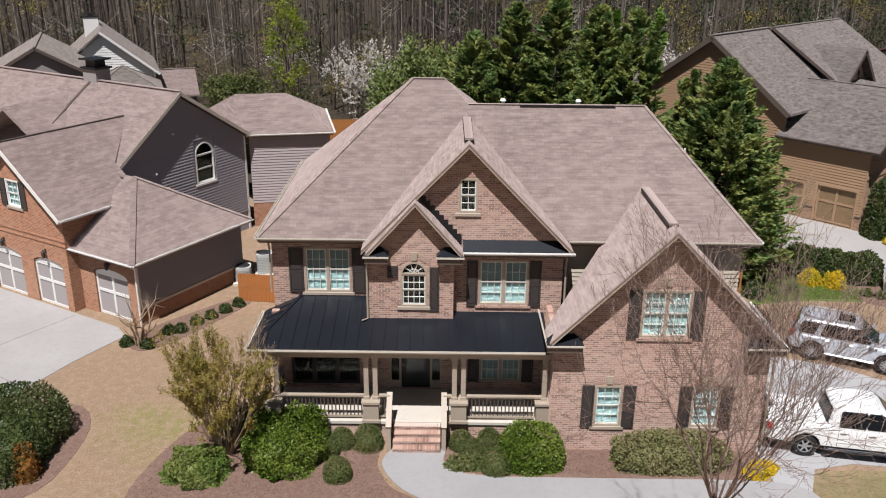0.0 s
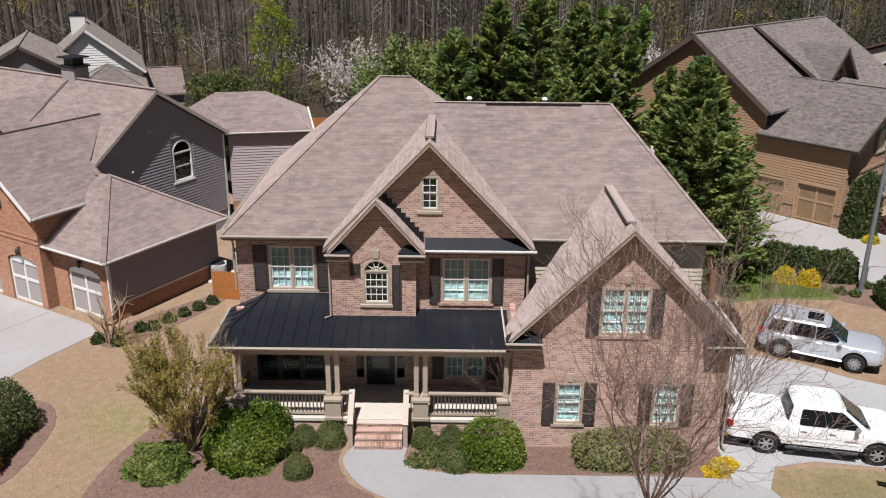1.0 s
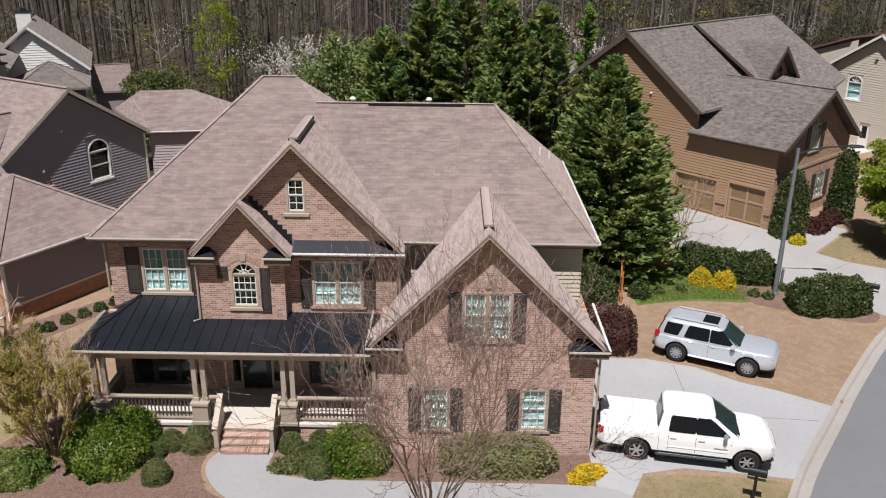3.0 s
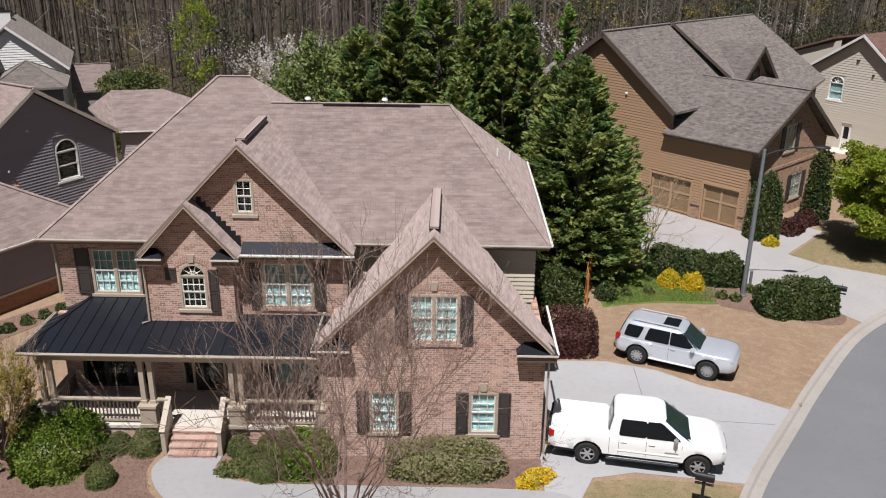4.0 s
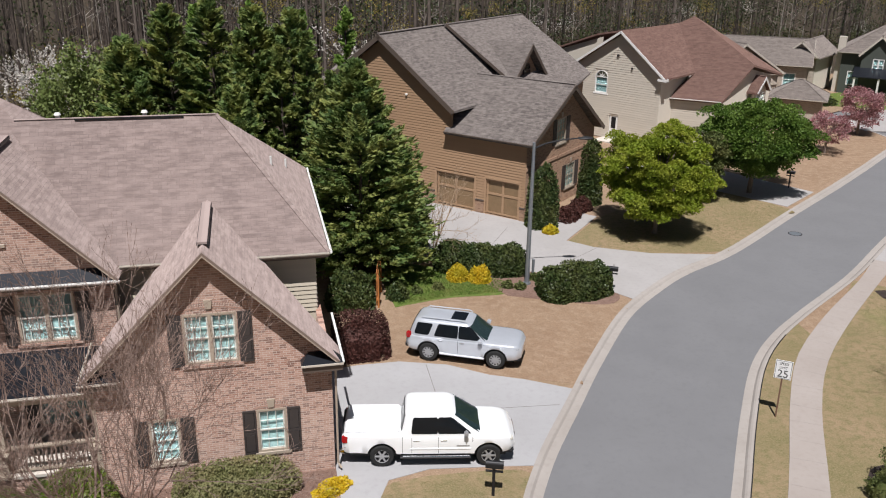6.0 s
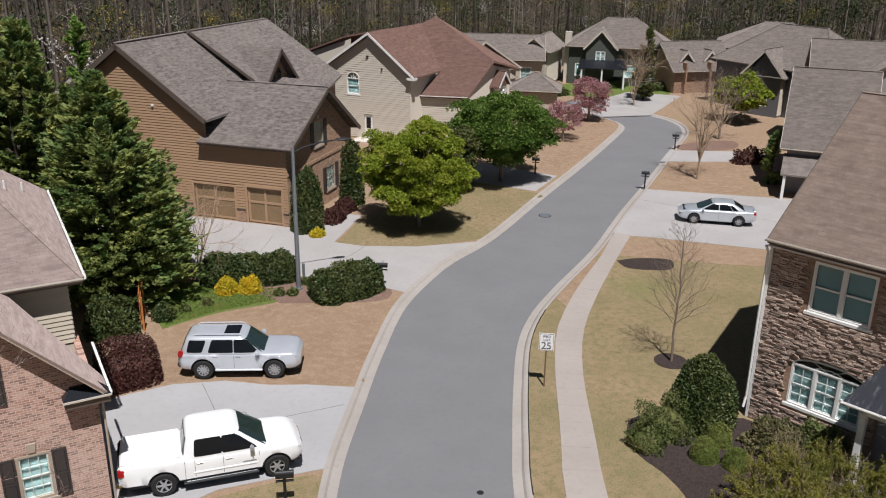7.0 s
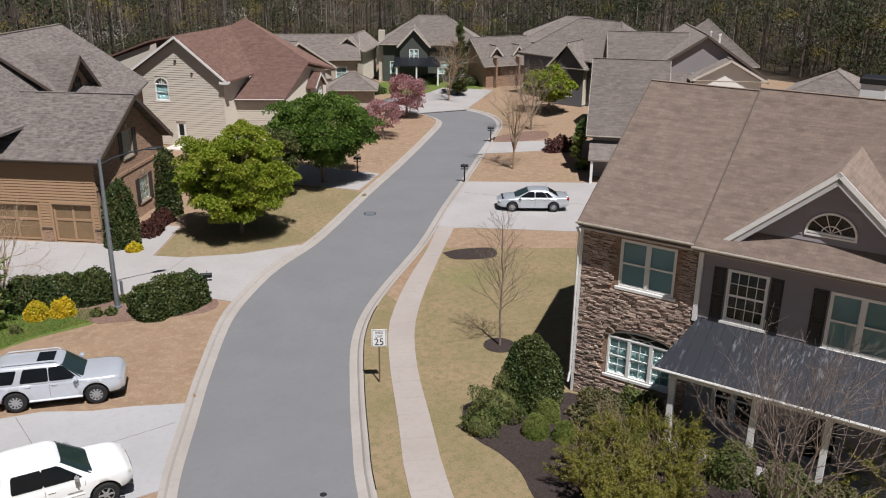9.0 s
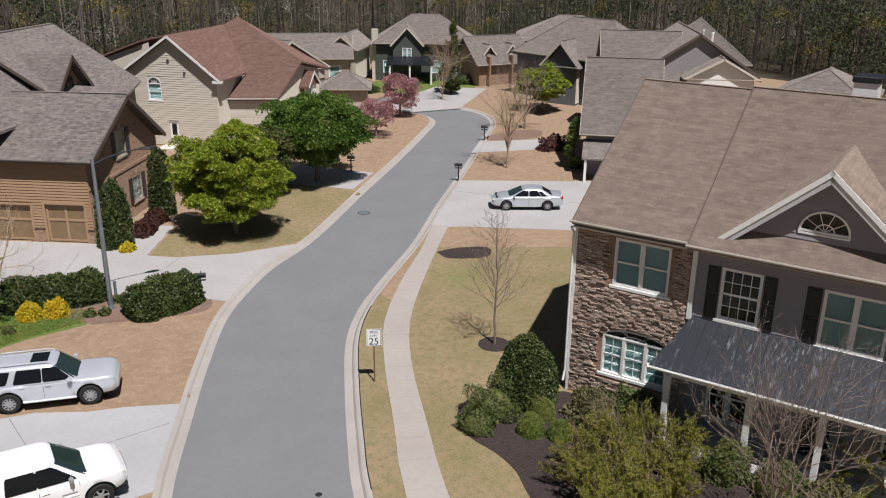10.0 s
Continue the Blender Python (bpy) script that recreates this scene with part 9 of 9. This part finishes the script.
# left neighbour's corner bed
patch("mulch_bed", [(-14.4, 34.2), (-13.2, 33.4), (-12.0, 34.4), (-9.6, 38.4), (-10.1, 39.4), (-13.4, 35.9)], 0.02, M_MULCH, "mulch bed along the brick base", "flower bed", n=3)
bare_tree("crape_myrtle", "small pale pruned crape myrtle at the garage corner", (-13.45, 33.95), 2.4, 5, 150, M_BARK_PALE, levels=2, lean=0.18, r=0.06)
for k, (x, y) in enumerate(((-14.0, 34.0), (-13.0, 33.8), (-12.5, 35.2), (-12.0, 35.4), (-11.5, 36.2), (-11.0, 36.9), (-10.5, 37.6), (-10.0, 38.3))):
    shrub("shrub", "small dark shrub along the brick base", (x, y), 0.32, 0.32, 0.42, M_HEDGE, 151 + k, 500, 0.07, 0.2, 2.0, group="low foundation shrubs")

# ---- woods ----
rng = np.random.default_rng(77)
EDGE = [(-190, 84), (-120, 80), (-60, 84), (-25, 84), (0, 80), (22, 84), (45, 100), (70, 118), (100, 126), (122, 104), (128, 70), (112, 36), (104, 10), (110, -20)]
edge = np.array(spline(EDGE, 10))
acc = np.concatenate([[0], np.cumsum(np.linalg.norm(np.diff(edge, axis=0), axis=1))])


def wood_points(n, deep, power=1.0, rng=rng, stretch=(0.0, 1.0)):
    """Places in the woods: along the edge and back from it."""
    s = rng.uniform(acc[-1] * stretch[0], acc[-1] * stretch[1], n)
    i = np.clip(np.searchsorted(acc, s) - 1, 0, len(edge) - 2)
    f = ((s - acc[i]) / (acc[i + 1] - acc[i]))[:, None]
    p = edge[i] * (1 - f) + edge[i + 1] * f
    d = edge[i + 1] - edge[i]
    d /= np.linalg.norm(d, axis=1)[:, None]
    nrm = np.stack([-d[:, 1], d[:, 0]], 1)
    return p + nrm * (deep * rng.random(n) ** power)[:, None]


def wood_trunks(name, n, deep, r0, r1, h0, h1, material, label, branchy=6):
    p = wood_points(n, deep)
    segs, twigs = [], []
    for x, y in p:
        h, r = rng.uniform(h0, h1), rng.uniform(r0, r1)
        lean = rng.normal(size=2) * 0.02 * h
        a, b, c = np.array([x, y, -0.2]), np.array([x + lean[0] * 0.4, y + lean[1] * 0.4, h * 0.45]), np.array([x + lean[0], y + lean[1], h])
        segs += [(a, b, r, r * 0.78), (b, c, r * 0.78, r * 0.3)]
        for _ in range(branchy):
            f = rng.uniform(0.12, 0.95)
            q = a + (c - a) * f
            ang = rng.uniform(0, 6.28)
            L = rng.uniform(0.8, 3.4) * (1.1 - f * 0.4)
            e = q + np.array([math.cos(ang) * L, math.sin(ang) * L, L * rng.uniform(0.2, 0.9)])
            g = e + np.array([rng.normal() * 0.5, rng.normal() * 0.5, rng.uniform(0.2, 0.9)])
            twigs += [(q, e, 0.035 + r * 0.12, 0.022), (e, g, 0.022, 0.008), ((q + e) / 2, (q + e) / 2 + np.array([rng.normal() * 0.6, rng.normal() * 0.6, rng.uniform(0.3, 0.8)]), 0.02, 0.006)]
    ob = tagged(limbs(name, segs, material, None, 5), label, "woods", kind="stuff")
    if twigs:
        tagged(limbs(name.replace("trunks", "twigs"), twigs, material, None, 3), label.replace("trunks", "twigs"), "woods", kind="stuff")
    return ob


M_WOOD_MIX = bark("woodland bark", (0.035, 0.029, 0.026), (0.095, 0.08, 0.07))
wood_trunks("pine_trunks", 1300, 90, 0.10, 0.24, 13, 19, M_BARK_DARK, "dark straight pine trunks in the woods", 2)
wood_trunks("tall_trunks", 170, 26, 0.16, 0.3, 15, 21, bark("grey pine bark", (0.1, 0.08, 0.068), (0.2, 0.165, 0.14)), "tall grey-brown pine trunks at the wood's edge", 3)
wood_trunks("bare_trunks", 1300, 55, 0.03, 0.09, 6, 13, M_WOOD_MIX, "bare grey-brown trunks in the woods", 5)
wood_trunks("pale_trunks", 300, 40, 0.04, 0.10, 8, 14, bark("pale bark", (0.24, 0.21, 0.18), (0.4, 0.36, 0.32)), "pale slender trunks in the woods", 6)


def twig_haze(name, n, deep, material, label, seed):
    """Fine leafless brush: short crooked twigs standing all through the woods."""
    g = np.random.default_rng(seed)
    p = wood_points(n, deep, 1.3, g)
    segs = []
    for x, y in p:
        z, a = g.uniform(0.0, 9.0) ** 1.0, g.uniform(0, 6.28)
        q = np.array([x, y, z])
        lean = g.uniform(0.1, 0.7)
        e = q + np.array([math.cos(a) * lean, math.sin(a) * lean, g.uniform(0.5, 1.6)])
        h = e + g.normal(size=3) * np.array([0.4, 0.4, 0.3]) + np.array([0, 0, 0.4])
        segs += [(q, e, 0.024, 0.016), (e, h, 0.016, 0.006)]
    return tagged(limbs(name, segs, material, None, 3), label, "woods", kind="stuff")


twig_haze("brush_twigs", 10500, 40, bark("buff twig bark", (0.10, 0.078, 0.062), (0.23, 0.185, 0.15)), "buff leafless twigs filling the woods", 21)


def wood_leaves(name, n_bush, per, deep, size, spread, z0, z1, material, label, seed, stretch=(0.0, 1.0)):
    g = np.random.default_rng(seed)
    c = wood_points(n_bush, deep, 1.4, g, stretch)
    z = g.uniform(z0, z1, n_bush)
    s = g.uniform(0.5, 1.0, n_bush) * spread
    pts = np.concatenate([np.stack([g.normal(x, sp, per), g.normal(y, sp, per), np.abs(g.normal(zz, sp * 0.7, per))], 1) for (x, y), zz, sp in zip(c, z, s)])
    return tagged(leaf_mesh(name, pts, size, material, None, rng=g), label, "woods", kind="stuff")


wood_leaves("undergrowth", 700, 110, 45, 0.16, 1.4, 0.3, 2.2, M_UNDER, "olive and brown undergrowth in the woods", 1)
wood_leaves("young_leaves", 230, 220, 30, 0.12, 1.3, 2.0, 11.0, M_BUDS, "yellow-green young leaves in the woods", 2)
wood_leaves("evergreen_brush", 180, 200, 30, 0.16, 1.4, 0.8, 3.5, M_HEDGE, "dark evergreen brush at the wood's edge", 3)
wood_leaves("pine_needles", 620, 110, 85, 0.21, 1.5, 6.0, 16.0, M_PINE, "dark pine foliage high in the woods", 5)
wood_leaves("dark_pines", 700, 130, 45, 0.21, 1.8, 2.0, 15.0, M_PINE, "dense dark pine boughs in the woods", 8, (0.5, 1.0))
for k, (x, y, h) in enumerate(((-8.2, 77.0, 7.4), (-5.2, 77.6, 8.0), (-6.6, 76.6, 5.4), (19.4, 74.0, 8.8), (21.6, 75.0, 8.2))):
    bare_tree("dogwood", "small dogwood in white blossom before the woods", (x, y), h, 7, 200 + k, M_BARK, levels=3, lean=0.5, r=0.05, kids=2, buds=M_WHITEBLOOM, bud_n=2600, group="dogwoods", single_trunk=1.5, bud=0.1)
wood_leaves("dark_pines", 240, 140, 24, 0.22, 2.0, 2.0, 15.0, M_PINE, "dense dark pine boughs in the woods", 9, (0.7, 0.98))
wood_leaves("blossom", 34, 320, 18, 0.085, 1.3, 3.0, 7.0, M_WHITEBLOOM, "white dogwood blossom in the woods", 4)
wood_leaves("dead_leaves", 500, 70, 60, 0.14, 1.5, 0.5, 8.0, leafy("brown clinging leaves", (0.11, 0.075, 0.05), (0.2, 0.14, 0.095), (0.07, 0.05, 0.036), 0.8, 0.25), "brown clinging leaves in the woods", 6)

# ---- street furniture and small things ----
def fence(label, a, b, h=1.8, mat=None, board=0.14):
    """A close-boarded fence: rails, posts, single boards."""
    mat = mat or M_FENCE
    a, b = Vector(a), Vector(b)
    L = (b - a).length
    f = thing("fence", label, "fence", frame_on(a, b))
    n = int(L / board)
    first = None
    for i in range(n):
        m = Matrix.Translation((i * board, 0, 0))
        if first is None:
            bm = bmesh.new()
            prism(bm, [(0.004, 0.02), (board - 0.008, 0.02), (board - 0.008, h - 0.05), (board / 2, h), (0.004, h - 0.05)], -0.012, 0.012)
            first = part("board", bm, mat, f, "", m)
        else:
            share("board", first, f, m)
    for z in (0.35, h - 0.4):
        part("rail", boxes((0, L, 0.013, 0.06, z, z + 0.09)), mat, f)
    k = 0.0
    while k <= L + 0.01:
        part("post", boxes((k - 0.05, k + 0.05, 0.061, 0.15, 0, h - 0.1)), mat, f)
        k += max(1.2, L / max(1, round(L / 2.2)))
    return f


fence("orange-stained wooden fence between the houses", (-10.1, 38.9), (-6.6, 38.5), 1.5)
fence("orange-stained wooden fence beside the shrubs", (15.9, 44.8), (14.7, 39.2), 1.8)
fence("orange-stained wooden fence before the woods", (-13.5, 71.5), (-2.5, 72.6), 2.2)
for x, y, h in ((-10.45, 41.4, 0.9), (-9.55, 42.55, 1.2)):
    ac = thing("air_conditioner", "pale green-grey outdoor air conditioner on a pad", "air conditioner", pose(x, y, 0, 0, 0, 12), group="outdoor units")
    bm = bmesh.new()
    n = 24
    ring = [(0.42 * math.copysign(abs(math.cos(t)) ** 0.5, math.cos(t)), 0.42 * math.copysign(abs(math.sin(t)) ** 0.5, math.sin(t))) for t in (2 * math.pi * i / n for i in range(n))]
    slab(bm, ring, 0.1, h)
    body = part("casing", bm, M_AC, ac)
    for i in range(10):
        bm = bmesh.new()
        slab(bm, [(px * 1.015, py * 1.015) for px, py in ring], 0.18 + i * (h - 0.3) / 10, 0.2 + i * (h - 0.3) / 10)
        part("louvre", bm, M_STEEL, body)
    part("fan_guard", tube(bmesh.new(), [(0, 0, h), (0, 0, h + 0.05)], [0.36, 0.3], 20), M_BLACKTRIM, ac)
    part("pad", boxes((-0.55, 0.55, -0.55, 0.55, 0.0, 0.1)), M_STEP, ac)

# lamp post with a long arm
lp = thing("street_lamp", "tall blue-grey metal street lamp in the bed", "street lamp", pose(22.94, 40.6, 0))
part("pole", tube(bmesh.new(), [(0, 0, -0.1), (0, 0, 3.8), (0.02, 0, 7.65)], [0.13, 0.11, 0.08], 12), M_STEEL, lp)
part("base_plate", tube(bmesh.new(), [(0, 0, 0), (0, 0, 0.12)], 0.2, 10), M_STEEL, lp)
part("arm", tube(bmesh.new(), [(0.02, 0, 7.35), (0.6, -0.08, 7.6), (1.4, -0.2, 7.78), (2.2, -0.3, 7.86)], [0.05, 0.045, 0.04, 0.035], 8), M_BLACKTRIM, lp)
bm = bmesh.new()
loft(bm, [[(x, -0.3 - (x - 2.2) * 0.13 + math.cos(t) * w, 7.86 + math.sin(t) * w * 0.45) for t in (2 * math.pi * i / 10 for i in range(10))] for x, w in ((2.15, 0.05), (2.3, 0.14), (2.62, 0.19), (2.88, 0.13), (2.96, 0.04))])
part("lamp_head", bm, M_BLACKTRIM, lp)
# meter box post beside it
mp = thing("utility_pedestal", "small grey utility post by the lamp", "utility post", pose(23.6, 41.6, 0))
part("post", bevelled(boxes((-0.06, 0.06, -0.06, 0.06, 0, 1.0)), 0.01), M_STEEL, mp)


def mailbox(at, heading):
    """A black post box: arched box on an arm and a square post."""
    mb = thing("mailbox", "black metal mailbox on a black post", "mailbox", pose(at[0], at[1], 0, 0, 0, heading), group="mailboxes along the road")
    part("post", bevelled(boxes((-0.05, 0.05, -0.05, 0.05, -0.05, 1.1)), 0.01), M_BLACK, mb)
    part("bracket", bevelled(boxes((-0.28, 0.3, -0.04, 0.04, 0.92, 0.98)), 0.01), M_BLACK, mb)
    bm = bmesh.new()
    prof = [(-0.1, 0.0), (0.1, 0.0), (0.1, 0.14)] + [(0.1 * math.cos(t), 0.14 + 0.1 * math.sin(t)) for t in (math.pi * i / 8 for i in range(1, 8))] + [(-0.1, 0.14)]
    a = [bm.verts.new((-0.28, y, 1.1 + z)) for y, z in prof]
    b = [bm.verts.new((0.3, y, 1.1 + z)) for y, z in prof]
    for i in range(len(prof)):
        bm.faces.new((a[i], b[i], b[(i + 1) % len(prof)], a[(i + 1) % len(prof)]))
    bm.faces.new(a[::-1]); bm.faces.new(b)
    bx = part("box", bm, M_BLACK, mb)
    part("flag", boxes((0.05, 0.08, 0.101, 0.106, 1.2, 1.42)), M_BLACK, bx)
    part("door", boxes((0.301, 0.31, -0.09, 0.09, 1.11, 1.3)), M_BLACKTRIM, bx)
    return mb


for p, hd in (((16.25, 23.6), -20), ((27.0, 39.0), -30), ((47.6, 54.3), -40), ((52.6, 47.2), 140), ((63.9, 55.9), 140)):
    mailbox(p, hd)

# speed sign facing the oncoming traffic
sg = thing("road_sign", "white speed limit sign on a thin brown post", "road sign", frame_on((28.33, 26.08), (28.33 + 0.80, 26.08 - 0.60)))
part("post", bevelled(boxes((-0.03, 0.03, 0.0, 0.05, -0.1, 2.42)), 0.006), plain("rusty brown post", (0.16, 0.09, 0.06), 0.7), sg)
plate = part("plate", bevelled(boxes((-0.31, 0.31, -0.018, -0.003, 1.68, 2.46)), 0.004), plain("white sign sheeting", (0.8, 0.8, 0.8), 0.4, vary=0.03), sg)
part("border", boxes((-0.285, 0.285, -0.0205, -0.018, 1.70, 1.715), (-0.285, 0.285, -0.0205, -0.018, 2.425, 2.44), (-0.285, -0.27, -0.0205, -0.018, 1.715, 2.425), (0.27, 0.285, -0.0205, -0.018, 1.715, 2.425)), M_BLACK, plate)
for text, size, z in (("SPEED", 0.145, 2.27), ("LIMIT", 0.145, 2.10), ("25", 0.44, 1.755)):
    cu = bpy.data.curves.new("lettering", "FONT")
    cu.body, cu.size, cu.align_x, cu.extrude = text, size, "CENTER", 0.001
    tmp = bpy.data.objects.new("lettering", cu)
    me = bpy.data.meshes.new_from_object(tmp)
    bpy.data.objects.remove(tmp)
    me.materials.append(M_BLACK)
    ob = new("lettering", me)
    ob.parent = plate
    ob.matrix_basis = Matrix.Translation((0, -0.021, z)) @ Matrix.Rotation(math.pi / 2, 4, "X") @ Matrix.Diagonal((0.85 if text != "25" else 0.95, 1, 1, 1))

# manhole, drain mouth
mh = thing("manhole", "dark iron manhole cover in the road", "manhole", pose(42.2, 45.4, ROAD_Z))
part("frame", tube(bmesh.new(), [(0, 0, -0.02), (0, 0, 0.006)], 0.42, 24), M_BLACKTRIM, mh)
part("cover", tube(bmesh.new(), [(0, 0, -0.02), (0, 0, 0.011)], 0.36, 24), M_STEEL, mh)
vc = thing("valve_cover", "small dark round valve cover in the road", "valve cover", pose(22.3, 21.3, ROAD_Z))
part("cover", tube(bmesh.new(), [(0, 0, -0.02), (0, 0, 0.008)], 0.12, 16), M_BLACKTRIM, vc)
# cable along the verge kerb
bm = bmesh.new()
tube(bm, [(x, y, 0.045) for x, y in KERB_R[24:58]], 0.022, 5)
single("cable", bm, M_BLACKTRIM, "dark cable lying along the kerb's back edge", "cable")
# ---- grass tufts and litter, too many to count ----
def tufts(areas, n, seed):
    """Places scattered evenly over plan boxes (x0, x1, y0, y1)."""
    g = np.random.default_rng(seed)
    tot = sum((b - a) * (d - c) for a, b, c, d in areas)
    pts = []
    for a, b, c, d in areas:
        k = int(n * (b - a) * (d - c) / tot)
        pts.append(np.stack([g.uniform(a, b, k), g.uniform(c, d, k)], 1))
    p = np.concatenate(pts)
    return p, g


def inside(p, poly):
    x, y = p[:, 0], p[:, 1]
    c = np.zeros(len(p), bool)
    j = len(poly) - 1
    for i in range(len(poly)):
        xi, yi = poly[i]; xj, yj = poly[j]
        hit = ((yi > y) != (yj > y)) & (x < (xj - xi) * (y - yi) / (yj - yi + 1e-12) + xi)
        c ^= hit
        j = i
    return c


def scatter(name, poly, n, size, material, label, seed, category="grass", lift=0.008, flat=0.0, lng=3.0):
    xs, ys = [q[0] for q in poly], [q[1] for q in poly]
    p, g = tufts([(min(xs), max(xs), min(ys), max(ys))], n, seed)
    p = p[inside(p, poly)]
    pts = np.concatenate([p, np.full((len(p), 1), lift)], 1)
    out = np.tile(np.array([0, 0, 1.0 - flat]), (len(p), 1)) + g.normal(size=(len(p), 3)) * np.array([0.5, 0.5, 0.1 + flat * 0.1])
    return tagged(leaf_mesh(name, pts, size, material, None, out=out, flat=0.8, long=lng, rng=g), label, category, kind="stuff")


M_BLADE_TAN = leafy("dry grass blades", (0.36, 0.255, 0.17), (0.45, 0.335, 0.23), (0.28, 0.205, 0.125), 0.8, 0.4)
M_BLADE_OLIVE = leafy("greening grass blades", (0.235, 0.20, 0.098), (0.33, 0.265, 0.15), (0.165, 0.16, 0.066), 0.8, 0.45)
M_BLADE_GREEN = leafy("green grass blades", (0.10, 0.17, 0.03), (0.16, 0.24, 0.05), (0.2, 0.22, 0.06), 0.7, 0.25)
M_CHIP = leafy("bark chips", (0.17, 0.096, 0.07), (0.28, 0.18, 0.14), (0.1, 0.058, 0.045), 0.9, 0.0)
M_CHIP_DARK = leafy("dark bark chips", (0.06, 0.045, 0.04), (0.13, 0.1, 0.09), (0.04, 0.03, 0.028), 0.9, 0.0)
M_NEEDLE = leafy("pine straw needles", (0.36, 0.23, 0.135), (0.48, 0.34, 0.22), (0.2, 0.115, 0.07), 0.8, 0.1)
scatter("lawn_blades", [(-17.0, 28.6), (-15.6, 32.2), (-14.2, 34.2), (-12.0, 34.4), (-9.6, 38.0), (-7.0, 38.2), (-6.6, 29.0), (-9.2, 28.2), (-10.2, 25.6), (-10.4, 22.5), (-13.0, 22.0), (-12.6, 27.5)], 22000, 0.016, M_BLADE_TAN, "short dry lawn blades", 1)
scatter("lawn_blades", [(11.8, 23.0), (13.1, 24.9), (17.2, 24.5), (16.6, 22.0), (14.0, 20.0), (11.8, 21.0)], 12000, 0.014, M_BLADE_OLIVE, "short olive lawn blades", 2)
scatter("lawn_blades", [(30.0, 24.8), (32.6, 28.6), (36.0, 32.0), (40.5, 35.8), (45.6, 32.0), (44.0, 25.0), (37.5, 23.0), (34.5, 21.5), (31.0, 22.6), (28.4, 22.3), (28.0, 21.0)], 28000, 0.018, M_BLADE_OLIVE, "short olive lawn blades", 3)
scatter("lawn_blades", [(24.3, 20.0), (26.8, 23.6), (29.6, 27.8), (31.2, 30.2), (33.0, 31.8), (36.4, 34.4), (40.4, 37.4), (36.0, 34.1), (32.2, 30.7), (29.6, 27.5), (26.7, 23.2), (24.6, 19.8)], 20000, 0.015, M_BLADE_TAN, "short verge grass blades", 4)
scatter("lawn_blades", [(28.8, 45.2), (32.0, 43.8), (35.2, 43.5), (44.2, 49.8), (41.8, 54.0), (36.0, 53.0), (31.4, 50.2)], 12000, 0.022, M_BLADE_OLIVE, "short olive lawn blades", 5)
scatter("lawn_blades", [(15.8, 39.2), (18.5, 39.8), (21.4, 39.8), (21.8, 41.3), (19.5, 43.0), (17.2, 44.3), (15.8, 43.2)], 26000, 0.04, M_BLADE_GREEN, "fresh green grass blades", 6)
scatter("pine_straw", [(13.4, 35.8), (15.4, 34.2), (17.2, 33.0), (18.6, 31.8), (21.3, 30.2), (23.2, 32.7), (26.0, 36.5), (25.0, 38.1), (22.5, 39.1), (18.5, 39.6), (16.4, 39.0)], 30000, 0.011, M_NEEDLE, "loose pine straw needles", 7, "pine straw", flat=0.9, lng=6.0)
scatter("bark_chips", [(-2.2, 26.4), (-2.2, 25.2), (-1.7, 23.9), (-0.8, 23.0), (-9.0, 22.0), (-10.0, 23.0), (-9.6, 25.6), (-8.7, 27.5), (-7.2, 28.2)], 18000, 0.04, M_CHIP, "loose brown bark chips", 8, "mulch", flat=0.9, lng=1.6)
scatter("bark_chips", [(3.8, 26.1), (3.8, 24.7), (11.2, 24.7), (11.2, 26.1)], 10000, 0.032, M_CHIP, "loose brown bark chips", 9, "mulch", flat=0.9, lng=1.6)
scatter("bark_chips", [(29.1, 21.4), (31.3, 21.9), (33.8, 19.6), (35.0, 15.2), (32.6, 14.4), (27.6, 15.5), (28.4, 17.9), (28.6, 19.6)], 18000, 0.035, M_CHIP_DARK, "loose dark bark chips", 10, "mulch", flat=0.9, lng=1.6)
patch("mulch_ring", [(34.65 + 0.75 * math.cos(t), 25.3 + 0.75 * math.sin(t)) for t in (2 * math.pi * i / 10 for i in range(10))], 0.03, M_MULCH_DARK, "dark mulch ring round the sapling", "flower bed", n=2)
